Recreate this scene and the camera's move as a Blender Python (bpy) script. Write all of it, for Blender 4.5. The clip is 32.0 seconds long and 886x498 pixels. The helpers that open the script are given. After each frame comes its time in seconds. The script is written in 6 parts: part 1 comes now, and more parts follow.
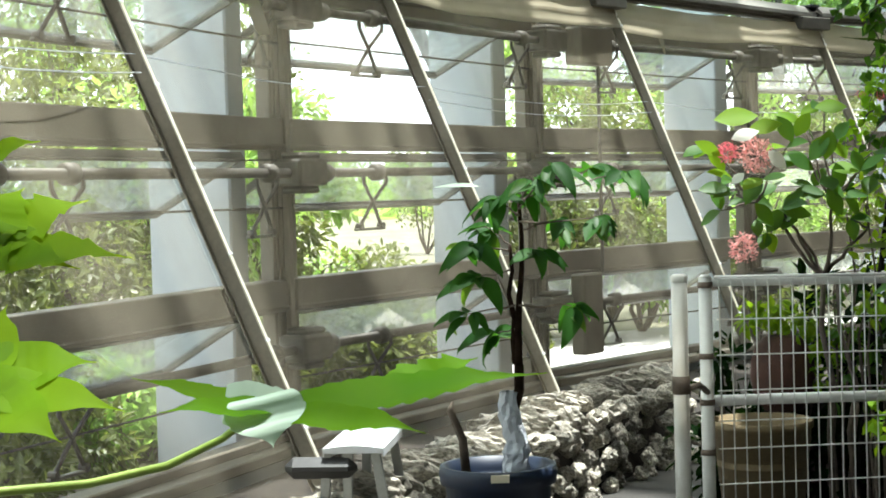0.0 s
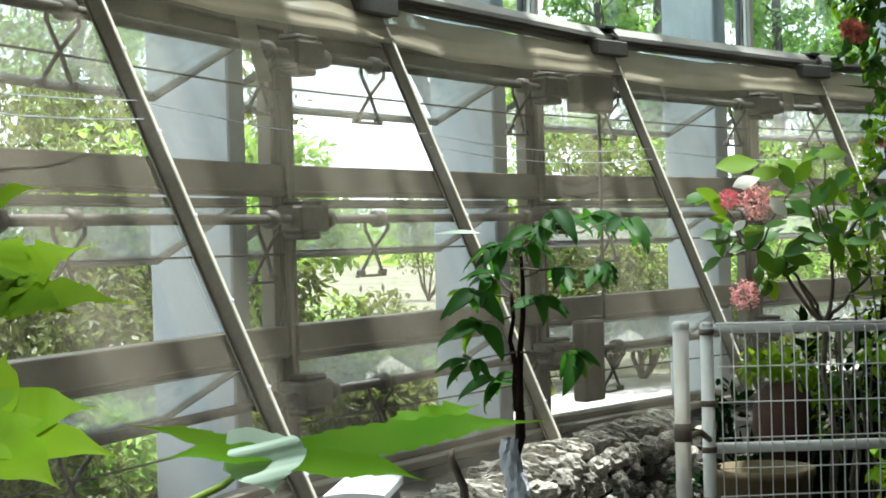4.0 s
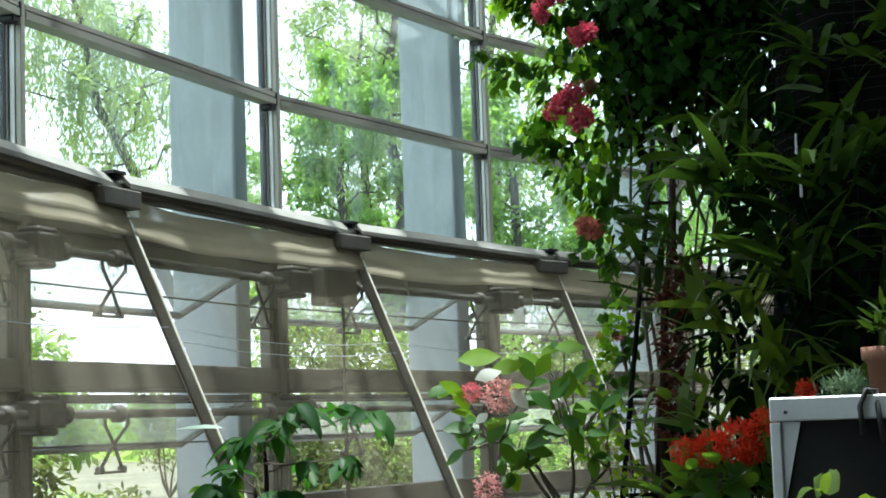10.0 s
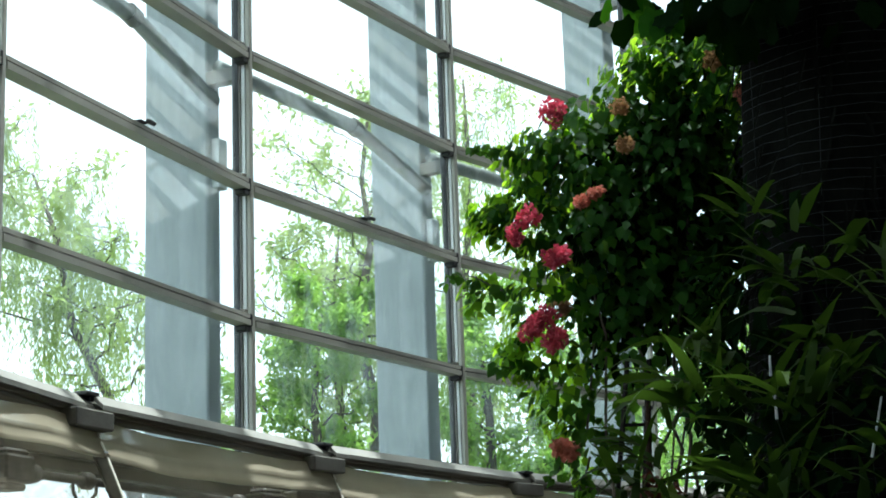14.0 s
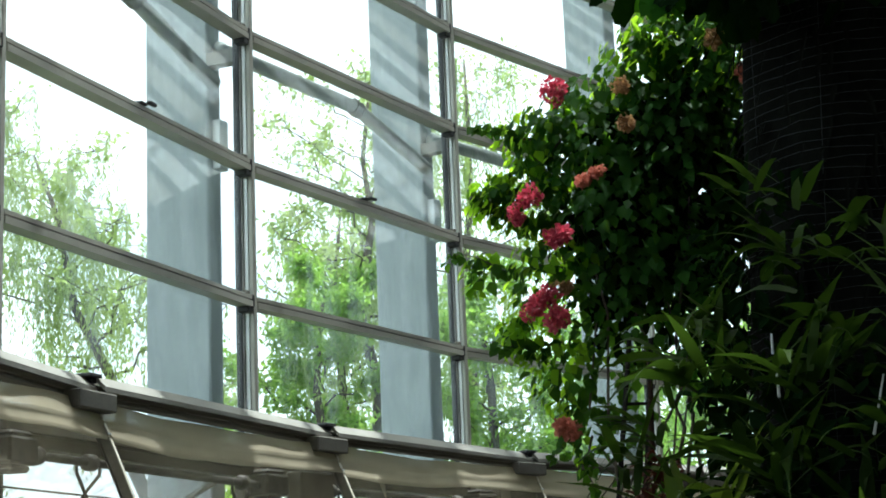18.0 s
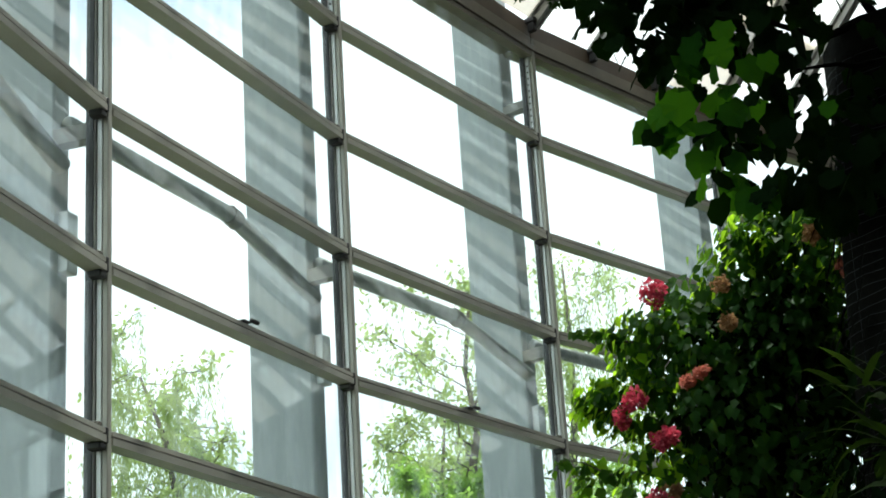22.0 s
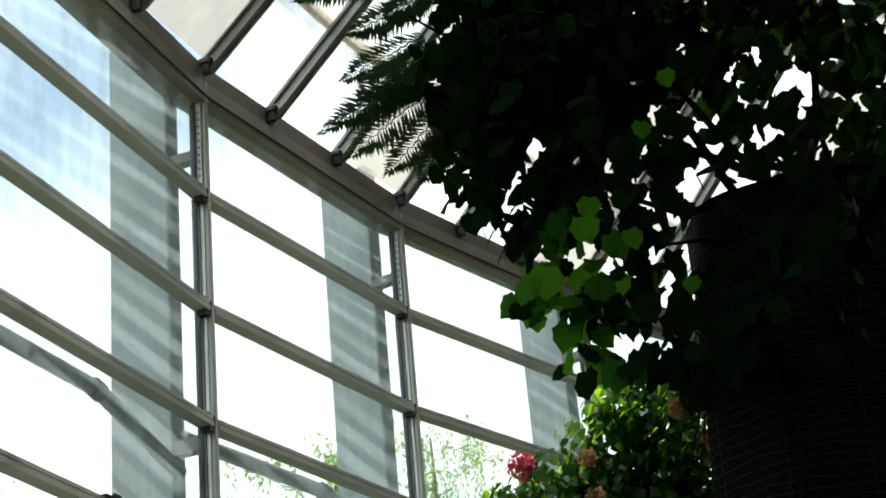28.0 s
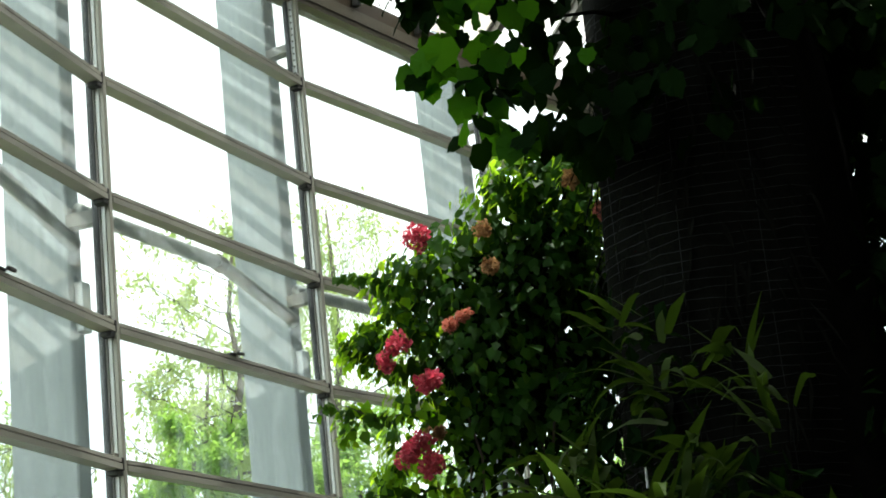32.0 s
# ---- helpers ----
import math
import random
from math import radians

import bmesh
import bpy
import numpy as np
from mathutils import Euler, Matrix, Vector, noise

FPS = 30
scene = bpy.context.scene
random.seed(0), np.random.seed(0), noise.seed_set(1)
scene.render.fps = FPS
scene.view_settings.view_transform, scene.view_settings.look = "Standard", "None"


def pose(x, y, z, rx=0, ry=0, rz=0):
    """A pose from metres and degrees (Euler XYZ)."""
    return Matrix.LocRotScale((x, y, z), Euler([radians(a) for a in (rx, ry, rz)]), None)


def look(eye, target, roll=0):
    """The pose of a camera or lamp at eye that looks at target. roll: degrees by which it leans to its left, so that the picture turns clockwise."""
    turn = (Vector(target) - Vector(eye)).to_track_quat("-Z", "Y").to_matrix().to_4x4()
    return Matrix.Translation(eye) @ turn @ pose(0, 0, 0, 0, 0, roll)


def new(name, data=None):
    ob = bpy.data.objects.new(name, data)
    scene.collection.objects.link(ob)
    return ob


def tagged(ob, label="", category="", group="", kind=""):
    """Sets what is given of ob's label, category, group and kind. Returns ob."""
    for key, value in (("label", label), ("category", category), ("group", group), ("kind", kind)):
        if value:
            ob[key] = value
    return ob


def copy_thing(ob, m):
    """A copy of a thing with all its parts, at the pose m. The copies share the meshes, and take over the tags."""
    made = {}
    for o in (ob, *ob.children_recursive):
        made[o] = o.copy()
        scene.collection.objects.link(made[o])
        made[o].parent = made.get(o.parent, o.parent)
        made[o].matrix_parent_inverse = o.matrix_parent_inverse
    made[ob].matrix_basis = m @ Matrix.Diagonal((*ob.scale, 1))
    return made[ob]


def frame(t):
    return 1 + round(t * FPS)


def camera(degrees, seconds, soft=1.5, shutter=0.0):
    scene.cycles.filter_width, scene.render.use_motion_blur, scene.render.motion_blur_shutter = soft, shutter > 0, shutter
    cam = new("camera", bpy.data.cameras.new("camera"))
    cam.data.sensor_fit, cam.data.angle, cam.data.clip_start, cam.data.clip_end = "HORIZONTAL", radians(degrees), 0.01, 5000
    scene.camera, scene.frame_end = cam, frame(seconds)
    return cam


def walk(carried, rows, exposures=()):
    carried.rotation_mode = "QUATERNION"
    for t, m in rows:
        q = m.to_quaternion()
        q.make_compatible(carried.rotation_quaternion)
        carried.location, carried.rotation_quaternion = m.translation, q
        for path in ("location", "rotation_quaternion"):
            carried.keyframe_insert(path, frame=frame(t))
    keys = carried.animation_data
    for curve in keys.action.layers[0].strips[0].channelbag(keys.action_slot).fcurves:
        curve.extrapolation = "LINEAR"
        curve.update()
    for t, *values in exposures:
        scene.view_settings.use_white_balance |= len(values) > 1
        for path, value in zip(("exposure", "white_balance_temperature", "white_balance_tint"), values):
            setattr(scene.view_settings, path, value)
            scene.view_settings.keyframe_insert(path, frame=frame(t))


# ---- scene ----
EYE = (0.0, 0.0, 1.6)
cam = camera(28.72, 32.0, soft=1.75)

# seconds, yaw to the left, pitch, roll
TURNS = [
    (0.0, 0.08, -2.03, -1.60), (0.5, 0.63, -0.97, -1.25), (1.0, 0.76, -1.13, -1.25), (1.5, 0.50, -0.88, -0.96), (2.0, 0.02, -0.60, -1.32),
    (2.5, 0.07, -0.52, -1.40), (4.5, 0.06, -0.45, -1.64), (5.0, 0.19, 0.22, -2.00), (5.5, -0.12, 1.77, -1.85), (6.0, -1.37, 3.16, -1.60),
    (6.5, -2.19, 4.42, -1.50), (7.0, -4.28, 5.75, -1.07), (7.5, -5.03, 6.28, -0.48), (8.0, -5.31, 5.87, -1.21), (8.5, -5.66, 6.18, -1.49),
    (9.0, -6.35, 6.12, -1.85), (9.5, -7.28, 5.89, -1.69), (10.0, -8.56, 5.66, -1.96), (10.5, -8.82, 6.67, -1.95), (11.0, -8.75, 8.55, -2.34),
    (11.5, -9.16, 10.27, -2.34), (12.0, -9.19, 12.12, -2.45), (12.5, -9.19, 13.16, -2.29), (13.0, -9.37, 13.37, -2.08), (13.5, -9.51, 13.12, -1.99),
    (14.0, -9.66, 12.95, -2.06), (14.5, -9.80, 12.97, -2.10), (15.0, -9.83, 12.97, -2.13), (15.5, -9.53, 12.63, -2.18), (17.5, -9.61, 12.40, -2.38),
    (18.0, -9.58, 12.29, -2.35), (18.5, -9.60, 11.97, -2.25), (19.0, -9.68, 11.83, -2.39), (19.5, -9.71, 11.75, -2.32), (20.0, -9.69, 11.70, -2.48),
    (20.5, -9.40, 12.41, -2.72), (21.0, -8.32, 13.14, -2.62), (21.5, -6.78, 15.95, -3.31), (22.0, -6.47, 19.34, -3.75), (22.5, -6.78, 22.43, -4.66),
    (23.0, -7.80, 23.84, -4.38), (23.5, -8.51, 25.25, -4.30), (24.0, -9.45, 27.35, -4.51), (24.5, -9.41, 28.58, -4.37), (26.5, -8.90, 28.35, -5.30),
    (27.0, -9.47, 27.53, -5.27), (27.5, -10.80, 25.93, -5.47), (28.0, -11.63, 24.69, -5.39), (28.5, -12.24, 23.56, -5.56), (29.0, -13.37, 23.17, -5.66),
    (29.5, -13.55, 21.99, -6.19), (30.0, -14.59, 20.68, -6.33), (30.5, -15.20, 19.73, -6.63), (31.0, -15.07, 18.59, -6.40), (31.5, -15.09, 17.53, -6.28),
    (32.0, -14.48, 16.83, -6.45),
]


def aim(yaw, pitch, roll):
    a, b = radians(yaw), radians(pitch)
    way = Vector((-math.sin(a) * math.cos(b), math.cos(a) * math.cos(b), math.sin(b)))
    return look(EYE, Vector(EYE) + 10 * way, roll)


walk(cam, [(t, aim(yaw, pitch, roll)) for t, yaw, pitch, roll in TURNS],
     [(0.0, 1.64, 6150, 4), (1.0, 1.46, 6000, 4), (5.0, 1.28, 5900, 3), (6.0, 1.20, 5850, 2), (8.0, 1.10, 5750, 1), (10.0, 1.11, 5700, 1), (11.0, 1.06, 5700, 1), (13.0, 0.95, 5700, 1), (18.0, 0.90, 5850, 2), (21.0, 0.74, 6100, 2), (24.0, 0.38, 6200, 2), (27.0, 0.42, 6100, 1), (29.0, 0.66, 6400, 3), (31.0, 0.96, 6500, 3), (32.0, 1.06, 6500, 3)])

# ---- world and sun ----
SUN_EL, SUN_AZ = radians(81.5), radians(60)      # azimuth from +y, to the right
world = bpy.data.worlds.new("world")
scene.world = world
world.use_nodes = True
wn = world.node_tree
sky = wn.nodes.new("ShaderNodeTexSky")
sky.sky_type, sky.sun_disc = "NISHITA", False
sky.sun_elevation, sky.sun_rotation = SUN_EL, SUN_AZ
sky.air_density, sky.dust_density, sky.ozone_density = 1.0, 1.5, 1.2
cloud_co = wn.nodes.new("ShaderNodeTexCoord")
cloud = wn.nodes.new("ShaderNodeTexNoise")
cloud.inputs["Scale"].default_value, cloud.inputs["Detail"].default_value = 2.2, 6.0
wn.links.new(cloud_co.outputs["Generated"], cloud.inputs["Vector"])
cloud_ramp = wn.nodes.new("ShaderNodeValToRGB")
cloud_ramp.color_ramp.elements[0].position, cloud_ramp.color_ramp.elements[1].position = 0.30, 0.47
gap = wn.nodes.new("ShaderNodeVectorMath")          # a break in the clouds
gap.operation = "DOT_PRODUCT"
gap.inputs[1].default_value = (-0.06, 0.80, 0.597)
wn.links.new(cloud_co.outputs["Generated"], gap.inputs[0])
gap_range = wn.nodes.new("ShaderNodeMapRange")
gap_range.interpolation_type = "SMOOTHSTEP"
gap_range.inputs["From Min"].default_value, gap_range.inputs["From Max"].default_value = 0.972, 0.996
gap_range.inputs["To Min"].default_value, gap_range.inputs["To Max"].default_value = 0.06, -0.185
wn.links.new(gap.outputs["Value"], gap_range.inputs["Value"])
cover = wn.nodes.new("ShaderNodeMath")
cover.operation = "ADD"
wn.links.new(cloud.outputs["Fac"], cover.inputs[0])
wn.links.new(gap_range.outputs[0], cover.inputs[1])
wn.links.new(cover.outputs[0], cloud_ramp.inputs["Fac"])
cloud_mix = wn.nodes.new("ShaderNodeMix")
cloud_mix.data_type = "RGBA"
wn.links.new(cloud_ramp.outputs["Color"], cloud_mix.inputs["Factor"])
wn.links.new(sky.outputs["Color"], cloud_mix.inputs["A"])
cloud_mix.inputs["B"].default_value = (8.4, 8.7, 8.9, 1)
wn.links.new(cloud_mix.outputs["Result"], wn.nodes["Background"].inputs["Color"])
wn.nodes["Background"].inputs["Strength"].default_value = 0.15

sun_lamp = bpy.data.lights.new("sun", "SUN")
sun_lamp.energy, sun_lamp.angle, sun_lamp.color = 5.0, radians(1.2), (1.0, 0.97, 0.91)
sun = new("sun", sun_lamp)
sun.matrix_world = look((20, -14, 40), (20 - math.sin(SUN_AZ) * math.cos(SUN_EL), -14 - math.cos(SUN_AZ) * math.cos(SUN_EL), 40 - math.sin(SUN_EL)))


# ---- materials ----
def base_material(name):
    m = bpy.data.materials.new(name)
    m.use_nodes = True
    return m, m.node_tree.nodes, m.node_tree.links, m.node_tree.nodes["Principled BSDF"]


def surface(name, low, high, rough=0.6, metal=0.0, scale=6.0, fine=60.0, bump=0.15, stain=None, island=False, rough2=None, vary=0.0, spec=0.5, span=(0.45, 0.95)):
    """Two tones mixed by a coarse and a fine noise, with a fine relief."""
    m, n, l, p = base_material(name)
    co = n.new("ShaderNodeTexCoord")
    a, b = n.new("ShaderNodeTexNoise"), n.new("ShaderNodeTexNoise")
    a.inputs["Scale"].default_value, a.inputs["Detail"].default_value = scale, 5
    b.inputs["Scale"].default_value, b.inputs["Detail"].default_value = fine, 3
    for q in (a, b):
        l.new(co.outputs["Object"], q.inputs["Vector"])
    add = n.new("ShaderNodeMath")
    add.operation = "MULTIPLY_ADD"
    l.new(b.outputs["Fac"], add.inputs[0])
    add.inputs[1].default_value = 0.4
    l.new(a.outputs["Fac"], add.inputs[2])
    ramp = n.new("ShaderNodeValToRGB")
    ramp.color_ramp.elements[0].position, ramp.color_ramp.elements[1].position = span
    ramp.color_ramp.elements[0].color, ramp.color_ramp.elements[1].color = (*low, 1), (*high, 1)
    l.new(add.outputs[0], ramp.inputs["Fac"])
    out = ramp.outputs["Color"]
    if stain:
        c = n.new("ShaderNodeTexNoise")
        c.inputs["Scale"].default_value, c.inputs["Detail"].default_value = scale * 0.35, 8
        l.new(co.outputs["Object"], c.inputs["Vector"])
        r2 = n.new("ShaderNodeValToRGB")
        r2.color_ramp.elements[0].position, r2.color_ramp.elements[1].position = 0.55, 0.72
        l.new(c.outputs["Fac"], r2.inputs["Fac"])
        mx = n.new("ShaderNodeMix")
        mx.data_type = "RGBA"
        l.new(r2.outputs["Color"], mx.inputs["Factor"])
        l.new(out, mx.inputs["A"])
        mx.inputs["B"].default_value = (*stain, 1)
        out = mx.outputs["Result"]
    if vary:
        rnd = n.new("ShaderNodeNewGeometry") if island else n.new("ShaderNodeObjectInfo")
        hsv = n.new("ShaderNodeHueSaturation")
        rm = n.new("ShaderNodeMapRange")
        rm.inputs["To Min"].default_value, rm.inputs["To Max"].default_value = 1 - vary, 1 + vary
        l.new(rnd.outputs["Random Per Island" if island else "Random"], rm.inputs["Value"])
        l.new(rm.outputs[0], hsv.inputs["Value"])
        l.new(out, hsv.inputs["Color"])
        out = hsv.outputs["Color"]
    l.new(out, p.inputs["Base Color"])
    p.inputs["Roughness"].default_value, p.inputs["Metallic"].default_value = rough, metal
    p.inputs["Specular IOR Level"].default_value = spec
    if rough2 is not None:
        rr = n.new("ShaderNodeMapRange")
        rr.inputs["To Min"].default_value, rr.inputs["To Max"].default_value = rough, rough2
        l.new(a.outputs["Fac"], rr.inputs["Value"])
        l.new(rr.outputs[0], p.inputs["Roughness"])
    if bump:
        bp = n.new("ShaderNodeBump")
        bp.inputs["Strength"].default_value, bp.inputs["Distance"].default_value = bump, 0.01
        l.new(add.outputs[0], bp.inputs["Height"])
        l.new(bp.outputs["Normal"], p.inputs["Normal"])
    return m


def leaf_material(name, low, high, through_colour, amount=0.4, rough=0.4, scale=9.0, gloss=0.3):
    """A leaf: tones by leaf and by noise, gloss, and light that comes through."""
    m, n, l, p = base_material(name)
    geo, co, no = n.new("ShaderNodeNewGeometry"), n.new("ShaderNodeTexCoord"), n.new("ShaderNodeTexNoise")
    no.inputs["Scale"].default_value, no.inputs["Detail"].default_value = scale, 4
    l.new(co.outputs["Object"], no.inputs["Vector"])
    mx = n.new("ShaderNodeMath")
    mx.operation = "MULTIPLY_ADD"
    own, both, wrap = n.new("ShaderNodeObjectInfo"), n.new("ShaderNodeMath"), n.new("ShaderNodeMath")
    both.operation, wrap.operation = "ADD", "FRACT"
    l.new(geo.outputs["Random Per Island"], both.inputs[0])
    l.new(own.outputs["Random"], both.inputs[1])
    l.new(both.outputs[0], wrap.inputs[0])
    l.new(wrap.outputs[0], mx.inputs[0])
    mx.inputs[1].default_value = 0.65
    half = n.new("ShaderNodeMath")
    half.operation = "MULTIPLY"
    half.inputs[1].default_value = 0.45
    l.new(no.outputs["Fac"], half.inputs[0])
    l.new(half.outputs[0], mx.inputs[2])
    ramp = n.new("ShaderNodeValToRGB")
    ramp.color_ramp.elements[0].color, ramp.color_ramp.elements[1].color = (*low, 1), (*high, 1)
    l.new(mx.outputs[0], ramp.inputs["Fac"])
    l.new(ramp.outputs["Color"], p.inputs["Base Color"])
    p.inputs["Roughness"].default_value = rough
    p.inputs["Specular IOR Level"].default_value = gloss
    tr, mix = n.new("ShaderNodeBsdfTranslucent"), n.new("ShaderNodeMixShader")
    tint = n.new("ShaderNodeMix")
    tint.data_type, tint.blend_type = "RGBA", "MIX"
    tint.inputs["Factor"].default_value = 0.75
    l.new(ramp.outputs["Color"], tint.inputs["A"])
    tint.inputs["B"].default_value = (*through_colour, 1)
    l.new(tint.outputs["Result"], tr.inputs["Color"])
    mix.inputs["Fac"].default_value = amount
    bp = n.new("ShaderNodeBump")
    bp.inputs["Strength"].default_value, bp.inputs["Distance"].default_value = 0.3, 0.004
    l.new(no.outputs["Fac"], bp.inputs["Height"])
    l.new(bp.outputs["Normal"], p.inputs["Normal"])
    l.new(p.outputs["BSDF"], mix.inputs[1])
    l.new(tr.outputs["BSDF"], mix.inputs[2])
    l.new(mix.outputs[0], n["Material Output"].inputs["Surface"])
    return m


def glass_material(name, tint, gloss, dust, dust_colour, dust_scale=1.2, dust_floor=0.0):
    """Window glass: clear, with a mirror image by the angle, and a film of dust in patches and runs."""
    m, n, l, p = base_material(name)
    n.remove(p)
    clear, mirror, film, thin = n.new("ShaderNodeBsdfTransparent"), n.new("ShaderNodeBsdfGlossy"), n.new("ShaderNodeBsdfDiffuse"), n.new("ShaderNodeBsdfTranslucent")
    clear.inputs["Color"].default_value = (*tint, 1)
    mirror.inputs["Roughness"].default_value = 0.0
    film.inputs["Color"].default_value = thin.inputs["Color"].default_value = (*dust_colour, 1)
    fr = n.new("ShaderNodeLayerWeight")
    fr.inputs["Blend"].default_value = 0.5
    steep, gain = n.new("ShaderNodeMath"), n.new("ShaderNodeMath")
    steep.operation, steep.inputs[1].default_value = "POWER", 5.0
    l.new(fr.outputs["Facing"], steep.inputs[0])
    gain.operation, gain.use_clamp = "MULTIPLY_ADD", True
    gain.inputs[1].default_value, gain.inputs[2].default_value = min(0.95, 0.9 * gloss), 0.04 * gloss
    l.new(steep.outputs[0], gain.inputs[0])
    s1, s2, s3 = n.new("ShaderNodeMixShader"), n.new("ShaderNodeMixShader"), n.new("ShaderNodeMixShader")
    co, mp, no = n.new("ShaderNodeTexCoord"), n.new("ShaderNodeMapping"), n.new("ShaderNodeTexNoise")
    mp.inputs["Scale"].default_value = (dust_scale * 2.2, dust_scale * 2.2, dust_scale * 0.6)
    no.inputs["Scale"].default_value, no.inputs["Detail"].default_value = 2.0, 7
    l.new(co.outputs["Object"], mp.inputs["Vector"])
    l.new(mp.outputs[0], no.inputs["Vector"])
    mr = n.new("ShaderNodeMapRange")
    mr.inputs["From Min"].default_value, mr.inputs["From Max"].default_value = 0.42, 0.75
    mr.inputs["To Min"].default_value, mr.inputs["To Max"].default_value = dust_floor, dust
    l.new(no.outputs["Fac"], mr.inputs["Value"])
    s3.inputs["Fac"].default_value = 0.6
    l.new(film.outputs[0], s3.inputs[1])
    l.new(thin.outputs[0], s3.inputs[2])
    l.new(mr.outputs[0], s1.inputs["Fac"])
    l.new(clear.outputs[0], s1.inputs[1])
    l.new(s3.outputs[0], s1.inputs[2])
    l.new(gain.outputs[0], s2.inputs["Fac"])
    l.new(s1.outputs[0], s2.inputs[1])
    l.new(mirror.outputs[0], s2.inputs[2])
    l.new(s2.outputs[0], n["Material Output"].inputs["Surface"])
    return m


def net_material(name, colour, cover_low, cover_high):
    """Fine insect netting: threads that scatter and pass light, holes between; bands of cover stand for folds and
    sunlit streaks, with more haze towards the top.
    """
    m, n, l, p = base_material(name)
    n.remove(p)
    hole, film, thin = n.new("ShaderNodeBsdfTransparent"), n.new("ShaderNodeBsdfDiffuse"), n.new("ShaderNodeBsdfTranslucent")
    co, no, wv = n.new("ShaderNodeTexCoord"), n.new("ShaderNodeTexNoise"), n.new("ShaderNodeTexNoise")
    # Upright bands: folds, together with streaks of sunlit haze put into the cover.
    mp = n.new("ShaderNodeMapping")
    mp.inputs["Scale"].default_value = (3.6, 0.7, 1.0)
    l.new(co.outputs["UV"], mp.inputs["Vector"])
    l.new(mp.outputs[0], no.inputs["Vector"])
    l.new(co.outputs["Object"], wv.inputs["Vector"])
    no.inputs["Scale"].default_value, no.inputs["Detail"].default_value = 1.3, 3
    wv.inputs["Scale"].default_value, wv.inputs["Detail"].default_value = 0.7, 2
    mr = n.new("ShaderNodeMapRange")
    mr.inputs["From Min"].default_value, mr.inputs["From Max"].default_value = 0.36, 0.66
    mr.inputs["To Min"].default_value, mr.inputs["To Max"].default_value = cover_low, cover_high
    l.new(no.outputs["Fac"], mr.inputs["Value"])
    # Sunlit haze near the top, put in as denser cover that thins downwards.
    sep, thinner, haze = n.new("ShaderNodeSeparateXYZ"), n.new("ShaderNodeMapRange"), n.new("ShaderNodeMath")
    l.new(co.outputs["UV"], sep.inputs[0])
    thinner.inputs["To Min"].default_value, thinner.inputs["To Max"].default_value = 1.15, 0.35
    l.new(sep.outputs["Y"], thinner.inputs["Value"])
    haze.operation = "MULTIPLY"
    l.new(mr.outputs[0], haze.inputs[0])
    l.new(thinner.outputs[0], haze.inputs[1])
    ramp = n.new("ShaderNodeValToRGB")
    ramp.color_ramp.elements[0].color = (*[c * 0.8 for c in colour], 1)
    ramp.color_ramp.elements[1].color = (*[min(1, c * 1.15) for c in colour], 1)
    l.new(wv.outputs["Fac"], ramp.inputs["Fac"])
    for q in (film, thin):
        l.new(ramp.outputs["Color"], q.inputs["Color"])
    a, b = n.new("ShaderNodeMixShader"), n.new("ShaderNodeMixShader")
    a.inputs["Fac"].default_value = 0.55
    l.new(film.outputs[0], a.inputs[1])
    l.new(thin.outputs[0], a.inputs[2])
    l.new(haze.outputs[0], b.inputs["Fac"])
    l.new(hole.outputs[0], b.inputs[1])
    l.new(a.outputs[0], b.inputs[2])
    l.new(b.outputs[0], n["Material Output"].inputs["Surface"])
    return m


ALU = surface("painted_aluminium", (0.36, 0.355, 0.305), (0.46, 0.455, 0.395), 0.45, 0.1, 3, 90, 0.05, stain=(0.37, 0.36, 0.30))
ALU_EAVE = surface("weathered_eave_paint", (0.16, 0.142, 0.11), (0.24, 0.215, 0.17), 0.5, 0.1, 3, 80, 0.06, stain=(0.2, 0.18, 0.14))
# Paler than the post face: light on the side fins is put into the colour.
POST_SIDE = surface("sunlit_post_fin", (0.66, 0.68, 0.67), (0.80, 0.82, 0.81), 0.35, 0.2, 3, 90, 0.05, stain=(0.5, 0.51, 0.48))
# Darker, browner copy of the frame paint; the lower wall's shade is in it.
ALU_LOW = surface("darkened_bronze_paint", (0.125, 0.108, 0.080), (0.205, 0.18, 0.14), 0.55, 0.15, 2.5, 70, 0.08, stain=(0.13, 0.115, 0.09))
ALU_DARK = surface("aged_bronze_metal", (0.10, 0.095, 0.08), (0.17, 0.16, 0.135), 0.5, 0.3, 5, 80, 0.1)
# Two tones of one bar: lit front edge, shaded web, both in the colour.
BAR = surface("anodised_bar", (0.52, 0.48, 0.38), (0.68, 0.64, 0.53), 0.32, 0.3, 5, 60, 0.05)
BAR_WEB = surface("shaded_bar_web", (0.15, 0.13, 0.098), (0.26, 0.23, 0.178), 0.5, 0.2, 4, 60, 0.05)
RAIL_PAINT = surface("grey_rail_paint", (0.24, 0.235, 0.205), (0.33, 0.32, 0.285), 0.55, 0.1, 3, 80, 0.05, stain=(0.19, 0.185, 0.16))
ALU_GREY = surface("dull_grey_aluminium", (0.22, 0.225, 0.21), (0.34, 0.345, 0.325), 0.45, 0.3, 6, 60, 0.05)
STEEL = surface("greasy_steel", (0.055, 0.050, 0.042), (0.12, 0.11, 0.095), 0.6, 0.3, 8, 70, 0.2)
BLACK = surface("black_rubber", (0.012, 0.012, 0.012), (0.03, 0.03, 0.03), 0.5, 0, 8, 70, 0.1)
IRON = surface("matt_black_iron", (0.008, 0.008, 0.008), (0.02, 0.018, 0.016), 0.9, 0, 12, 70, 0.2, spec=0.05)
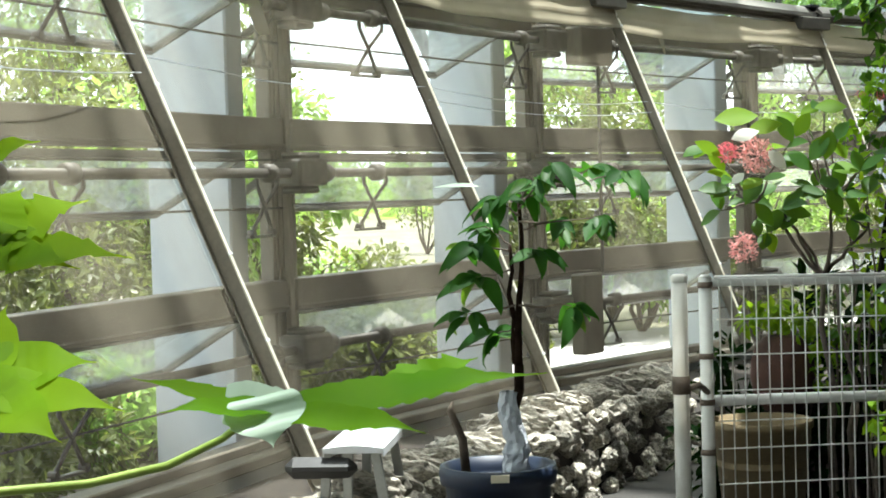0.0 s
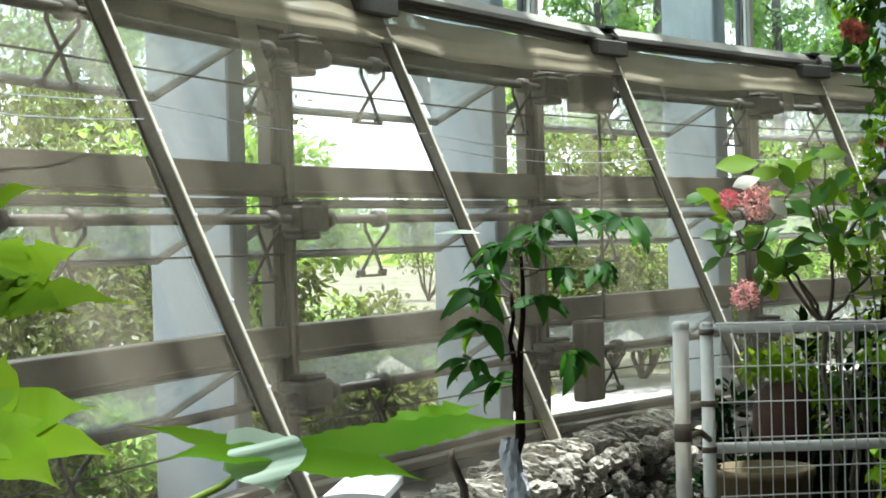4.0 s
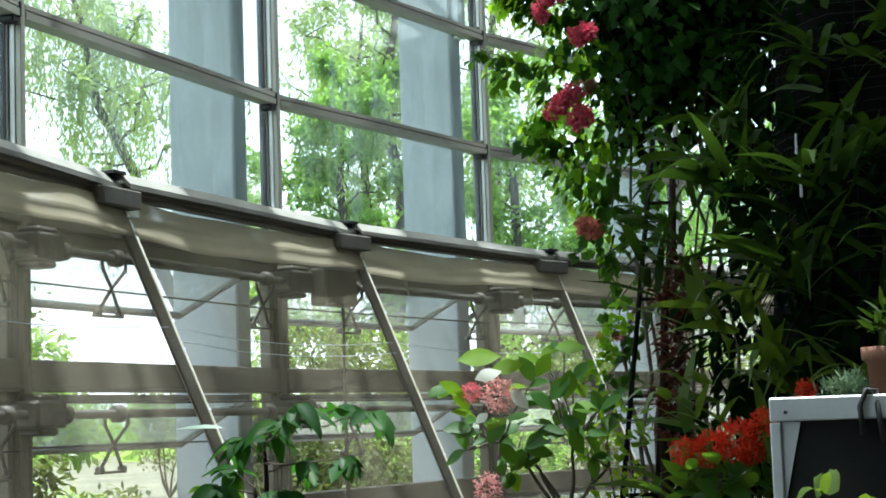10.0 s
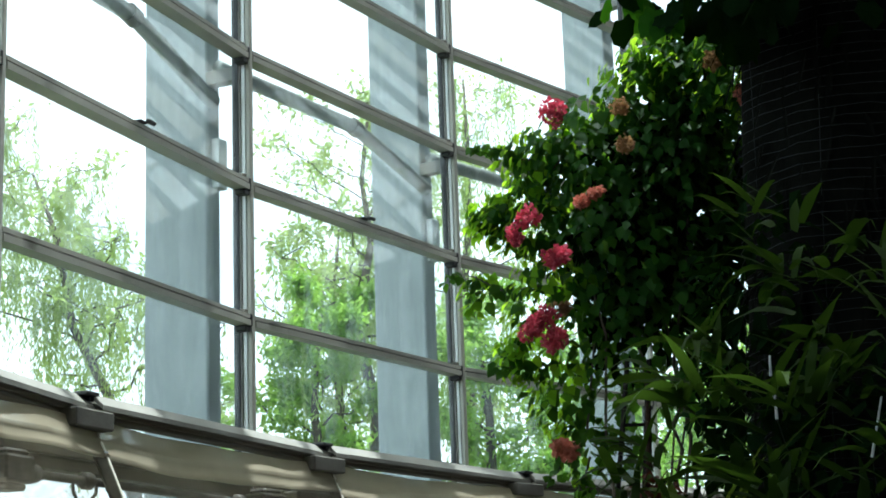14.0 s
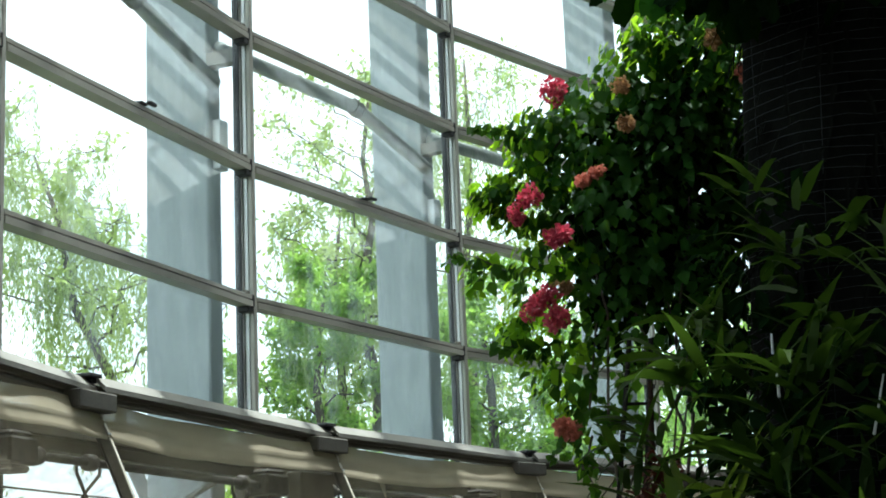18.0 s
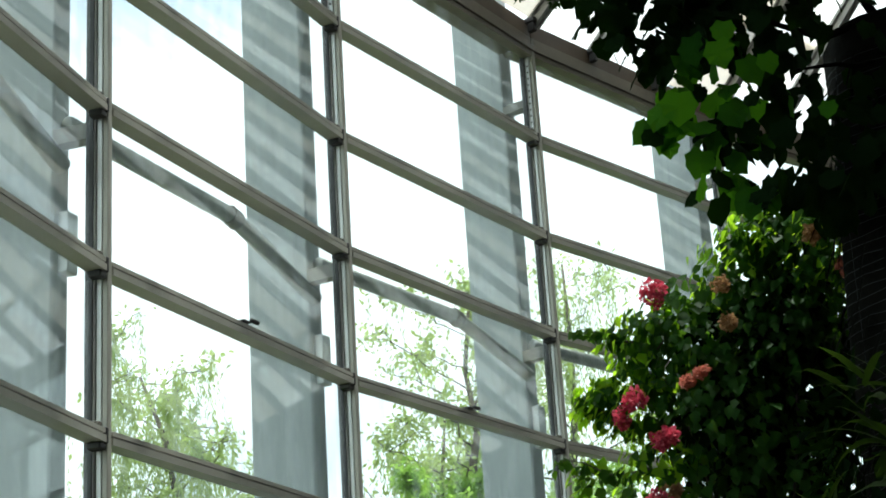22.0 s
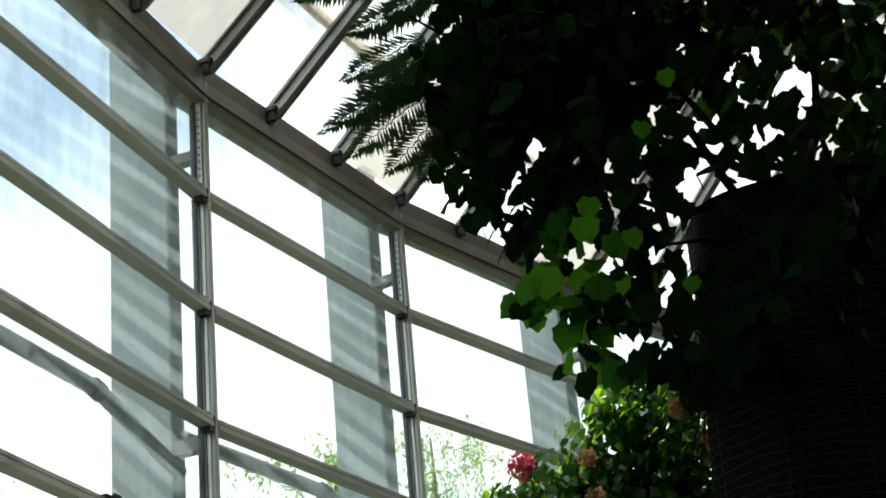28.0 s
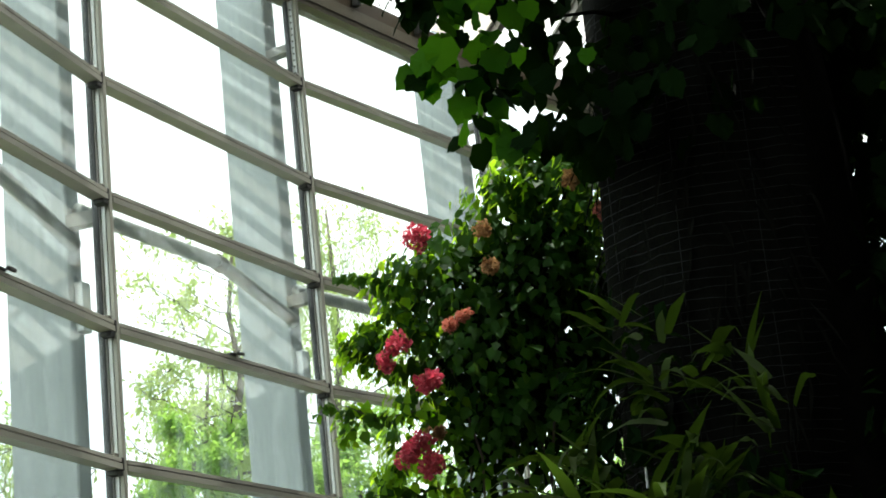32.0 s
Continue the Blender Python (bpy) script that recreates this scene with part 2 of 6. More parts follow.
CONCRETE = surface("painted_concrete", (0.32, 0.352, 0.37), (0.42, 0.455, 0.473), 0.8, 0, 1.6, 40, 0.12, stain=(0.38, 0.40, 0.41))
# For unseen surfaces that block light; near black, so they return hardly any.
LIGHT_BLOCK = surface("light_block", (0.012, 0.013, 0.012), (0.022, 0.024, 0.021), 0.95, 0, 1.0, 25, 0.2, spec=0.1)
PLAIN_GREY = surface("grey_plaster", (0.16, 0.17, 0.17), (0.24, 0.25, 0.25), 0.9, 0, 1.0, 25, 0.15, spec=0.1)
BROWN = surface("brown_eave", (0.07, 0.05, 0.032), (0.13, 0.095, 0.06), 0.55, 0.1, 3, 60, 0.08)
BEIGE = surface("beige_purlin", (0.55, 0.47, 0.34), (0.66, 0.58, 0.44), 0.6, 0, 2, 50, 0.05)
GLASS = glass_material("window_glass", (0.93, 0.975, 0.965), 1.0, 0.22, (0.60, 0.67, 0.70), 1.2, 0.02)
SASH_GLASS = glass_material("sash_glass", (0.92, 0.95, 0.94), 0.8, 0.32, (0.58, 0.61, 0.60), 2.0, 0.08)
ROOF_GLASS = glass_material("roof_glass", (0.92, 0.95, 0.94), 0.7, 0.9, (0.72, 0.66, 0.57), 0.55, 0.22)
VENT_GLASS = glass_material("frosted_vent_glass", (0.55, 0.55, 0.53), 0.6, 0.97, (0.50, 0.45, 0.37), 0.7, 0.65)
NET = net_material("insect_net_mesh", (0.56, 0.50, 0.38), 0.10, 0.42)
NET_FOLD = net_material("folded_net_mesh", (0.45, 0.40, 0.295), 0.80, 0.97)
STONE = surface("lava_stone", (0.028, 0.024, 0.019), (0.52, 0.485, 0.415), 0.95, 0, 5.0, 22, 1.0, vary=0.5, spec=0.1, span=(0.40, 0.85))
SOIL = surface("soil", (0.014, 0.011, 0.008), (0.04, 0.03, 0.022), 0.95, 0, 9, 60, 0.6)
PAVING = surface("paving", (0.018, 0.017, 0.015), (0.04, 0.037, 0.032), 0.85, 0, 2, 40, 0.3)
GRASS = surface("lawn", (0.085, 0.085, 0.045), (0.17, 0.155, 0.10), 0.95, 0, 0.3, 12, 0.5)
GRAVEL = surface("pale_gravel", (0.31, 0.295, 0.27), (0.44, 0.42, 0.385), 0.95, 0, 1, 50, 0.4)
WHITE = surface("white_powder_coat", (0.74, 0.725, 0.67), (0.84, 0.825, 0.78), 0.4, 0, 4, 50, 0.05, stain=(0.5, 0.46, 0.38))
RUSTY = surface("rusty_clamp", (0.10, 0.07, 0.05), (0.22, 0.17, 0.13), 0.7, 0.3, 20, 90, 0.3)
BLUE_POT = surface("blue_plastic", (0.003, 0.009, 0.026), (0.006, 0.016, 0.042), 0.5, 0, 6, 60, 0.05)
CREAM = surface("cream_plastic", (0.55, 0.5, 0.36), (0.65, 0.6, 0.45), 0.5, 0, 6, 60, 0.05)
TAPE = surface("grey_wrap", (0.42, 0.45, 0.5), (0.58, 0.6, 0.64), 0.5, 0, 12, 60, 0.4)
TERRA = surface("terracotta", (0.042, 0.018, 0.012), (0.09, 0.037, 0.024), 0.85, 0, 6, 60, 0.2)
TERRA_RED = surface("red_terracotta", (0.15, 0.065, 0.04), (0.25, 0.115, 0.07), 0.85, 0, 6, 60, 0.2)
WICKER = surface("tan_planter", (0.11, 0.078, 0.034), (0.18, 0.132, 0.065), 0.8, 0, 6, 70, 0.4)
BARK = surface("bark", (0.05, 0.04, 0.03), (0.13, 0.10, 0.075), 0.9, 0, 12, 60, 0.8)
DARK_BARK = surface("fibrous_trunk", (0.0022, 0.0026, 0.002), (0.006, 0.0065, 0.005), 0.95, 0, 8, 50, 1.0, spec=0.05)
BROM_BARK = surface("brown_palm_fibre", (0.010, 0.006, 0.004), (0.030, 0.017, 0.011), 0.95, 0, 14, 60, 0.9, spec=0.1)
WIRE = surface("galvanised_wire", (0.012, 0.014, 0.016), (0.026, 0.028, 0.032), 0.6, 0.3, 20, 80, 0.05, spec=0.1)
GREEN_STEM = surface("green_petiole", (0.22, 0.33, 0.05), (0.36, 0.46, 0.09), 0.45, 0, 9, 60, 0.1)
SIGN_WHITE = surface("white_sheet_metal", (0.60, 0.62, 0.64), (0.7, 0.72, 0.74), 0.4, 0.1, 4, 60, 0.03)
SIGN_BLACK = surface("black_panel", (0.008, 0.008, 0.009), (0.018, 0.018, 0.02), 0.35, 0, 5, 60, 0.03)

L_PAPAYA = leaf_material("papaya_leaf", (0.080, 0.175, 0.003), (0.155, 0.265, 0.006), (0.44, 0.56, 0.006), 0.58, 0.6, 14, gloss=0.06)
# Deeper green copy of the papaya leaf, for the big edge-on leaf.
L_PAPAYA_DEEP = leaf_material("deep_papaya_leaf", (0.036, 0.112, 0.003), (0.09, 0.195, 0.005), (0.30, 0.48, 0.005), 0.5, 0.6, 14, gloss=0.05)
L_PALE = leaf_material("pale_leaf_underside", (0.36, 0.48, 0.37), (0.58, 0.68, 0.57), (0.35, 0.5, 0.25), 0.3, 0.6, 6)
L_MOSS = leaf_material("grey_air_plant", (0.09, 0.14, 0.08), (0.18, 0.25, 0.15), (0.15, 0.22, 0.1), 0.25, 0.7, 9, 0.1)
L_PLANT = leaf_material("dull_dark_leaf", (0.009, 0.036, 0.008), (0.030, 0.092, 0.016), (0.09, 0.28, 0.018), 0.33, 0.55, gloss=0.10)
L_SHRUB = leaf_material("obovate_leaf", (0.014, 0.048, 0.012), (0.05, 0.125, 0.022), (0.26, 0.46, 0.02), 0.40, 0.45, gloss=0.14)
L_LIME = leaf_material("lime_leaf", (0.07, 0.17, 0.006), (0.16, 0.29, 0.012), (0.42, 0.60, 0.02), 0.50, 0.5, gloss=0.10)
L_VINE = leaf_material("vine_leaf", (0.006, 0.025, 0.005), (0.025, 0.074, 0.011), (0.19, 0.40, 0.025), 0.37, 0.5, gloss=0.06)
# Lime tone for small fresh shoots and for the vine rim's painted sunlight.
L_VINE_FRESH_LIT = leaf_material("fresh_lit_vine_leaf", (0.06, 0.16, 0.008), (0.15, 0.31, 0.016), (0.52, 0.82, 0.03), 0.62, 0.5, gloss=0.06)
# Near black: the deep shade under the canopy is put into the leaf colour.
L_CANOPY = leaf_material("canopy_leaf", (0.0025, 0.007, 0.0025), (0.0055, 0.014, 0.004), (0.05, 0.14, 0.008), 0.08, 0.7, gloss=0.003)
L_FERN = leaf_material("pinnate_leaf", (0.012, 0.03, 0.01), (0.03, 0.065, 0.018), (0.08, 0.15, 0.03), 0.3, 0.5, gloss=0.08)
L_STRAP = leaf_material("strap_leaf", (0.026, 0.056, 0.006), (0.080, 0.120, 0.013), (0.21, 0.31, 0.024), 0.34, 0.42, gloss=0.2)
# Darkened copy of the strap leaf, with the canopy's shade in its colour.
L_STRAP_SHADED = leaf_material("shaded_strap_leaf", (0.008, 0.018, 0.003), (0.026, 0.047, 0.0065), (0.062, 0.118, 0.010), 0.26, 0.5, gloss=0.04)
# Greener copy of the canopy leaf, lit tone in the colour.
L_CANOPY_LIT = leaf_material("lit_canopy_leaf", (0.008, 0.038, 0.003), (0.024, 0.082, 0.007), (0.13, 0.37, 0.012), 0.38, 0.6, gloss=0.02)
# Brightest canopy copy: backlight is in its colour as well as its translucency.
L_CANOPY_BACKLIT = leaf_material("backlit_canopy_leaf", (0.014, 0.065, 0.004), (0.035, 0.125, 0.008), (0.13, 0.34, 0.010), 0.42, 0.6, gloss=0.03)
L_TREE = leaf_material("tree_leaf", (0.08, 0.19, 0.03), (0.29, 0.42, 0.08), (0.5, 0.74, 0.13), 0.5, 0.45)
L_WILLOW = leaf_material("willow_leaf", (0.17, 0.25, 0.07), (0.34, 0.42, 0.13), (0.55, 0.68, 0.2), 0.48, 0.5)
L_HEDGE = leaf_material("hedge_leaf", (0.012, 0.026, 0.005), (0.13, 0.155, 0.036), (0.30, 0.36, 0.06), 0.33, 0.4)
L_BROM = leaf_material("red_brown_leaf", (0.022, 0.008, 0.005), (0.075, 0.023, 0.014), (0.14, 0.04, 0.02), 0.25, 0.6, gloss=0.1)
F_PINK = leaf_material("pink_petal", (0.36, 0.020, 0.052), (0.62, 0.14, 0.19), (0.64, 0.07, 0.12), 0.4, 0.6, 30)
F_SALMON = leaf_material("salmon_petal", (0.34, 0.09, 0.06), (0.52, 0.20, 0.14), (0.55, 0.18, 0.12), 0.4, 0.6, 30)
F_TAN = leaf_material("withered_petal", (0.26, 0.13, 0.05), (0.38, 0.22, 0.10), (0.4, 0.24, 0.1), 0.35, 0.7, 30)
F_RED = leaf_material("scarlet_petal", (0.55, 0.02, 0.01), (0.75, 0.07, 0.02), (0.85, 0.06, 0.02), 0.35, 0.5, 30)
F_WHITE = leaf_material("white_bract", (0.70, 0.70, 0.60), (0.8, 0.8, 0.72), (0.8, 0.8, 0.65), 0.4, 0.6, 30)
F_ROSE = leaf_material("pale_pink_petal", (0.66, 0.16, 0.17), (0.86, 0.60, 0.55), (0.8, 0.40, 0.38), 0.35, 0.6, 30)
F_BUD = leaf_material("rose_bud_petal", (0.66, 0.08, 0.13), (0.82, 0.30, 0.33), (0.8, 0.2, 0.24), 0.35, 0.6, 30)


# ---- mesh tools ----
class Acc:
    """Collects vertices and faces for one mesh."""

    def __init__(self):
        self.v, self.f = [], []

    def add(self, verts, faces):
        k = len(self.v)
        self.v.extend([tuple(p) for p in verts])
        self.f.extend([tuple(i + k for i in q) for q in faces])
        return self

    def box(self, lo, hi, m=None):
        (a, b, c), (d, e, g) = lo, hi
        pts = [Vector(p) for p in ((a, b, c), (d, b, c), (d, e, c), (a, e, c), (a, b, g), (d, b, g), (d, e, g), (a, e, g))]
        if m is not None:
            pts = [m @ p for p in pts]
        return self.add(pts, [(3, 2, 1, 0), (4, 5, 6, 7), (0, 1, 5, 4), (1, 2, 6, 5), (2, 3, 7, 6), (3, 0, 4, 7)])

    def tube(self, pts, radii, sides=8, caps=True):
        pts = [Vector(p) for p in pts]
        if not hasattr(radii, "__len__"):
            radii = [radii] * len(pts)
        rings, last = [], None
        for i, p in enumerate(pts):
            d = (pts[min(i + 1, len(pts) - 1)] - pts[max(i - 1, 0)]).normalized()
            if last is None:
                side = d.orthogonal().normalized()
            else:
                side = (last - d * last.dot(d)).normalized()
            last = side
            up = d.cross(side)
            rings.append([p + radii[i] * (math.cos(2 * math.pi * k / sides) * side + math.sin(2 * math.pi * k / sides) * up) for k in range(sides)])
        faces = [(i * sides + k, i * sides + (k + 1) % sides, (i + 1) * sides + (k + 1) % sides, (i + 1) * sides + k) for i in range(len(pts) - 1) for k in range(sides)]
        if caps:
            faces += [tuple(range(sides))[::-1], tuple((len(pts) - 1) * sides + k for k in range(sides))]
        return self.add([q for r in rings for q in r], faces)

    def lathe(self, prof, at=(0, 0, 0), sides=24):
        n = len(prof)
        vs = [(at[0] + r * math.cos(2 * math.pi * k / sides), at[1] + r * math.sin(2 * math.pi * k / sides), at[2] + z) for k in range(sides) for r, z in prof]
        return self.add(vs, [(k * n + i, ((k + 1) % sides) * n + i, ((k + 1) % sides) * n + i + 1, k * n + i + 1) for k in range(sides) for i in range(n - 1)])

    def leaf(self, p, d, nrm, length, width, curl=0.25, segs=3, fold=0.18, tip=0.75):
        """A leaf from p along d: pointed ends, folded along its rib, tip bent down against nrm."""
        p, d = Vector(p), Vector(d).normalized()
        nrm = Vector(nrm)
        nrm = (nrm - d * nrm.dot(d))
        nrm = nrm.normalized() if nrm.length > 1e-4 else d.orthogonal().normalized()
        s = d.cross(nrm)
        vs = [p]
        for i in range(1, segs):
            t = i / segs
            w = 0.5 * width * math.sin(math.pi * t ** tip)
            c = p + d * (length * t) - nrm * (curl * length * t * t)
            vs += [c + s * w + nrm * (w * fold), c - nrm * (w * fold), c - s * w + nrm * (w * fold)]
        vs.append(p + d * (length * (1 - 0.15 * curl)) - nrm * (curl * length))
        fs = [(0, 2, 1), (0, 3, 2)]
        for i in range(segs - 2):
            k = 1 + 3 * i
            fs += [(k, k + 1, k + 4, k + 3), (k + 1, k + 2, k + 5, k + 4)]
        k, e = 1 + 3 * (segs - 2), len(vs) - 1
        fs += [(k, k + 1, e), (k + 1, k + 2, e)]
        return self.add(vs, fs)

    def mesh(self, name, bevel=0.0, smooth=False):
        me = bpy.data.meshes.new(name)
        me.from_pydata(self.v, [], self.f)
        if bevel:
            bm = bmesh.new()
            bm.from_mesh(me)
            bmesh.ops.remove_doubles(bm, verts=bm.verts, dist=1e-5)
            bmesh.ops.bevel(bm, geom=[e for e in bm.edges if len(e.link_faces) == 2 and e.calc_face_angle(0) > 0.6], offset=bevel, segments=1, affect="EDGES", clamp_overlap=True)
            bm.to_mesh(me)
            bm.free()
        if smooth:
            me.polygons.foreach_set("use_smooth", [True] * len(me.polygons))
        me.update()
        return me


def part(name, data, material, parent=None, label="", bevel=0.0, smooth=False, at=None):
    """Links an Acc (or a mesh) as one object under parent."""
    me = data.mesh(name, bevel, smooth) if isinstance(data, Acc) else data
    if not me.materials:
        me.materials.append(material)
    ob = new(name, me)
    ob.parent = parent
    if at is not None:
        ob.matrix_local = at
    return tagged(ob, label=label)


def thing(name, label, category, group="", kind="", at=None):
    ob = new(name)
    ob.empty_display_size = 0.1
    if at is not None:
        ob.matrix_world = at
    return tagged(ob, label, category, group, kind)


rng = random.Random(7)


def rvec(r=rng):
    while True:
        v = Vector((r.uniform(-1, 1), r.uniform(-1, 1), r.uniform(-1, 1)))
        if 0.05 < v.length < 1:
            return v.normalized()


# ---- plan of the round house ----
CX, CY, RAD, PHI0, STEP = 16.135, 1.255, 18.777, 154.537, 9.164
ROWS_Z = [2.77, 3.832, 4.808, 5.785, 6.690, 7.628, 8.485]   # transom heights
EAVE = 8.85
SLOPE = math.tan(radians(40))


def post_at(k, out=0.0):
    a = radians(PHI0 - STEP * k)
    return Vector((CX + (RAD + out) * math.cos(a), CY + (RAD + out) * math.sin(a), 0))


def bay_frame(b):
    """x along the bay, y outwards, z up, from the bay's first post."""
    p, q = post_at(b), post_at(b + 1)
    u = (q - p).normalized()
    o = Vector((-u.y, u.x, 0))
    return Matrix(((u.x, o.x, 0, p.x), (u.y, o.y, 0, p.y), (0, 0, 1, 0), (0, 0, 0, 1)))


def post_frame(k):
    a = radians(PHI0 - STEP * k)
    o = Vector((math.cos(a), math.sin(a), 0))
    u = Vector((o.y, -o.x, 0))
    p = post_at(k)
    return Matrix(((u.x, o.x, 0, p.x), (u.y, o.y, 0, p.y), (0, 0, 1, 0), (0, 0, 0, 1)))


NEAR = range(-3, 9)         # bays under the glass roof
GLAZED = range(-3, 6)       # bays with a glass wall below it

# ---- ground and floor ----
g = Acc()
ring = [0, 6, 14, 22, 40, 80, 200, 600, 2500]
for i in range(len(ring) - 1):
    for k in range(48):
        a0, a1 = 2 * math.pi * k / 48, 2 * math.pi * (k + 1) / 48
        g.add([(CX + r * math.cos(a), CY + r * math.sin(a), 0 if r < 60 else -0.0) for r, a in ((ring[i], a0), (ring[i + 1], a0), (ring[i + 1], a1), (ring[i], a1))], [(0, 1, 2, 3)])
ground = part("ground", g, GRASS)
tagged(ground, "dry sunlit lawn round the glasshouse", "ground", kind="structure")
fl = Acc()
arc = [(CX + (RAD + 0.3) * math.cos(radians(a)), CY + (RAD + 0.3) * math.sin(radians(a))) for a in range(66, 211, 2)]
fl.add([(CX, CY, 0.02)] + [(x, y, 0.02) for x, y in arc], [(0, i, i + 1) for i in range(1, len(arc))])
tagged(part("floor", fl, PAVING), "grey paved floor of the glasshouse", "floor", kind="structure")
path_strip = Acc()
for k in range(100, 147, 3):
    q = [(RAD + 0.35, k), (RAD + 3.6, k), (RAD + 3.6, k + 3), (RAD + 0.35, k + 3)]
    path_strip.add([(CX + r * math.cos(radians(a)), CY + r * math.sin(radians(a)), 0.012) for r, a in q], [(0, 3, 2, 1)])
tagged(part("pavement", path_strip, GRAVEL), "pale sunlit gravel path outside the glass", "pavement", kind="structure")


# ---- one bay of the glass wall ----
def make_bay():
    w = thing("window_1", "tall bay of glazing with grey-green aluminium bars and open awning windows", "window", kind="structure")
    for z in ROWS_Z[1:-1]:
        # two pale fillets with a dark groove between them, over a flat soffit
        t = Acc()
        t.box((0.0, -0.095, z - 0.015), (2.935, -0.02, z + 0.026)).box((0.0, -0.090, z + 0.038), (2.935, -0.02, z + 0.064)).box((0.0, -0.066, z + 0.064), (2.935, 0.0, z + 0.072))
        t.box((0.0, -0.02, z - 0.012), (2.935, 0.02, z + 0.064))
        tr = part("transom", t, ALU, w)
        part("groove", Acc().box((0.0, -0.070, z + 0.026), (2.935, -0.02, z + 0.038)), BLACK, tr, "dark groove along the transom")
        part("end_clip", Acc().box((2.86, -0.085, z - 0.055), (2.935, 0.0, z - 0.018)).box((2.915, -0.098, z - 0.02), (2.94, -0.03, z + 0.07)), BLACK, tr, "black end clip", 0.006)
        part("stop", Acc().box((2.87, -0.07, z + 0.074), (2.92, -0.03, z + 0.10)), ALU_DARK, tr, "small dark stop on the transom", 0.005)
        if z == ROWS_Z[2]:
            part("latch", Acc().box((1.42, -0.10, z + 0.07), (1.50, -0.03, z + 0.09)).box((1.47, -0.13, z + 0.075), (1.56, -0.10, z + 0.10)), BLACK, tr, "small black latch", 0.006)
    for i in range(6):
        z0, z1 = ROWS_Z[i] + (0.064 if i else 0.09), ROWS_Z[i + 1] - 0.012
        pn = part("pane", Acc().box((0.0, 0.008, z0), (2.93, 0.016, z1)), GLASS, w)
        pn.visible_shadow = False
        gk = Acc()
        gk.box((0.0, -0.004, z0), (0.012, 0.03, z1)).box((2.922, -0.004, z0), (2.93, 0.03, z1))
        part("gasket", gk, BLACK, w, "black rubber gasket")
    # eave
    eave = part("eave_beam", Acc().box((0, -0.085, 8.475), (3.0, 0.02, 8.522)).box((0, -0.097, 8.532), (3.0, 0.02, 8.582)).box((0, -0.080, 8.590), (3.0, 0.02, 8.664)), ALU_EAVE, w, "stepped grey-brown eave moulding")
    part("groove", Acc().box((0, -0.060, 8.522), (3.0, 0.018, 8.532)).box((0, -0.060, 8.582), (3.0, 0.018, 8.590)), BLACK, eave, "dark grooves of the moulding")
    part("eave_board", Acc().box((0, -0.055, 8.664), (3.0, 0.0, EAVE - 0.015)), BROWN, w, "brown eave board")
    part("gutter", Acc().box((0, 0.10, 8.62), (3.0, 0.30, 8.80)), ALU_LOW, w, "bronze-grey gutter outside the eave", 0.01)
    # plinth and sill
    part("plinth", Acc().box((0, -0.12, -0.1), (3.0, 0.12, 0.2)), CONCRETE, w, "grey concrete plinth")
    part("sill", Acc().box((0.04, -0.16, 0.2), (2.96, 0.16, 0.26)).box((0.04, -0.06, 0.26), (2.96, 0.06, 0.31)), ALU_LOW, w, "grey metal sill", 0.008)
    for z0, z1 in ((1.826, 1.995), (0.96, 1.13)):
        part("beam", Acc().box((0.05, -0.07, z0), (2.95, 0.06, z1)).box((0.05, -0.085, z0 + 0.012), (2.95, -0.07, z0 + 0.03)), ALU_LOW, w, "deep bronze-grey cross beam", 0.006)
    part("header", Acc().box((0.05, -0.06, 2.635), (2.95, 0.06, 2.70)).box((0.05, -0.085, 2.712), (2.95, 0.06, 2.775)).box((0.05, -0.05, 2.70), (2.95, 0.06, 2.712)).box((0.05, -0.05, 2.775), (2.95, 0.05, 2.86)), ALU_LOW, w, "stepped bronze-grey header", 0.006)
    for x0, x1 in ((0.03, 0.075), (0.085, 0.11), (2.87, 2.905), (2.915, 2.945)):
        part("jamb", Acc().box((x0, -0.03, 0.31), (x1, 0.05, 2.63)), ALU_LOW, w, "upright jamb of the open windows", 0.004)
    for z_hinge, z_low, z_shaft in ((2.64, 2.375, 2.58), (1.80, 1.495, 1.70), (0.95, 0.63, 0.76)):
        # open awning sash, swung outwards
        d = Vector((0, 0.54, z_low - z_hinge))
        ln = d.length
        up = Vector((0, d.y, d.z)).normalized()
        m = Matrix(((1, 0, 0, 0), (0, up.y, -up.z, 0.08), (0, up.z, up.y, z_hinge), (0, 0, 0, 1)))
        sash = part("sash", Acc().box((0.24, ln - 0.035, -0.02), (2.76, ln, 0.02), m).box((0.24, 0, -0.02), (2.76, 0.035, 0.02), m), ALU_DARK, w, "dark sash rail of an open awning window")
        for x in (0.24, 2.735):
            part("stile", Acc().box((x, 0.035, -0.02), (x + 0.025, ln - 0.035, 0.02), m), ALU_DARK, sash)
        sp = part("sash_pane", Acc().box((0.265, 0.035, -0.004), (2.735, ln - 0.035, 0.004), m), SASH_GLASS, sash)
        sp.visible_shadow = False
        # drive shaft, couplings, scissor arms
        shaft = part("drive_shaft", Acc().tube([(0.02, -0.14, z_shaft), (2.98, -0.14, z_shaft)], 0.026, 10), STEEL, w, "greasy steel drive shaft", smooth=True)
        for x in (0.24, 0.77, 2.62):
            part("coupling", Acc().tube([(x - 0.045, -0.14, z_shaft), (x - 0.03, -0.14, z_shaft), (x + 0.03, -0.14, z_shaft), (x + 0.045, -0.14, z_shaft)], [0.034, 0.05, 0.05, 0.034], 12), STEEL, shaft, smooth=True)
        for x in (0.77, 2.62):
            arm = Acc()
            zt, zb = z_shaft - 0.03, z_shaft - 0.31
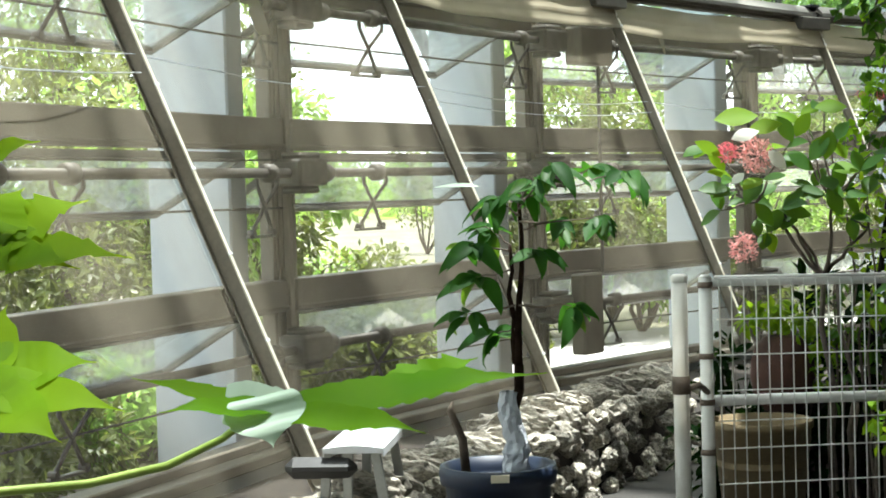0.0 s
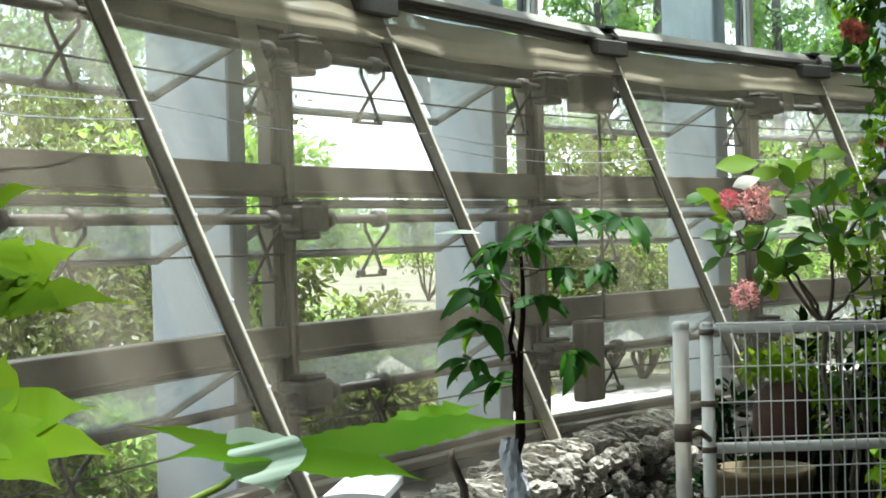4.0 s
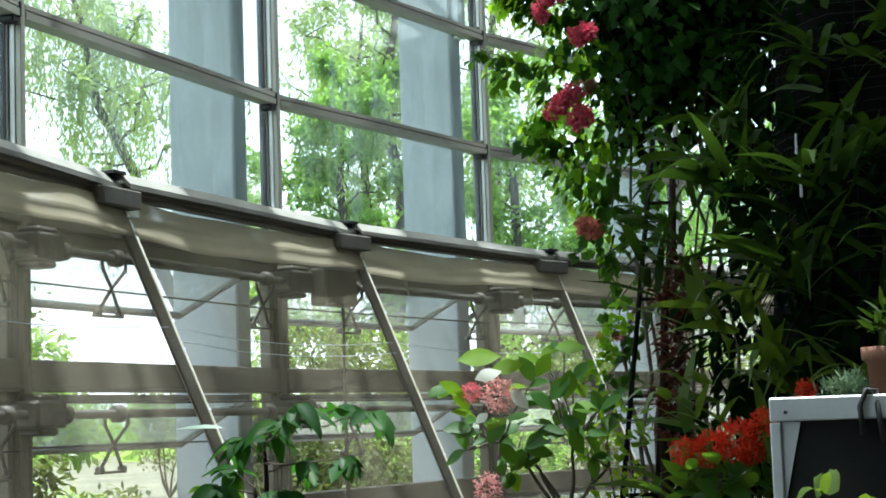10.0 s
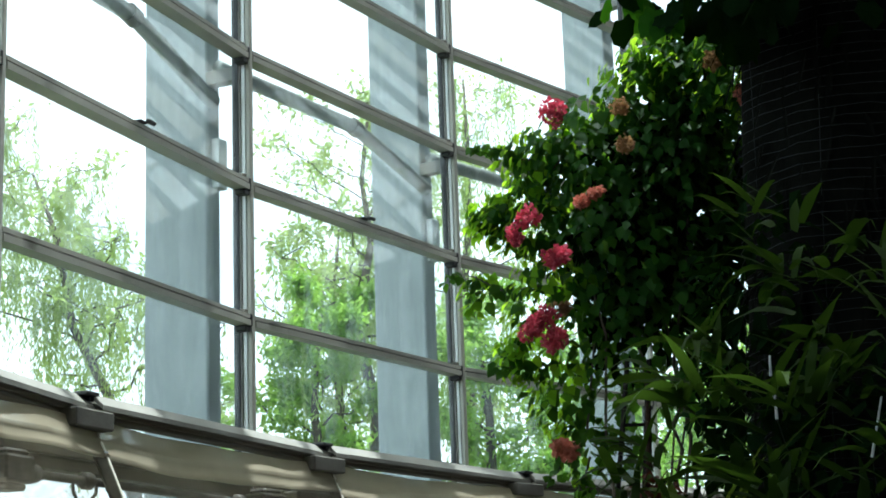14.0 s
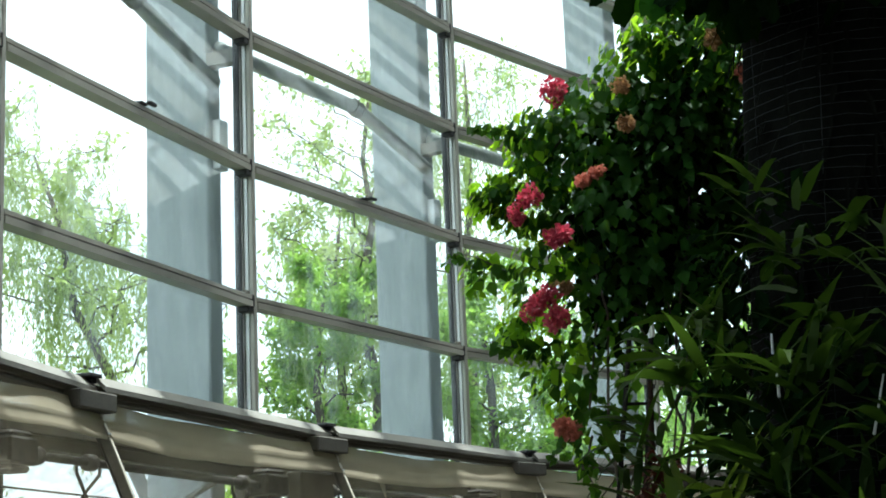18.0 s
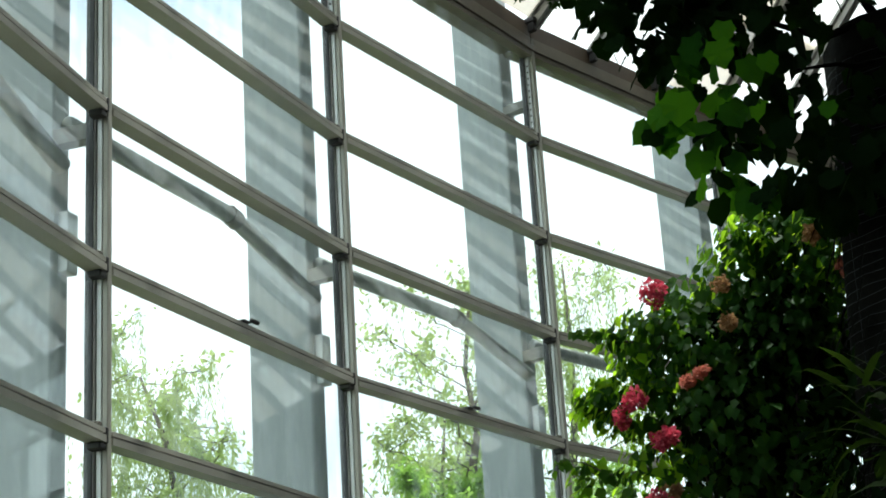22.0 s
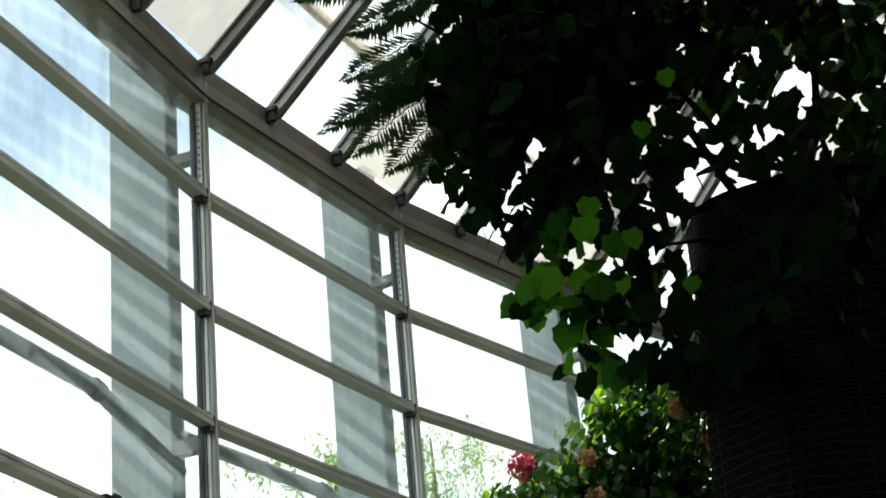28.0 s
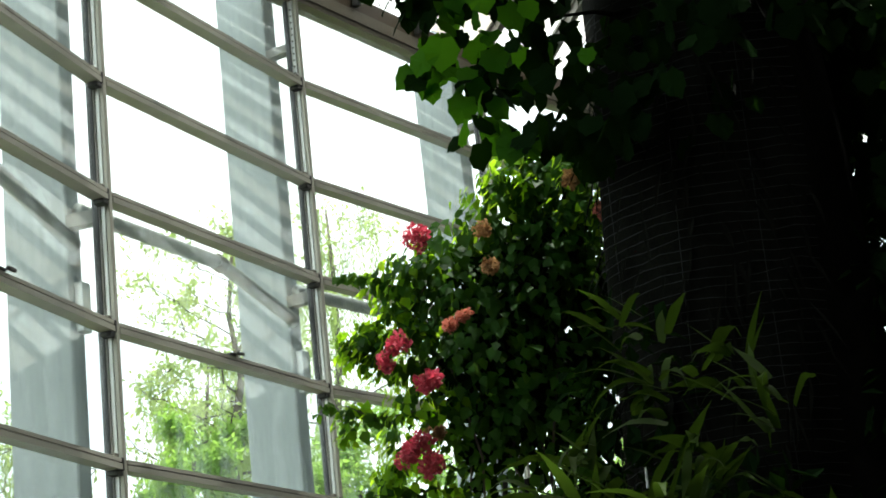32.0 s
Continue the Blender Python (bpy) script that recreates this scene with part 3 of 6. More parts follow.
            for sx in (-1, 1):
                arm.tube([(x + sx * 0.12, -0.13, zt + 0.03), (x + sx * 0.12, -0.13, zt - 0.03), (x, -0.11, (zt + zb) / 2), (x - sx * 0.115, -0.09, zb)], 0.011, 6)
                arm.tube([(x + sx * 0.115, -0.11, zb), (x + sx * 0.115, -0.07, zb)], 0.02, 8)
            part("scissor_arm", arm, STEEL, w, "crossed scissor arms of dark steel")
            part("foot_plate", Acc().box((x - 0.15, -0.10, zb - 0.024), (x + 0.15, -0.07, zb - 0.008)), ALU_DARK, w, bevel=0.004)
        part("gearbox", Acc().box((-0.14, -0.24, z_shaft - 0.07), (0.13, -0.06, z_shaft + 0.075)).box((-0.10, -0.22, z_shaft - 0.11), (0.08, -0.08, z_shaft - 0.07)).box((-0.1, -0.22, z_shaft + 0.075), (0.1, -0.08, z_shaft + 0.11)), STEEL, w, "grimy gearbox at the post", 0.015)
        part("stay_rod", Acc().tube([(0.05, -0.05, z_shaft - 0.17), (2.95, -0.05, z_shaft - 0.185)], 0.006, 6), STEEL, w)
    part("cable", Acc().tube([(0.05, -0.06, 1.772), (1.5, -0.06, 1.762), (2.95, -0.06, 1.772)], 0.005, 6), STEEL, w)
    return w


motor = thing("window_motor", "grey motor box with a vertical drive rod on the window wall", "motor")
motor.matrix_world = bay_frame(1)
part("upper_box", Acc().box((0.12, -0.26, 2.42), (0.52, -0.12, 2.68)), ALU_LOW, motor, "grey motor box", 0.015)
part("lower_box", Acc().box((0.12, -0.24, 0.42), (0.36, -0.12, 0.98)), ALU_LOW, motor, "grey lower box", 0.015)
part("rod", Acc().tube([(0.44, -0.18, 0.98), (0.44, -0.18, 2.42)], 0.012, 8), STEEL, motor, smooth=True)
bays = {}
SET_BACK = Matrix.Translation((0, 0.085, 0))
full_bay = make_bay()
for i, b in enumerate(GLAZED):
    ob = full_bay if i == 0 else copy_thing(full_bay, bay_frame(b) @ SET_BACK)
    ob.matrix_world = bay_frame(b) @ SET_BACK
    ob.name = f"window_{i + 1}"
    bays[b] = ob


# posts of the glass wall
def make_mullion():
    w = thing("mullion", "grooved grey-green aluminium post of the glass wall", "post", "wall posts", "structure")
    # Lower posts use the shade-darkened paint; upper side fins use a sunlit tone.
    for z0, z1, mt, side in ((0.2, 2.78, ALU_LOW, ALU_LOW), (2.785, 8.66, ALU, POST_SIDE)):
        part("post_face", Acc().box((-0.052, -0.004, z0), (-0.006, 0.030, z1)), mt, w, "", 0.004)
        part("post_fin", Acc().box((-0.058, 0.032, z0), (-0.012, 0.064, z1)), side, w, "side fin of the post, coloured pale as if sunlit", 0.003)
        part("post_fin", Acc().box((-0.060, 0.072, z0), (-0.012, 0.108, z1)), side, w, "side fin of the post, coloured pale as if sunlit", 0.003)
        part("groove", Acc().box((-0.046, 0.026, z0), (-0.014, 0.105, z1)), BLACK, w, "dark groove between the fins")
    part("side_fin", Acc().box((-0.066, 0.118, 2.8), (-0.02, 0.135, 8.47)), BLACK, w, "dark side rail")
    plate = part("perforated_plate", Acc().box((-0.066, 0.034, 7.72), (-0.061, 0.106, 8.46)), SIGN_WHITE, w, "pale perforated plate")
    holes = Acc()
    for k in range(11):
        for y in (0.052, 0.088):
            z = 7.76 + 0.062 * k + (0.02 if y > 0.06 else 0)
            holes.tube([(-0.069, y, z), (-0.0655, y, z)], 0.010, 8)
    part("hole", holes, BLACK, plate)
    return w


mull = make_mullion()
mull.matrix_world = post_frame(-3)
for k in range(-2, 7):
    copy_thing(mull, post_frame(k))


# columns and braces outside
def make_column():
    c = thing("column", "blue-grey painted rectangular concrete column outside the glass", "column", "outer columns")
    part("shaft", Acc().box((-0.035, 0.37, 0), (0.14, 0.91, 9.3)), CONCRETE, c, "", 0.012)
    part("anchor", Acc().box((-0.05, 0.10, 8.0), (0.05, 0.37, 8.08)), ALU_DARK, c, "dark tie bracket")
    part("anchor", Acc().box((-0.05, 0.10, 5.64), (0.05, 0.37, 5.74)), ALU_DARK, c, "dark tie bracket")
    part("downpipe_box", Acc().box((0.02, 0.30, 4.88), (0.13, 0.368, 5.25)), SIGN_WHITE, c, "white box on the column", 0.006)
    return c


col = make_column()
col.matrix_world = post_frame(-2)
for k in range(-1, 7):
    copy_thing(col, post_frame(k))


def make_brace():
    b = thing("outer_brace", "grey tubular brace between the outer columns", "brace", "outer braces")
    part("tube", Acc().tube([(0.0, 0.31, 5.785), (1.84, 0.31, 5.785)], 0.058, 10), ALU_GREY, b, smooth=True)
    part("knee", Acc().tube([(1.84, 0.31, 5.785), (2.98, 0.31, 5.50)], 0.058, 10), ALU_GREY, b, smooth=True)
    part("joint", Acc().tube([(1.79, 0.31, 5.79), (1.89, 0.31, 5.77)], 0.07, 10), ALU_DARK, b)
    return b


brace = make_brace()
brace.matrix_world = bay_frame(-2)
for b in range(-1, 5):
    copy_thing(brace, bay_frame(b))

# ---- roof ----
roof = thing("roof", "conical glass roof with slim dark glazing bars", "roof", kind="structure")
R_IN = 9.0
GLASS_IN = R_IN


def cone(r, a, lift=0.0):
    a = radians(a)
    z = EAVE + (RAD - max(r, R_IN)) * SLOPE + (R_IN - min(r, R_IN)) * 0.09
    return Vector((CX + r * math.cos(a), CY + r * math.sin(a), z + lift))


def rafter_mesh():
    """In a radial frame: y outwards from the eave, z up."""
    a = Acc()
    n = Vector((0, math.sin(radians(40)), math.cos(radians(40))))
    d = Vector((0, -math.cos(radians(40)), math.sin(radians(40))))
    m = Matrix(((1, 0, 0, 0), (0, d.y, n.y, 0), (0, d.z, n.z, EAVE), (0, 0, 0, 1)))
    ln = (RAD - GLASS_IN) / math.cos(radians(40))
    a.box((-0.022, -0.03, -0.085), (0.022, ln, 0.0), m).box((-0.045, -0.03, -0.10), (-0.006, ln, -0.082), m).box((0.006, -0.03, -0.10), (0.045, ln, -0.082), m).box((-0.05, -0.03, 0.0), (0.05, ln, 0.03), m)
    return a


rafter_me = rafter_mesh().mesh("glazing_bar")
rafter_me.materials.append(ALU_GREY)
foot_me = Acc().box((-0.085, -0.075, EAVE - 0.15), (-0.035, 0.0, EAVE - 0.02)).box((-0.10, -0.09, EAVE - 0.06), (-0.04, 0.02, EAVE - 0.01)).mesh("bar_clip", 0.008)
foot_me.materials.append(BLACK)
for b in NEAR:
    for j in range(3):
        m = post_frame(b + j / 3)
        if j:
            m.translation = bay_frame(b) @ Vector((j - 0.05, 0.03, 0))
        part("glazing_bar", rafter_me, ALU_GREY, roof, at=m)
        part("bar_clip", foot_me, BLACK, roof, at=m)
for b in NEAR:
    for j in range(3):
        a0, a1 = PHI0 - STEP * (b + j / 3), PHI0 - STEP * (b + (j + 1) / 3)
        q = Acc()
        rs = [RAD - 0.0, RAD - 1.6, RAD - 3.2, RAD - 5.0, RAD - 7.0, GLASS_IN]
        for r0, r1 in zip(rs, rs[1:]):
            q.add([cone(r0, a0, 0.02), cone(r0, a1, 0.02), cone(r1, a1, 0.02), cone(r1, a0, 0.02)], [(0, 1, 2, 3)])
        ob = part("roof_pane", q, VENT_GLASS if j == 2 else ROOF_GLASS, roof, "frosted vent pane" if j == 2 else "")
        ob.visible_shadow = j == 2
# Unseen lid over the middle, added to keep skylight off the planting.
lid = Acc()
for k in range(72, 204, 4):
    lid.add([cone(R_IN, k, 0.03), cone(R_IN, k + 4, 0.03), cone(0.0, k + 4, 0.03)], [(0, 1, 2)])
tagged(part("ceiling", lid, LIGHT_BLOCK), "unseen dark ceiling over the middle that blocks light", "ceiling", kind="structure")
for r in (RAD - 0.62, RAD - 3.0, RAD - 6.0):
    t = Acc()
    a_list = [PHI0 - STEP * (k / 3) for k in range(-9, 28)]
    t.tube([cone(r, a, 0.13) for a in a_list], 0.055, 6)
    part("purlin", t, BEIGE, roof, "beige purlin above the glass")

# unseen closing walls behind the camera and beyond the planting, added to hold light out
for name, ang in (("wall_back", 201.0), ("wall_side", PHI0 - 9 * STEP)):
    w = Acc()
    a = radians(ang)
    side = Vector((-math.sin(a), math.cos(a), 0)) * 0.2
    rs = [RAD + 0.1, 16, 13, R_IN, 4.5, 0.0]
    for r0, r1 in zip(rs, rs[1:]):
        p0, p1 = cone(r0, ang, -0.05), cone(r1, ang, -0.05)
        b0, b1 = Vector((p0.x, p0.y, 0)), Vector((p1.x, p1.y, 0))
        w.add([b0, b1, p1, p0, b0 + side, b1 + side, p1 + side, p0 + side], [(0, 1, 2, 3), (7, 6, 5, 4), (3, 2, 6, 7), (0, 4, 5, 1)])
    tagged(part(name, w, LIGHT_BLOCK), "unseen dark wall closing the glasshouse and blocking light", "wall", kind="structure")

# Unseen wall in place of more glass, added to darken the inside.
west = Acc()
for k in range(182, 201, 2):
    a0, a1 = min(k, 201) + 0.0, min(k + 2, 201) + 0.0
    for r0, flip in ((RAD, False), (RAD + 0.2, True)):
        q = [Vector((CX + r0 * math.cos(radians(a)), CY + r0 * math.sin(radians(a)), z)) for a, z in ((a0, 0), (a1, 0), (a1, EAVE), (a0, EAVE))]
        west.add(q, [(3, 2, 1, 0) if flip else (0, 1, 2, 3)])
tagged(part("wall_west", west, LIGHT_BLOCK), "unseen dark wall beside the camera that blocks light", "wall", kind="structure")
# Unseen wall, added so that the panes mirror no far window bars.
east = Acc()
for b in range(6, 9):
    east.box((0, 0.0, 0.0), (3.02, 0.2, EAVE), bay_frame(b))
tagged(part("wall_east", east, PLAIN_GREY), "unseen grey wall beyond the planting that keeps reflections plain", "wall", kind="structure")
# Unseen sloping lid, added against light from the left.
lean = Acc()
for k in range(182, 201, 2):
    lean.add([cone(RAD, k), cone(RAD, k + 2), cone(GLASS_IN, k + 2), cone(GLASS_IN, k)], [(0, 1, 2, 3)])
tagged(part("ceiling_west", lean, LIGHT_BLOCK), "unseen dark sloping ceiling beside the camera that blocks light", "ceiling", kind="structure")

# ---- rail, brackets, leaning bars and netting ----
RAIL_IN = 0.30      # inwards of the glass
BAR_S = 0.41
TOP_Z, FOOT_IN, FOOT_Z = 2.87, 1.06, 0.50


def make_rail():
    r = thing("curtain_rail", "grey aluminium channel rail carrying the netting", "rail", "netting rails")
    part("channel", Acc().box((BAR_S - 0.02, -0.36, 2.895), (BAR_S + 2.94, -0.24, 2.922)).box((BAR_S - 0.02, -0.335, 2.872), (BAR_S + 2.94, -0.25, 2.895)), ALU_LOW, r, "bronze stepped underside of the rail", 0.003)
    lip = [(x, y, z) for x in (BAR_S - 0.02, BAR_S + 2.94) for y, z in ((-0.395, 2.912), (-0.395, 2.940), (-0.330, 3.0), (-0.325, 2.98))]
    part("front_lip", Acc().add(lip, [(0, 1, 2, 3), (7, 6, 5, 4), (0, 4, 5, 1), (1, 5, 6, 2), (2, 6, 7, 3), (3, 7, 4, 0)]), RAIL_PAINT, r, "grey sloping lip")
    part("back_lip", Acc().box((BAR_S - 0.02, -0.26, 2.925), (BAR_S + 2.94, -0.235, 3.0)), RAIL_PAINT, r, "", 0.004)
    part("web", Acc().box((BAR_S - 0.02, -0.343, 2.935), (BAR_S + 2.94, -0.262, 2.95)), ALU_DARK, r)
    part("stub", Acc().box((2.82, -0.24, 2.86), (2.90, 0.0, 2.90)), ALU_DARK, r, "dark support stub")
    return r


rail = make_rail()
rail.matrix_world = bay_frame(-2)
for b in range(-1, 5):
    copy_thing(rail, bay_frame(b))


def make_bracket():
    r = thing("rail_bracket", "grey box bracket with a black cap on the rail", "bracket", "rail brackets")
    part("body", Acc().box((BAR_S - 0.32, -0.42, 2.80), (BAR_S + 0.06, -0.28, 2.90)), ALU_DARK, r, "", 0.008)
    part("cap", Acc().box((BAR_S - 0.12, -0.36, 2.99), (BAR_S + 0.0, -0.22, 3.01)).box((BAR_S - 0.06, -0.34, 2.96), (BAR_S - 0.02, -0.24, 2.99)), BLACK, r, "black cap", 0.004)
    part("arm", Acc().box((BAR_S - 0.02, -0.28, 2.85), (BAR_S + 0.03, 0.0, 2.89)), ALU_DARK, r)
    return r


bracket = make_bracket()
bracket.matrix_world = bay_frame(-2)
for b in range(-1, 5):
    copy_thing(bracket, bay_frame(b))


def make_bar():
    r = thing("leaning_bar", "slim leaning aluminium channel that stretches the netting", "bar", "leaning bars")
    d = Vector((0, -FOOT_IN, FOOT_Z - TOP_Z))
    ln = d.length
    d.normalize()
    n = Vector((0, d.z, -d.y))
    m = Matrix(((1, d.x, n.x, BAR_S), (0, d.y, n.y, -RAIL_IN), (0, d.z, n.z, TOP_Z), (0, 0, 0, 1)))
    # The bar's light and shade are coloured in: dark web, bright front flange.
    part("web", Acc().box((0.014, 0, -0.056), (0.020, ln, 0.004), m), BAR_WEB, r, "side of the channel, coloured dark as if shaded")
    part("flange", Acc().box((0.008, 0, 0.004), (0.028, ln, 0.010), m), BAR, r, "front edge of the channel, coloured bright as if lit")
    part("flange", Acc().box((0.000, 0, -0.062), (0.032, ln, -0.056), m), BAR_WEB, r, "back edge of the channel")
    for k in range(7):
        y = 0.2 + k * 0.36
        part("clip", Acc().box((0.002, y, 0.008), (0.034, y + 0.010, 0.013), m), SIGN_WHITE, r)
    return r


bar = make_bar()
bar.matrix_world = bay_frame(-2)
for b in range(-1, 5):
    copy_thing(bar, bay_frame(b))

for b in range(-2, 4):
    net = Acc()
    nu, nv = 22, 24
    nr = random.Random(40 + b)
    ph = [nr.uniform(0, 6.3) for _ in range(6)]
    grid = []
    a_m, b_m = bay_frame(b), bay_frame(b + 1)
    for i in range(nu + 1):
        f_u = i / nu
        p_top = a_m @ Vector((BAR_S, -RAIL_IN, TOP_Z)) * (1 - f_u) + b_m @ Vector((BAR_S, -RAIL_IN, TOP_Z)) * f_u
        p_low = a_m @ Vector((BAR_S, -RAIL_IN - FOOT_IN, FOOT_Z)) * (1 - f_u) + b_m @ Vector((BAR_S, -RAIL_IN - FOOT_IN, FOOT_Z)) * f_u
        nrm = a_m.to_3x3() @ Vector((0, -0.91, 0.41))
        for j in range(nv + 1):
            v = j / nv
            sag = 0.05 * math.sin(math.pi * f_u) * math.sin(math.pi * v)
            wr = 0.010 * math.sin(9 * f_u + 4 * v + ph[0]) + 0.006 * math.sin(23 * f_u - 7 * v + ph[1]) * (1 - v)
            edge = math.sin(math.pi * f_u) ** 0.5
            drop = Vector((0, 0, -0.035 * math.sin(math.pi * f_u) * (1 - v))) - nrm * (0.076 * min(1, v * 9))
            grid.append(p_top * (1 - v) + p_low * v - nrm * sag + nrm * wr * edge + drop)
    net.add(grid, [(i * (nv + 1) + j, (i + 1) * (nv + 1) + j, (i + 1) * (nv + 1) + j + 1, i * (nv + 1) + j + 1) for i in range(nu) for j in range(nv)])
    sheet = thing("insect_net", "grimy translucent insect netting stretched between leaning bars", "netting", "netting sheets")
    ob = part("sheet", net, NET, sheet, smooth=True)
    uv = ob.data.uv_layers.new(name="weave")
    for lp in ob.data.loops:
        uv.data[lp.index].uv = (b + (lp.vertex_index // (nv + 1)) / nu, (lp.vertex_index % (nv + 1)) / nv)
    hem = Acc()
    pts = []
    for i in range(nu + 1):
        for j in range(8):
            v = (0.0, 0.022, 0.044, 0.050, 0.057, 0.078, 0.084, 0.092)[j] * (1 + 0.08 * math.sin(5 * i / nu + ph[2]))
            k = i * (nv + 1)
            p = grid[k] * (1 - v) + grid[k + nv] * v
            pts.append(p + nrm * (0.008 + 0.003 * math.sin(14 * i / nu + j + ph[3]) + (0, 0, 0.002, 0.013, 0, 0.002, 0.012, 0)[j]))
    hem.add(pts, [(i * 8 + j, (i + 1) * 8 + j, (i + 1) * 8 + j + 1, i * 8 + j + 1) for i in range(nu) for j in range(7)])
    ob = part("hem", hem, NET_FOLD, sheet, "doubled hem of the net", smooth=True)
    uv = ob.data.uv_layers.new(name="weave")
    for lp in ob.data.loops:
        uv.data[lp.index].uv = (b + (lp.vertex_index // 8) / nu, 0.04 * (lp.vertex_index % 8))
    for v, dz in ((0.30, 0.0), (0.335, 0.01)):
        if v > 0.31 and b % 2:
            continue
        st = Acc()
        st.tube([grid[i * (nv + 1)] * (1 - v) + grid[i * (nv + 1) + nv] * v + Vector((0, 0, dz - 0.03 * math.sin(math.pi * i / nu))) for i in range(0, nu + 1, 2)], 0.0026, 5)
        part("string", st, TAPE, sheet, "pale string across the net")
# ---- low stone wall under the netting ----
stone_wall = thing("stone_wall", "low dry wall of rough pale-topped lava stones", "stone wall")
stone_mes = []
for k in range(7):
    bm = bmesh.new()
    bmesh.ops.create_icosphere(bm, subdivisions=3, radius=1)
    off = Vector((k * 7.3, k * 3.1, 0))
    for v in bm.verts:
        d = noise.noise(v.co * 1.1 + off) * 0.40 + noise.noise(v.co * 2.6 + off) * 0.36 + noise.noise(v.co * 6.0 + off) * 0.16
        v.co *= 1 + d
    me = bpy.data.meshes.new("stone")
    bm.to_mesh(me)
    bm.free()
    me.materials.append(STONE)
    stone_mes.append(me)
sr = random.Random(3)
for b in range(-2, 2):
    m = bay_frame(b)
    for i in range(17):
        for j in range(5):
            s = (i + 0.5 * (j % 2) + sr.uniform(-0.3, 0.3)) * 3.0 / 17
            z = 0.05 + 0.082 * j + sr.uniform(-0.02, 0.02)
            y = -(RAIL_IN + FOOT_IN + 0.34 - 0.03 * j + sr.uniform(-0.05, 0.05))
            if b == -2 and i < 11 or b == 0 and i > 9 or b == 1:
                continue
            size = sr.uniform(0.034, 0.056)
            mat = Matrix.LocRotScale(m @ Vector((s, y, z)), Euler((sr.uniform(-0.5, 0.5), sr.uniform(-0.5, 0.5), sr.uniform(0, 6))), Vector((size * sr.uniform(0.7, 1.1), size * 1.1, size * sr.uniform(0.75, 1.15))))
            part("stone", sr.choice(stone_mes), STONE, stone_wall, at=mat)
for b in range(-2, 2):
    m = bay_frame(b)
    for i in range(26):
        if b == -2 and i < 16 or b == 0 and i > 14 or b == 1:
            continue
        s = (i + sr.uniform(-0.25, 0.25)) * 3.0 / 26
        size = sr.uniform(0.075, 0.105)
        top = 0.41 + 0.035 * (b + 2) + sr.uniform(-0.02, 0.02)
        turn = m.to_3x3().to_4x4() @ Euler((sr.uniform(-0.25, 0.1), sr.uniform(-0.7, -0.2), sr.uniform(-0.35, 0.35))).to_matrix().to_4x4()
        mat = Matrix.Translation(m @ Vector((s, -(RAIL_IN + FOOT_IN + sr.uniform(0.06, 0.12)), top))) @ turn @ Matrix.Diagonal((size * 0.44, size * 1.6, size * 0.75, 1))
        part("stone", sr.choice(stone_mes), STONE, stone_wall, at=mat)
        if i % 2 == 0:
            size = sr.uniform(0.06, 0.09)
            mat = Matrix.Translation(m @ Vector((s, -(RAIL_IN + FOOT_IN + sr.uniform(0.24, 0.32)), top - 0.05))) @ turn @ Matrix.Diagonal((size * 0.6, size, size * 0.7, 1))
            part("stone", sr.choice(stone_mes), STONE, stone_wall, at=mat)
core = Acc()
for b, s0, s1 in ((-2, 1.9, 3.0), (-1, 0.0, 3.0), (0, 0.0, 1.7)):
    core.box((s0, -(RAIL_IN + FOOT_IN + 0.22), 0.02), (s1, -(RAIL_IN + FOOT_IN - 0.02), 0.37), bay_frame(b))
part("core", core, SOIL, stone_wall, "dark earth core")
bed = Acc()
for b in range(-2, 5):
    bed.box((0, -(RAIL_IN + FOOT_IN - 0.02), 0.02), (3.0, -0.13, 0.16), bay_frame(b))
tagged(part("planting_bed", bed, SOIL), "strip of bare soil between the stone wall and the glass", "soil", kind="structure")


# ---- growing things ----
def heart(acc, p, d, n, size, r):
    acc.leaf(p, d, n, size, size * r.uniform(0.7, 0.9), r.uniform(0.05, 0.35), 3, 0.12, 0.55)


def cloud_of_leaves(acc, blobs, per_area, size, r, squash=1.0, down=0.4, slim=0.45, shell=0.55, segs=2, outward=0.7):
    """Leaves over and inside round clumps (x, y, z, radius)."""
    for x, y, z, rad in blobs:
        for _ in range(int(per_area * rad * rad)):
            v = rvec(r)
            q = rad * (shell + (1 - shell) * r.random()) * r.uniform(0.85, 1.12)
            p = Vector((x, y, z)) + Vector((v.x * q, v.y * q, v.z * q * squash))
            d = (v * outward + rvec(r) * 0.8 + Vector((0, 0, -down))).normalized()
            nrm = (v * 0.5 + Vector((0, 0, 0.8)) + rvec(r) * 0.6).normalized()
            ln = size * r.uniform(0.65, 1.25)
            acc.leaf(p, d, nrm, ln, ln * slim * r.uniform(0.8, 1.2), r.uniform(0.0, 0.35), segs)


def flower_head(acc, p, rad, r, count=70, petal=0.4, broad=0.7):
    for _ in range(count):
        v = rvec(r)
        q = Vector(p) + v * rad * r.uniform(0.35, 0.85)
        acc.leaf(q, (v + rvec(r) * 0.7).normalized(), rvec(r), rad * petal * r.uniform(0.7, 1.3), rad * petal * broad * r.uniform(0.7, 1.3), r.uniform(-0.2, 0.4), 3, 0.2, 1.2)


def branch(acc, p, q, r0, r1, r, wob=0.06, n=5, sides=7):
    p, q = Vector(p), Vector(q)
    ln = (q - p).length
    pts = [p.lerp(q, i / n) + (rvec(r) * wob * ln if 0 < i < n else Vector()) for i in range(n + 1)]
    acc.tube(pts, [r0 + (r1 - r0) * i / n for i in range(n + 1)], sides)
    return pts


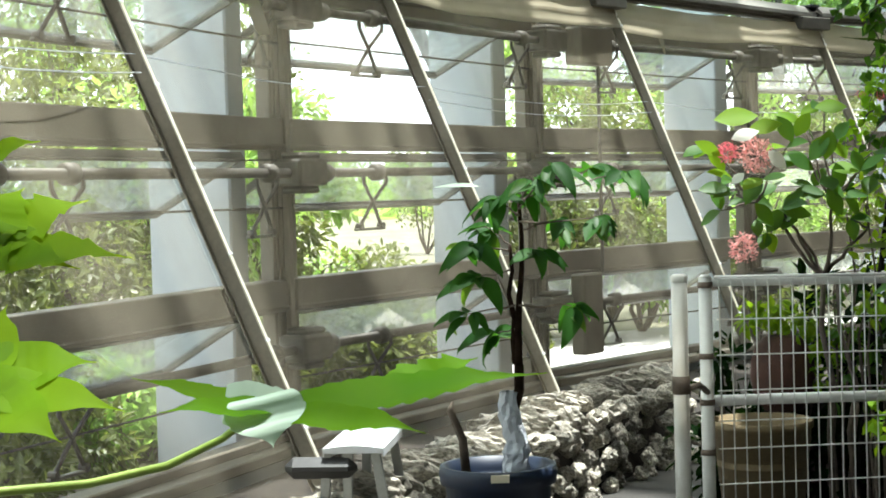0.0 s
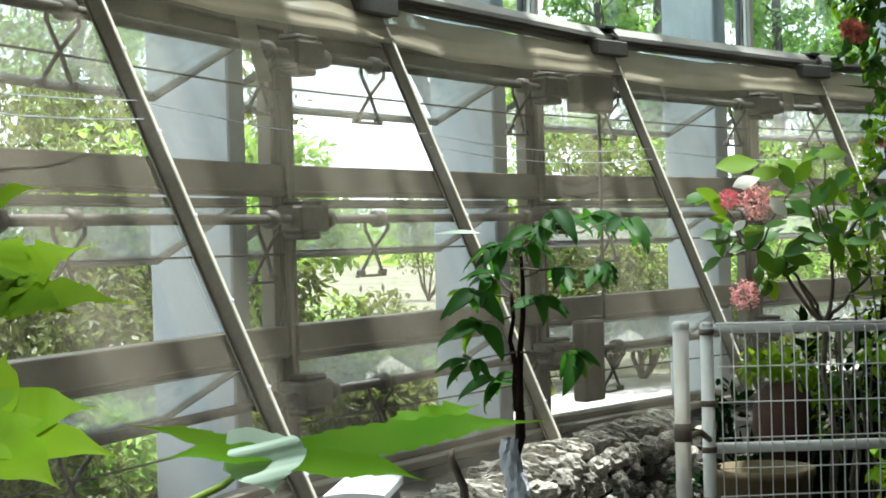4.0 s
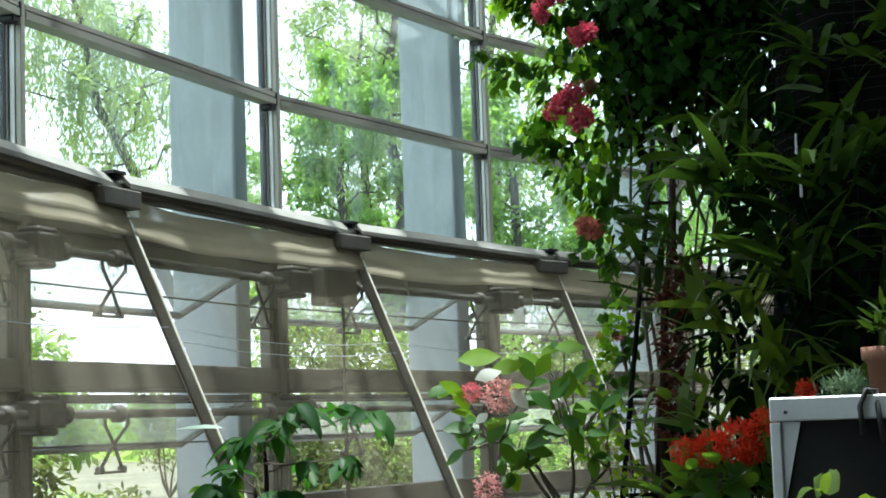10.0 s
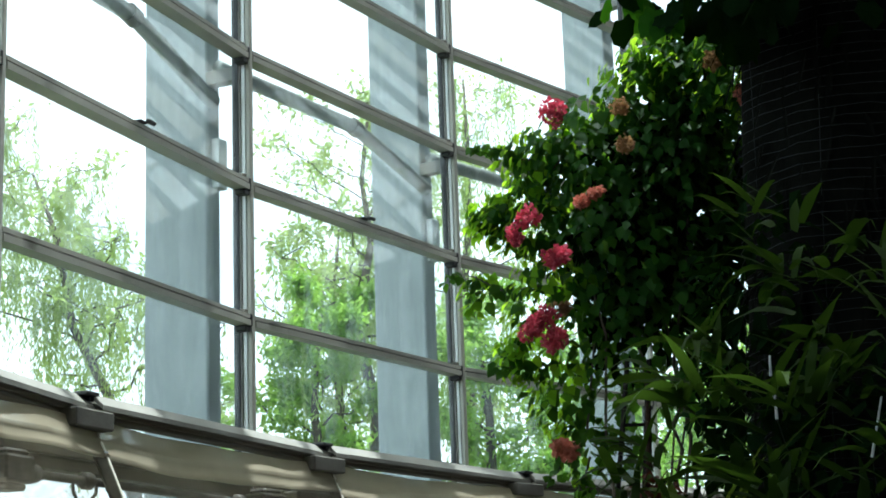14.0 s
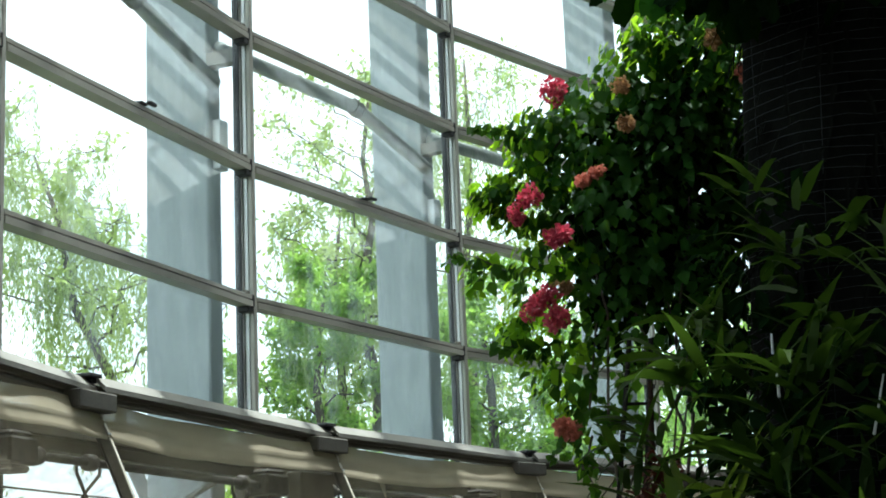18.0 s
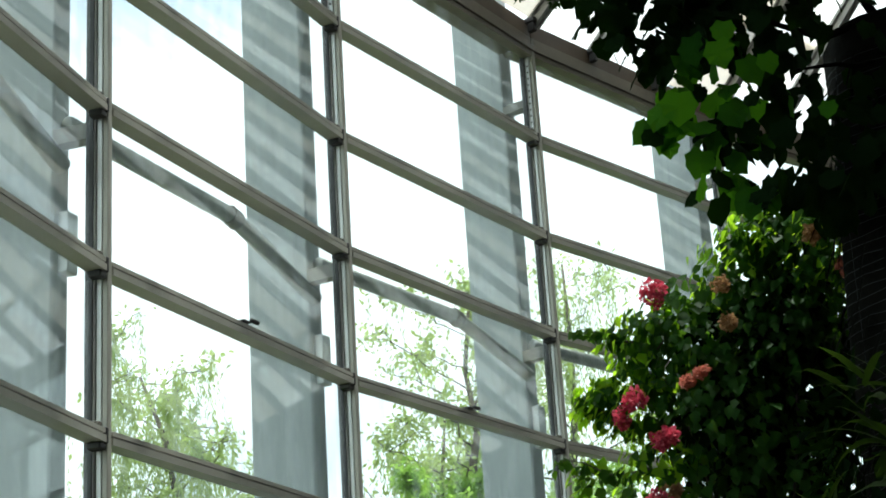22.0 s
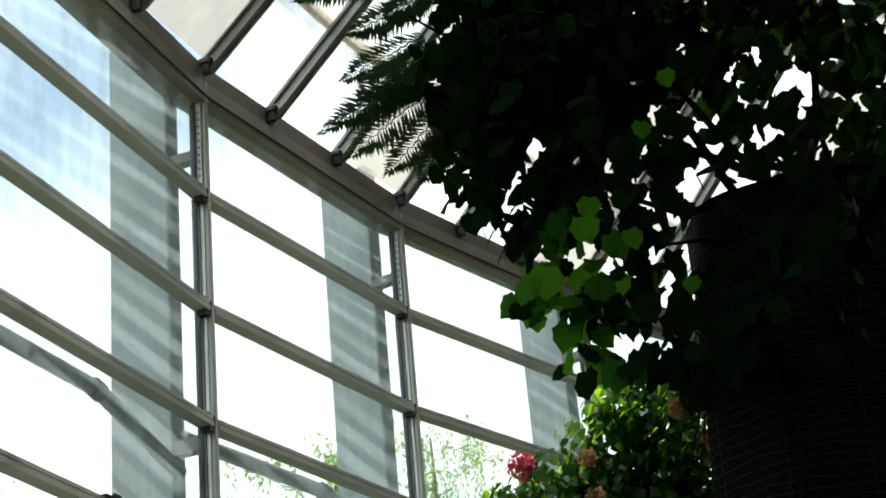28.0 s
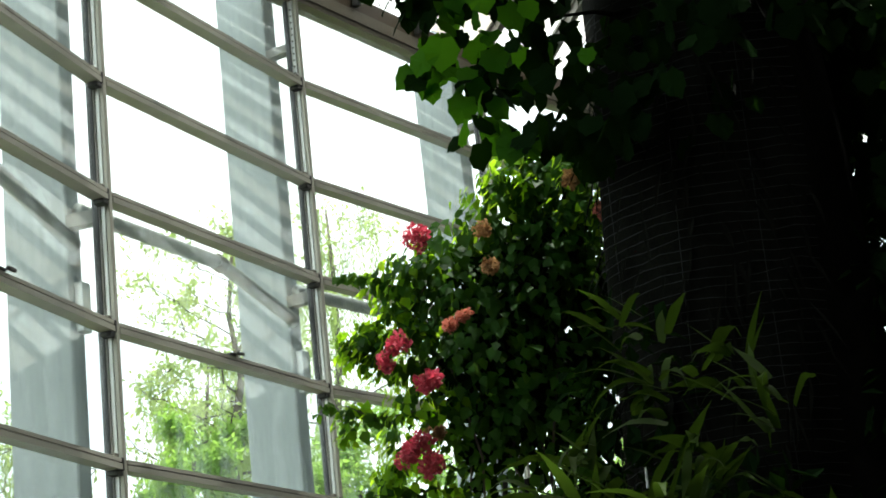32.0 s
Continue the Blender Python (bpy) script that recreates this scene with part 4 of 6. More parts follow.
# big lobed leaves near the lens
papaya = thing("papaya_plant", "papaya plant with large bright green lobed leaves", "plant")
part("trunk", Acc().tube([(-1.08, 2.98, 0.02), (-1.06, 3.0, 0.7), (-1.03, 3.0, 1.3), (-1.0, 2.98, 1.75)], [0.045, 0.04, 0.035, 0.02], 10), BARK, papaya, smooth=True)


def leaf_lobe(acc, base, tip, width, normal, r, teeth=9, fold=0.10, waist=0.75, arch=0.05, cut=0.22, crumple=0.0):
    """One long lobe: toothed margin, folded along its rib and gently arched."""
    p, q = Vector(base), Vector(tip)
    d = q - p
    ln = d.length
    d.normalize()
    n = Vector(normal)
    n = (n - d * n.dot(d)).normalized()
    side = d.cross(n)
    m = 36
    vs = []
    for i in range(m + 1):
        f = i / m
        w = 0.5 * width * (waist * (1 - f) + math.sin(math.pi * f ** 0.85) * 0.62) * min(1, (1 - f) * 3.2) + 0.0006
        saw = [1 - cut * ((f * teeth + o) % 1.0) * (0.3 + f) for o in (0.0, 0.43)]
        c = p + d * (ln * f) + n * (arch * ln * math.sin(math.pi * f) + 0.004 * math.sin(11 * f + r.random() * 0.4))
        vs += [c + side * w * saw[0] + n * (fold * w), c + side * w * 0.5 + n * (fold * w * 0.3), c - n * (0.002), c - side * w * 0.5 + n * (fold * w * 0.3), c - side * w * saw[1] + n * (fold * w)]
    if crumple:
        vs = [q2 + n * (crumple * noise.noise(q2 * 22)) + side * (0.4 * crumple * noise.noise(q2 * 31)) for q2 in vs]
    acc.add(vs, [(5 * i + k, 5 * i + k + 1, 5 * i + k + 6, 5 * i + k + 5) for i in range(m) for k in range(4)])
    return acc


lr = random.Random(31)
edge_leaf = Acc()
leaf_lobe(edge_leaf, (-0.303, 3.17, 1.198), (0.181, 3.18, 1.257), 0.098, (-0.08, -0.60, 0.8), lr, 11, 0.10, 0.62, 0.02, 0.34)
leaf_lobe(edge_leaf, (-0.1, 3.19, 1.227), (0.055, 3.24, 1.283), 0.10, (-0.08, -0.6, 0.8), lr, 4, 0.05, 0.9, 0.0, 0.4)
leaf_lobe(edge_leaf, (-0.278, 3.07, 1.202), (-0.044, 2.98, 1.18), 0.068, (0.1, -0.62, 0.78), lr, 6, 0.10, 0.7, 0.04)
leaf_lobe(edge_leaf, (-0.308, 3.18, 1.209), (-0.589, 3.2, 1.267), 0.050, (0.05, -0.55, 0.83), lr, 6, 0.10, 0.9, -0.03)
leaf_lobe(edge_leaf, (-0.31, 3.09, 1.214), (-0.506, 3, 1.226), 0.050, (0.05, -0.6, 0.8), lr, 5, 0.10, 0.8, 0.03)
part("leaf_blade", edge_leaf, L_PAPAYA_DEEP, papaya, "long-lobed sunlit leaf seen nearly edge-on", smooth=True)
pale_leaf = Acc()
leaf_lobe(pale_leaf, (-0.402, 3.08, 1.224), (-0.238, 3.07, 1.209), 0.078, (0.1, -0.92, 0.38), lr, 3, 0.02, 0.9, 0.01, 0.12, 0.003)
leaf_lobe(pale_leaf, (-0.336, 3.072, 1.239), (-0.312, 3.03, 1.152), 0.125, (0.1, -0.92, 0.38), lr, 2, 0.02, 0.9, 0.01, 0.1, 0.003)
part("leaf_blade", pale_leaf, L_PALE, papaya, "pale folded lobe", smooth=True)
upper_leaf = Acc()
leaf_lobe(upper_leaf, (-0.695, 2.48, 1.54), (-0.446, 2.454, 1.517), 0.085, (-0.05, -0.56, 0.83), lr, 5, 0.05, 1.0, 0.0, 0.4)
leaf_lobe(upper_leaf, (-0.697, 2.488, 1.544), (-0.53, 2.576, 1.6), 0.125, (-0.05, -0.56, 0.83), lr, 4, 0.05, 0.9, 0.0, 0.4)
leaf_lobe(upper_leaf, (-0.688, 2.484, 1.54), (-0.631, 2.604, 1.621), 0.11, (-0.05, -0.56, 0.83), lr, 3, 0.05, 1.0, 0.0, 0.3)
leaf_lobe(upper_leaf, (-0.693, 2.472, 1.536), (-0.515, 2.43, 1.504), 0.08, (-0.05, -0.56, 0.83), lr, 4, 0.05, 1.0, 0.0, 0.4)
leaf_lobe(upper_leaf, (-0.694, 2.476, 1.54), (-0.606, 2.417, 1.5), 0.085, (-0.05, -0.56, 0.83), lr, 3, 0.05, 1.0, 0.0, 0.3)
part("leaf_blade", upper_leaf, L_PAPAYA, papaya, "sunlit leaf with jagged lobes", smooth=True)
lower_leaf = Acc()
leaf_lobe(lower_leaf, (-0.753, 2.692, 1.328), (-0.556, 2.725, 1.344), 0.13, (-0.05, -0.56, 0.83), lr, 2, 0.05, 0.7, 0.02, 0.05)
leaf_lobe(lower_leaf, (-0.748, 2.671, 1.317), (-0.495, 2.62, 1.278), 0.085, (-0.05, -0.56, 0.83), lr, 2, 0.05, 0.9, 0.01, 0.05)
leaf_lobe(lower_leaf, (-0.747, 2.668, 1.317), (-0.577, 2.55, 1.242), 0.1, (-0.05, -0.56, 0.83), lr, 2, 0.05, 0.9, 0.0, 0.05)
leaf_lobe(lower_leaf, (-0.747, 2.665, 1.309), (-0.725, 2.847, 1.431), 0.1, (-0.05, -0.56, 0.83), lr, 2, 0.05, 0.9, 0.0, 0.05)
part("leaf_blade", lower_leaf, L_PAPAYA, papaya, "sunlit leaf with smooth lobes", smooth=True)
top_leaf = Acc()
leaf_lobe(top_leaf, (-0.683, 2.48, 1.653), (-0.581, 2.5, 1.687), 0.045, (0, -0.6, 0.8), lr, 3, 0.1, 0.9, 0.02, 0.2, 0.0)
part("leaf_blade", top_leaf, L_PAPAYA, papaya, "tip of a sunlit lobed leaf", smooth=True)
part("petiole", Acc().tube([(-1.03, 3.0, 1.06), (-0.81, 3.10, 1.075), (-0.66, 3.13, 1.08), (-0.52, 3.155, 1.105), (-0.42, 3.17, 1.15), (-0.35, 3.178, 1.20)], [0.011, 0.009, 0.008, 0.008, 0.007, 0.006], 8), GREEN_STEM, papaya, "long green leaf stalk", smooth=True)
part("petiole", Acc().tube([(-1.03, 2.99, 1.45), (-0.9, 2.75, 1.5), (-0.70, 2.49, 1.535)], 0.007, 7), GREEN_STEM, papaya, smooth=True)
part("petiole", Acc().tube([(-1.03, 2.99, 1.25), (-0.92, 2.85, 1.31), (-0.77, 2.69, 1.33)], 0.007, 7), GREEN_STEM, papaya, smooth=True)
part("petiole", Acc().tube([(-1.0, 2.98, 1.7), (-0.9, 2.75, 1.72), (-0.72, 2.494, 1.658)], 0.006, 7), GREEN_STEM, papaya, smooth=True)

# potted sapling
pot = thing("potted_sapling", "leafy sapling with drooping dark leaves in a blue plastic pot", "potted plant")
PX, PY, PZ = 0.157, 5.8, 0.66
part("pot", Acc().lathe([(0.0, 0.02), (0.135, 0.02), (0.15, 0.05), (0.178, 0.60), (0.196, 0.605), (0.2, 0.64), (0.196, 0.665), (0.178, 0.665), (0.172, 0.62), (0.165, 0.60), (0.0, 0.60)], (PX, PY, 0.0), 32), BLUE_POT, pot, smooth=True)
part("soil", Acc().lathe([(0.0, 0.615), (0.168, 0.605)], (PX, PY, 0), 24), SOIL, pot)
part("tag", Acc().box((PX - 0.03, PY - 0.205, 0.635), (PX + 0.03, PY - 0.196, 0.66)), CREAM, pot, "cream plant tag")
pr = random.Random(11)
stem = Acc()
branch(stem, (0.21, 5.8, 0.62), (0.235, 5.79, 1.0), 0.022, 0.017, pr, 0.03)
branch(stem, (0.235, 5.79, 1.0), (0.25, 5.8, 1.55), 0.014, 0.006, pr, 0.03)
branch(stem, (0.225, 5.80, 1.0), (0.215, 5.78, 1.40), 0.012, 0.006, pr, 0.03)
part("stem", stem, BROM_BARK, pot, smooth=True)
wrap = Acc()
rows_w, sides_w = 18, 16
wrap.add([(0.210 + 0.012 * math.sin(5.5 * f) + w * math.cos(a2), 5.795 + w * math.sin(a2), 0.625 + 0.285 * f)
          for f in [i / rows_w for i in range(rows_w + 1)] for a2 in [2 * math.pi * j / sides_w for j in range(sides_w)]
          for w in [(0.044 - 0.012 * f) * (1 + 0.30 * noise.noise(Vector((2 * math.cos(a2), 2 * math.sin(a2), 9 * f))) + 0.12 * math.sin(7 * a2 + 16 * f))]],
         [(i * sides_w + j, i * sides_w + (j + 1) % sides_w, (i + 1) * sides_w + (j + 1) % sides_w, (i + 1) * sides_w + j) for i in range(rows_w) for j in range(sides_w)])
part("wrap", wrap, TAPE, pot, "crumpled grey wrapping round the trunk")
part("side_shoot", Acc().tube([(0.05, 5.82, 0.62), (0.04, 5.81, 0.75), (0.0, 5.8, 0.85), (0.01, 5.8, 0.88)], [0.017, 0.015, 0.013, 0.004], 7), BARK, pot, "bare cut side shoot", smooth=True)
sprigs = [((0.25, 1.52), (0.36, 1.66)), ((0.25, 1.5), (0.18, 1.55)), ((0.25, 1.55), (0.50, 1.655)), ((0.30, 1.58), (0.60, 1.63)), ((0.22, 1.38), (0.10, 1.40)), ((0.22, 1.32), (0.10, 1.30)),
          ((0.23, 1.20), (0.07, 1.18)), ((0.23, 1.12), (0.17, 1.10)), ((0.24, 1.20), (0.42, 1.19)), ((0.25, 1.45), (0.38, 1.48)), ((0.25, 1.48), (0.52, 1.49)), ((0.24, 1.36), (0.31, 1.38)), ((0.22, 1.40), (0.15, 1.46)), ((0.25, 1.55), (0.30, 1.62)), ((0.24, 1.5), (0.27, 1.58))]
for (x0, z0), (x1, z1) in sprigs:
    y1 = 5.8 + pr.uniform(-0.12, 0.12)
    twig = Acc()
    pts = branch(twig, (x0, 5.79, z0), (x1, y1, z1), 0.004, 0.002, pr, 0.05, 4, 5)
    part("twig", twig, BARK, pot)
    heading = (Vector((x1, y1, z1)) - Vector((x0, 5.79, z0))).normalized()
    for k in range(7):
        ang = (k - 3) * 0.62
        d = Matrix.Rotation(ang, 3, "Z") @ heading
        d = Vector((d.x, d.y, pr.uniform(-0.6, 0.12)))
        ln = pr.uniform(0.085, 0.145)
        blade = Acc()
        blade.leaf(Vector((x1, y1, z1)) + rvec(pr) * 0.015, d, Vector((0.1, -0.5, 0.9)) + rvec(pr) * 0.35, ln, ln * pr.uniform(0.38, 0.50), pr.uniform(0.15, 0.8), 8, 0.25, 0.78)
        part("leaf", blade, L_SHRUB if k == 1 else L_PLANT, pot, smooth=True)
grey_leaf = Acc()
grey_leaf.leaf((0.12, 5.79, 1.60), (-1, 0.1, 0.1), (0, -0.3, 1), 0.16, 0.045, 0.1, 5)
part("turned_leaf", grey_leaf, L_PALE, pot, "one pale upturned leaf", smooth=True)

# flowering shrub behind the gate
shrub = thing("flowering_shrub", "shrub with rounded leaves, white bracts and pink flower heads", "shrub")
hr = random.Random(5)
sa = Acc()
root = Vector((1.62, 7.33, 0.05))
fork = Vector((1.60, 7.33, 1.18))
branch(sa, root, fork, 0.016, 0.012, hr, 0.02)
branch(sa, (1.75, 7.3, 0.05), (1.66, 7.34, 1.15), 0.012, 0.009, hr, 0.03)
mids = [branch(sa, fork, q, 0.010, 0.006, hr, 0.05)[-1] for q in ((1.45, 7.36, 1.43), (1.64, 7.32, 1.5), (1.33, 7.38, 1.5), (1.78, 7.28, 1.38), (1.52, 7.40, 1.35))]
spots = [(1.13, 1.74), (1.64, 1.90), (1.53, 1.69), (1.66, 1.75), (1.43, 1.57), (1.22, 1.54), (1.34, 1.60), (1.48, 1.46), (1.57, 1.56), (1.37, 1.37), (1.17, 1.47), (1.68, 1.51), (1.70, 1.42), (1.79, 1.52), (1.31, 1.43), (1.24, 1.60), (1.59, 1.61), (1.53, 1.83), (1.82, 1.70), (1.46, 1.73), (1.41, 1.48), (1.74, 1.62), (1.30, 1.52)]
for k, (x, z) in enumerate(spots):
    p = Vector((x, 7.36 + hr.uniform(-0.15, 0.12), z))
    near = min(mids, key=lambda q: (q - p).length)
    branch(sa, near, p, 0.006, 0.003, hr, 0.05, 4, 5)
    for j in range(3 if k % 3 == 0 else 2):
        d = Vector((hr.uniform(-1, 1), hr.uniform(-0.6, 0.4), hr.uniform(-0.5, 0.5)))
        ln = hr.uniform(0.09, 0.135)
        young_leaf = z > 1.70 and j > 0 or j == 2 and k % 3 == 0
        part("leaf", Acc().leaf(p, d, Vector((hr.uniform(-0.3, 0.3), -0.55, 0.8)), ln, ln * hr.uniform(0.5, 0.72), hr.uniform(0, 0.5), 7, hr.uniform(0.05, 0.3), hr.uniform(0.85, 1.1)), L_LIME if young_leaf else L_SHRUB, shrub, "young lime-green leaf" if young_leaf else "", smooth=True)
for x, z, ln, dx, dz in ((1.13, 1.85, 0.19, 1, 0.12), (1.27, 1.80, 0.15, 1, 0.25), (1.16, 1.70, 0.13, -0.8, 0.5), (1.47, 1.77, 0.12, 0.5, 0.9), (1.55, 1.89, 0.14, 1, 0.05)):
    part("leaf", Acc().leaf((x, 7.22, z), (dx, -0.12, dz), (-0.05, -0.72, 0.66), ln, ln * 0.58, 0.08, 7, 0.08, 0.95), L_LIME, shrub, "young lime-green leaf", smooth=True)
for x, z, ln, dx, dz in ((1.40, 1.86, 0.13, 0.5, -0.8), (1.44, 1.70, 0.13, 0.9, -0.5), (1.53, 1.67, 0.13, 0.6, 0.8), (1.62, 1.80, 0.13, -0.2, -1), (1.46, 1.54, 0.14, 1, 0.0), (1.40, 1.47, 0.14, 0.8, -0.1), (1.60, 1.55, 0.13, 0.5, -0.8), (1.20, 1.56, 0.14, -1, 0.1), (1.64, 1.66, 0.11, 0.2, -0.8), (1.30, 1.50, 0.12, 0.5, -0.6)):
    part("leaf", Acc().leaf((x, 7.24, z), (dx, -0.15, dz), (-0.05, -0.72, 0.66), ln, ln * 0.6, 0.15, 7, 0.08, 0.95), L_SHRUB, shrub, "", smooth=True)
part("stem", sa, BARK, shrub, smooth=True)
for (x, y, z, q), mt in (((1.19, 7.25, 1.715, 0.052), F_BUD), ((1.305, 7.24, 1.70, 0.088), F_ROSE), ((1.26, 7.32, 1.31, 0.075), F_ROSE), ((1.75, 7.24, 1.95, 0.03), F_PINK), ((1.83, 7.22, 1.93, 0.03), F_PINK)):
    fa = Acc()
    flower_head(fa, (x, y, z), q, hr, 420 if q > 0.04 else 40, 0.17)
    part("flower_head", fa, mt, shrub, "round pink flower head")
for x, z, dx, dz, ln in ((1.19, 1.765, 0.9, 0.3, 0.12), (1.34, 1.715, 0.7, -0.7, 0.11), (1.24, 1.625, -0.8, -0.6, 0.07)):
    part("bract", Acc().leaf((x, 7.14, z), (dx, -0.05, dz), (-0.1, -0.62, 0.78), ln, ln * 0.72, 0.06, 6, 0.06, 0.9), F_WHITE, shrub, "large white bract", smooth=True)

# climbing vine with pink flowers on an iron trellis
trellis = thing("trellis", "slim black iron trellis holding the climbing vine", "trellis")
uprights = [[(x0 + (x1 - x0) * z / 4.0, y, z) for z in (0.02, 0.7, 1.4, 2.1, 2.85)] for x0, x1, y in ((1.751, 2.285, 7.60), (1.947, 2.342, 7.58))]
for pts in uprights:
    part("upright", Acc().tube(pts, 0.012, 8), IRON, trellis, smooth=True)
for k in range(6):
    f = (0.35 + 0.44 * k) / 2.85
    part("rung", Acc().tube([Vector(row[0]).lerp(Vector(row[-1]), f) for row in uprights], 0.008, 6), IRON, trellis)
vine = thing("flowering_vine", "dense climbing vine with heart-shaped leaves and crimson flower clusters", "climbing plant")
VINE = [(2.35, 7.86, 4.21, 0.21), (2.10, 7.93, 3.91, 0.29), (1.85, 7.99, 3.93, 0.16), (1.62, 8.04, 3.65, 0.10), (2.20, 7.90, 3.48, 0.37), (2.49, 7.81, 3.88, 0.29), (1.90, 7.98, 3.19, 0.22), (1.55, 8.06, 3.26, 0.08),
        (2.20, 7.90, 2.95, 0.29), (1.92, 7.98, 2.75, 0.15), (2.48, 7.82, 3.27, 0.29), (2.02, 7.95, 2.56, 0.15), (2.63, 7.77, 4.10, 0.21), (1.72, 8.02, 2.95, 0.10), (2.20, 7.90, 2.55, 0.13), (1.81, 8.00, 3.59, 0.16), (2.30, 7.88, 2.2, 0.12), (1.98, 7.95, 2.38, 0.06), (2.55, 7.80, 2.8, 0.2), (2.65, 7.77, 4.35, 0.2), (2.45, 7.8, 4.42, 0.16), (2.8, 7.7, 4.25, 0.2)]
vr = random.Random(21)
va, vs, shoots = Acc(), Acc(), Acc()
for x, y, z, rad in VINE:
    for _ in range(int((6000 if z > 3.3 else 2500) * rad * rad)):
        v = rvec(vr)
        q = rad * vr.uniform(0.45, 1.15)
        p = Vector((x, y, z)) + Vector((v.x * q, v.y * q * 0.8, v.z * q))
        heart(va, p, Vector((v.x * 0.6, v.y * 0.6, -0.75)) + rvec(vr) * 0.5, v * 0.8 + Vector((-0.2, -0.2, 0.45)) + rvec(vr) * 0.5, vr.uniform(0.05, 0.085), vr)
# trailing shoots
for x0, z0, x1, z1 in ((1.95, 3.45, 1.52, 3.62), (1.9, 3.25, 1.37, 3.33), (1.8, 3.9, 1.56, 4.0), (1.9, 2.9, 1.6, 2.9), (2.0, 2.6, 1.84, 2.36), (2.02, 2.45, 2.0, 2.0), (2.1, 2.5, 2.1, 1.75), (2.0, 3.95, 1.75, 3.75), (2.2, 2.1, 1.98, 1.62), (2.06, 2.0, 1.9, 1.55)):
    pts = branch(vs, (x0, 7.95, z0), (x1, 8.03, z1), 0.006, 0.002, vr, 0.07, 7, 5)
    for p in pts[1:]:
        for _ in range(5):
            heart(va, p + rvec(vr) * 0.025, Vector((vr.uniform(-1, 1), vr.uniform(-0.6, 0.6), -0.6)), Vector((-0.2, -0.5, 0.7)) + rvec(vr) * 0.5, vr.uniform(0.045, 0.075), vr)
for k in range(9):
    x = 2.05 + 0.05 * k
    branch(vs, (x, 7.95 + vr.uniform(-0.1, 0.1), 0.1), (x + vr.uniform(-0.1, 0.25), 7.9, vr.uniform(2.6, 4.0)), 0.014, 0.005, vr, 0.03, 8, 6)
for x0, z0, x1, z1 in ((1.938, 2.089, 1.864, 1.888), (1.894, 1.888, 1.741, 1.741)):
    for p in branch(vs, (x0, 7.55, z0), (x1, 7.55, z1), 0.004, 0.002, vr, 0.08, 6, 5):
        for _ in range(7):
            heart(shoots, p + rvec(vr) * 0.035, rvec(vr) + Vector((0, 0, -0.3)), Vector((-0.2, -0.6, 0.6)) + rvec(vr) * 0.4, vr.uniform(0.03, 0.055), vr)
part("fresh_foliage", shoots, L_VINE_FRESH_LIT, vine, "sprays of small fresh leaves", smooth=True)
part("stem", vs, BARK, vine, "woody brown climbing stems")
part("foliage", va, L_VINE, vine, "dense heart-shaped leaves", smooth=True)
# Shade in the vine's core, given by leaves of the near-black canopy colour.
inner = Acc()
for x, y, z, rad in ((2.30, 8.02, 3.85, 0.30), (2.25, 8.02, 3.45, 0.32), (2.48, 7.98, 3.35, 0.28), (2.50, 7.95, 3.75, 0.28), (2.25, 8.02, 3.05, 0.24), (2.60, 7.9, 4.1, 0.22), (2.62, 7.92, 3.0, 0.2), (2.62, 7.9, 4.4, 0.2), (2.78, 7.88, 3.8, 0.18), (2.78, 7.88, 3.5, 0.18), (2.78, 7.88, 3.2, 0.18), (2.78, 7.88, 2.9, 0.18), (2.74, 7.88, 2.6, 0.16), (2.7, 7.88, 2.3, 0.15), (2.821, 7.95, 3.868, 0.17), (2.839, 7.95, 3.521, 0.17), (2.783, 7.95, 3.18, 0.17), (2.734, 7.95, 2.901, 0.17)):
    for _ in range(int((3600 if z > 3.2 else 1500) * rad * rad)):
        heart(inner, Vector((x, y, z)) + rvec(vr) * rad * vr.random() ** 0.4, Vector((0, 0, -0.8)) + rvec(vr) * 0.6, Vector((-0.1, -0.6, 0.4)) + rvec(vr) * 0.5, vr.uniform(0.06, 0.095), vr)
# Outer leaves on the left and top, with sunlight put into their colour.
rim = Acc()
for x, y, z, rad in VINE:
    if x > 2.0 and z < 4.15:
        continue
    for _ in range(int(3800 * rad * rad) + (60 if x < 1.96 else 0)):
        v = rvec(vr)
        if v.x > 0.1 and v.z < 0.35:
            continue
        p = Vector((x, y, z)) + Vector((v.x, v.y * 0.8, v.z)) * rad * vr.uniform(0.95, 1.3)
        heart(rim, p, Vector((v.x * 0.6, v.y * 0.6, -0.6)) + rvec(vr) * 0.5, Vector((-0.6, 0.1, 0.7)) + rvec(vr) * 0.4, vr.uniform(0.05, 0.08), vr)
part("young_foliage", rim, L_VINE_FRESH_LIT, vine, "rim leaves coloured lime as if sunlit", smooth=True)
part("inner_foliage", inner, L_CANOPY, vine, "inner vine leaves coloured dark as if shaded", smooth=True)
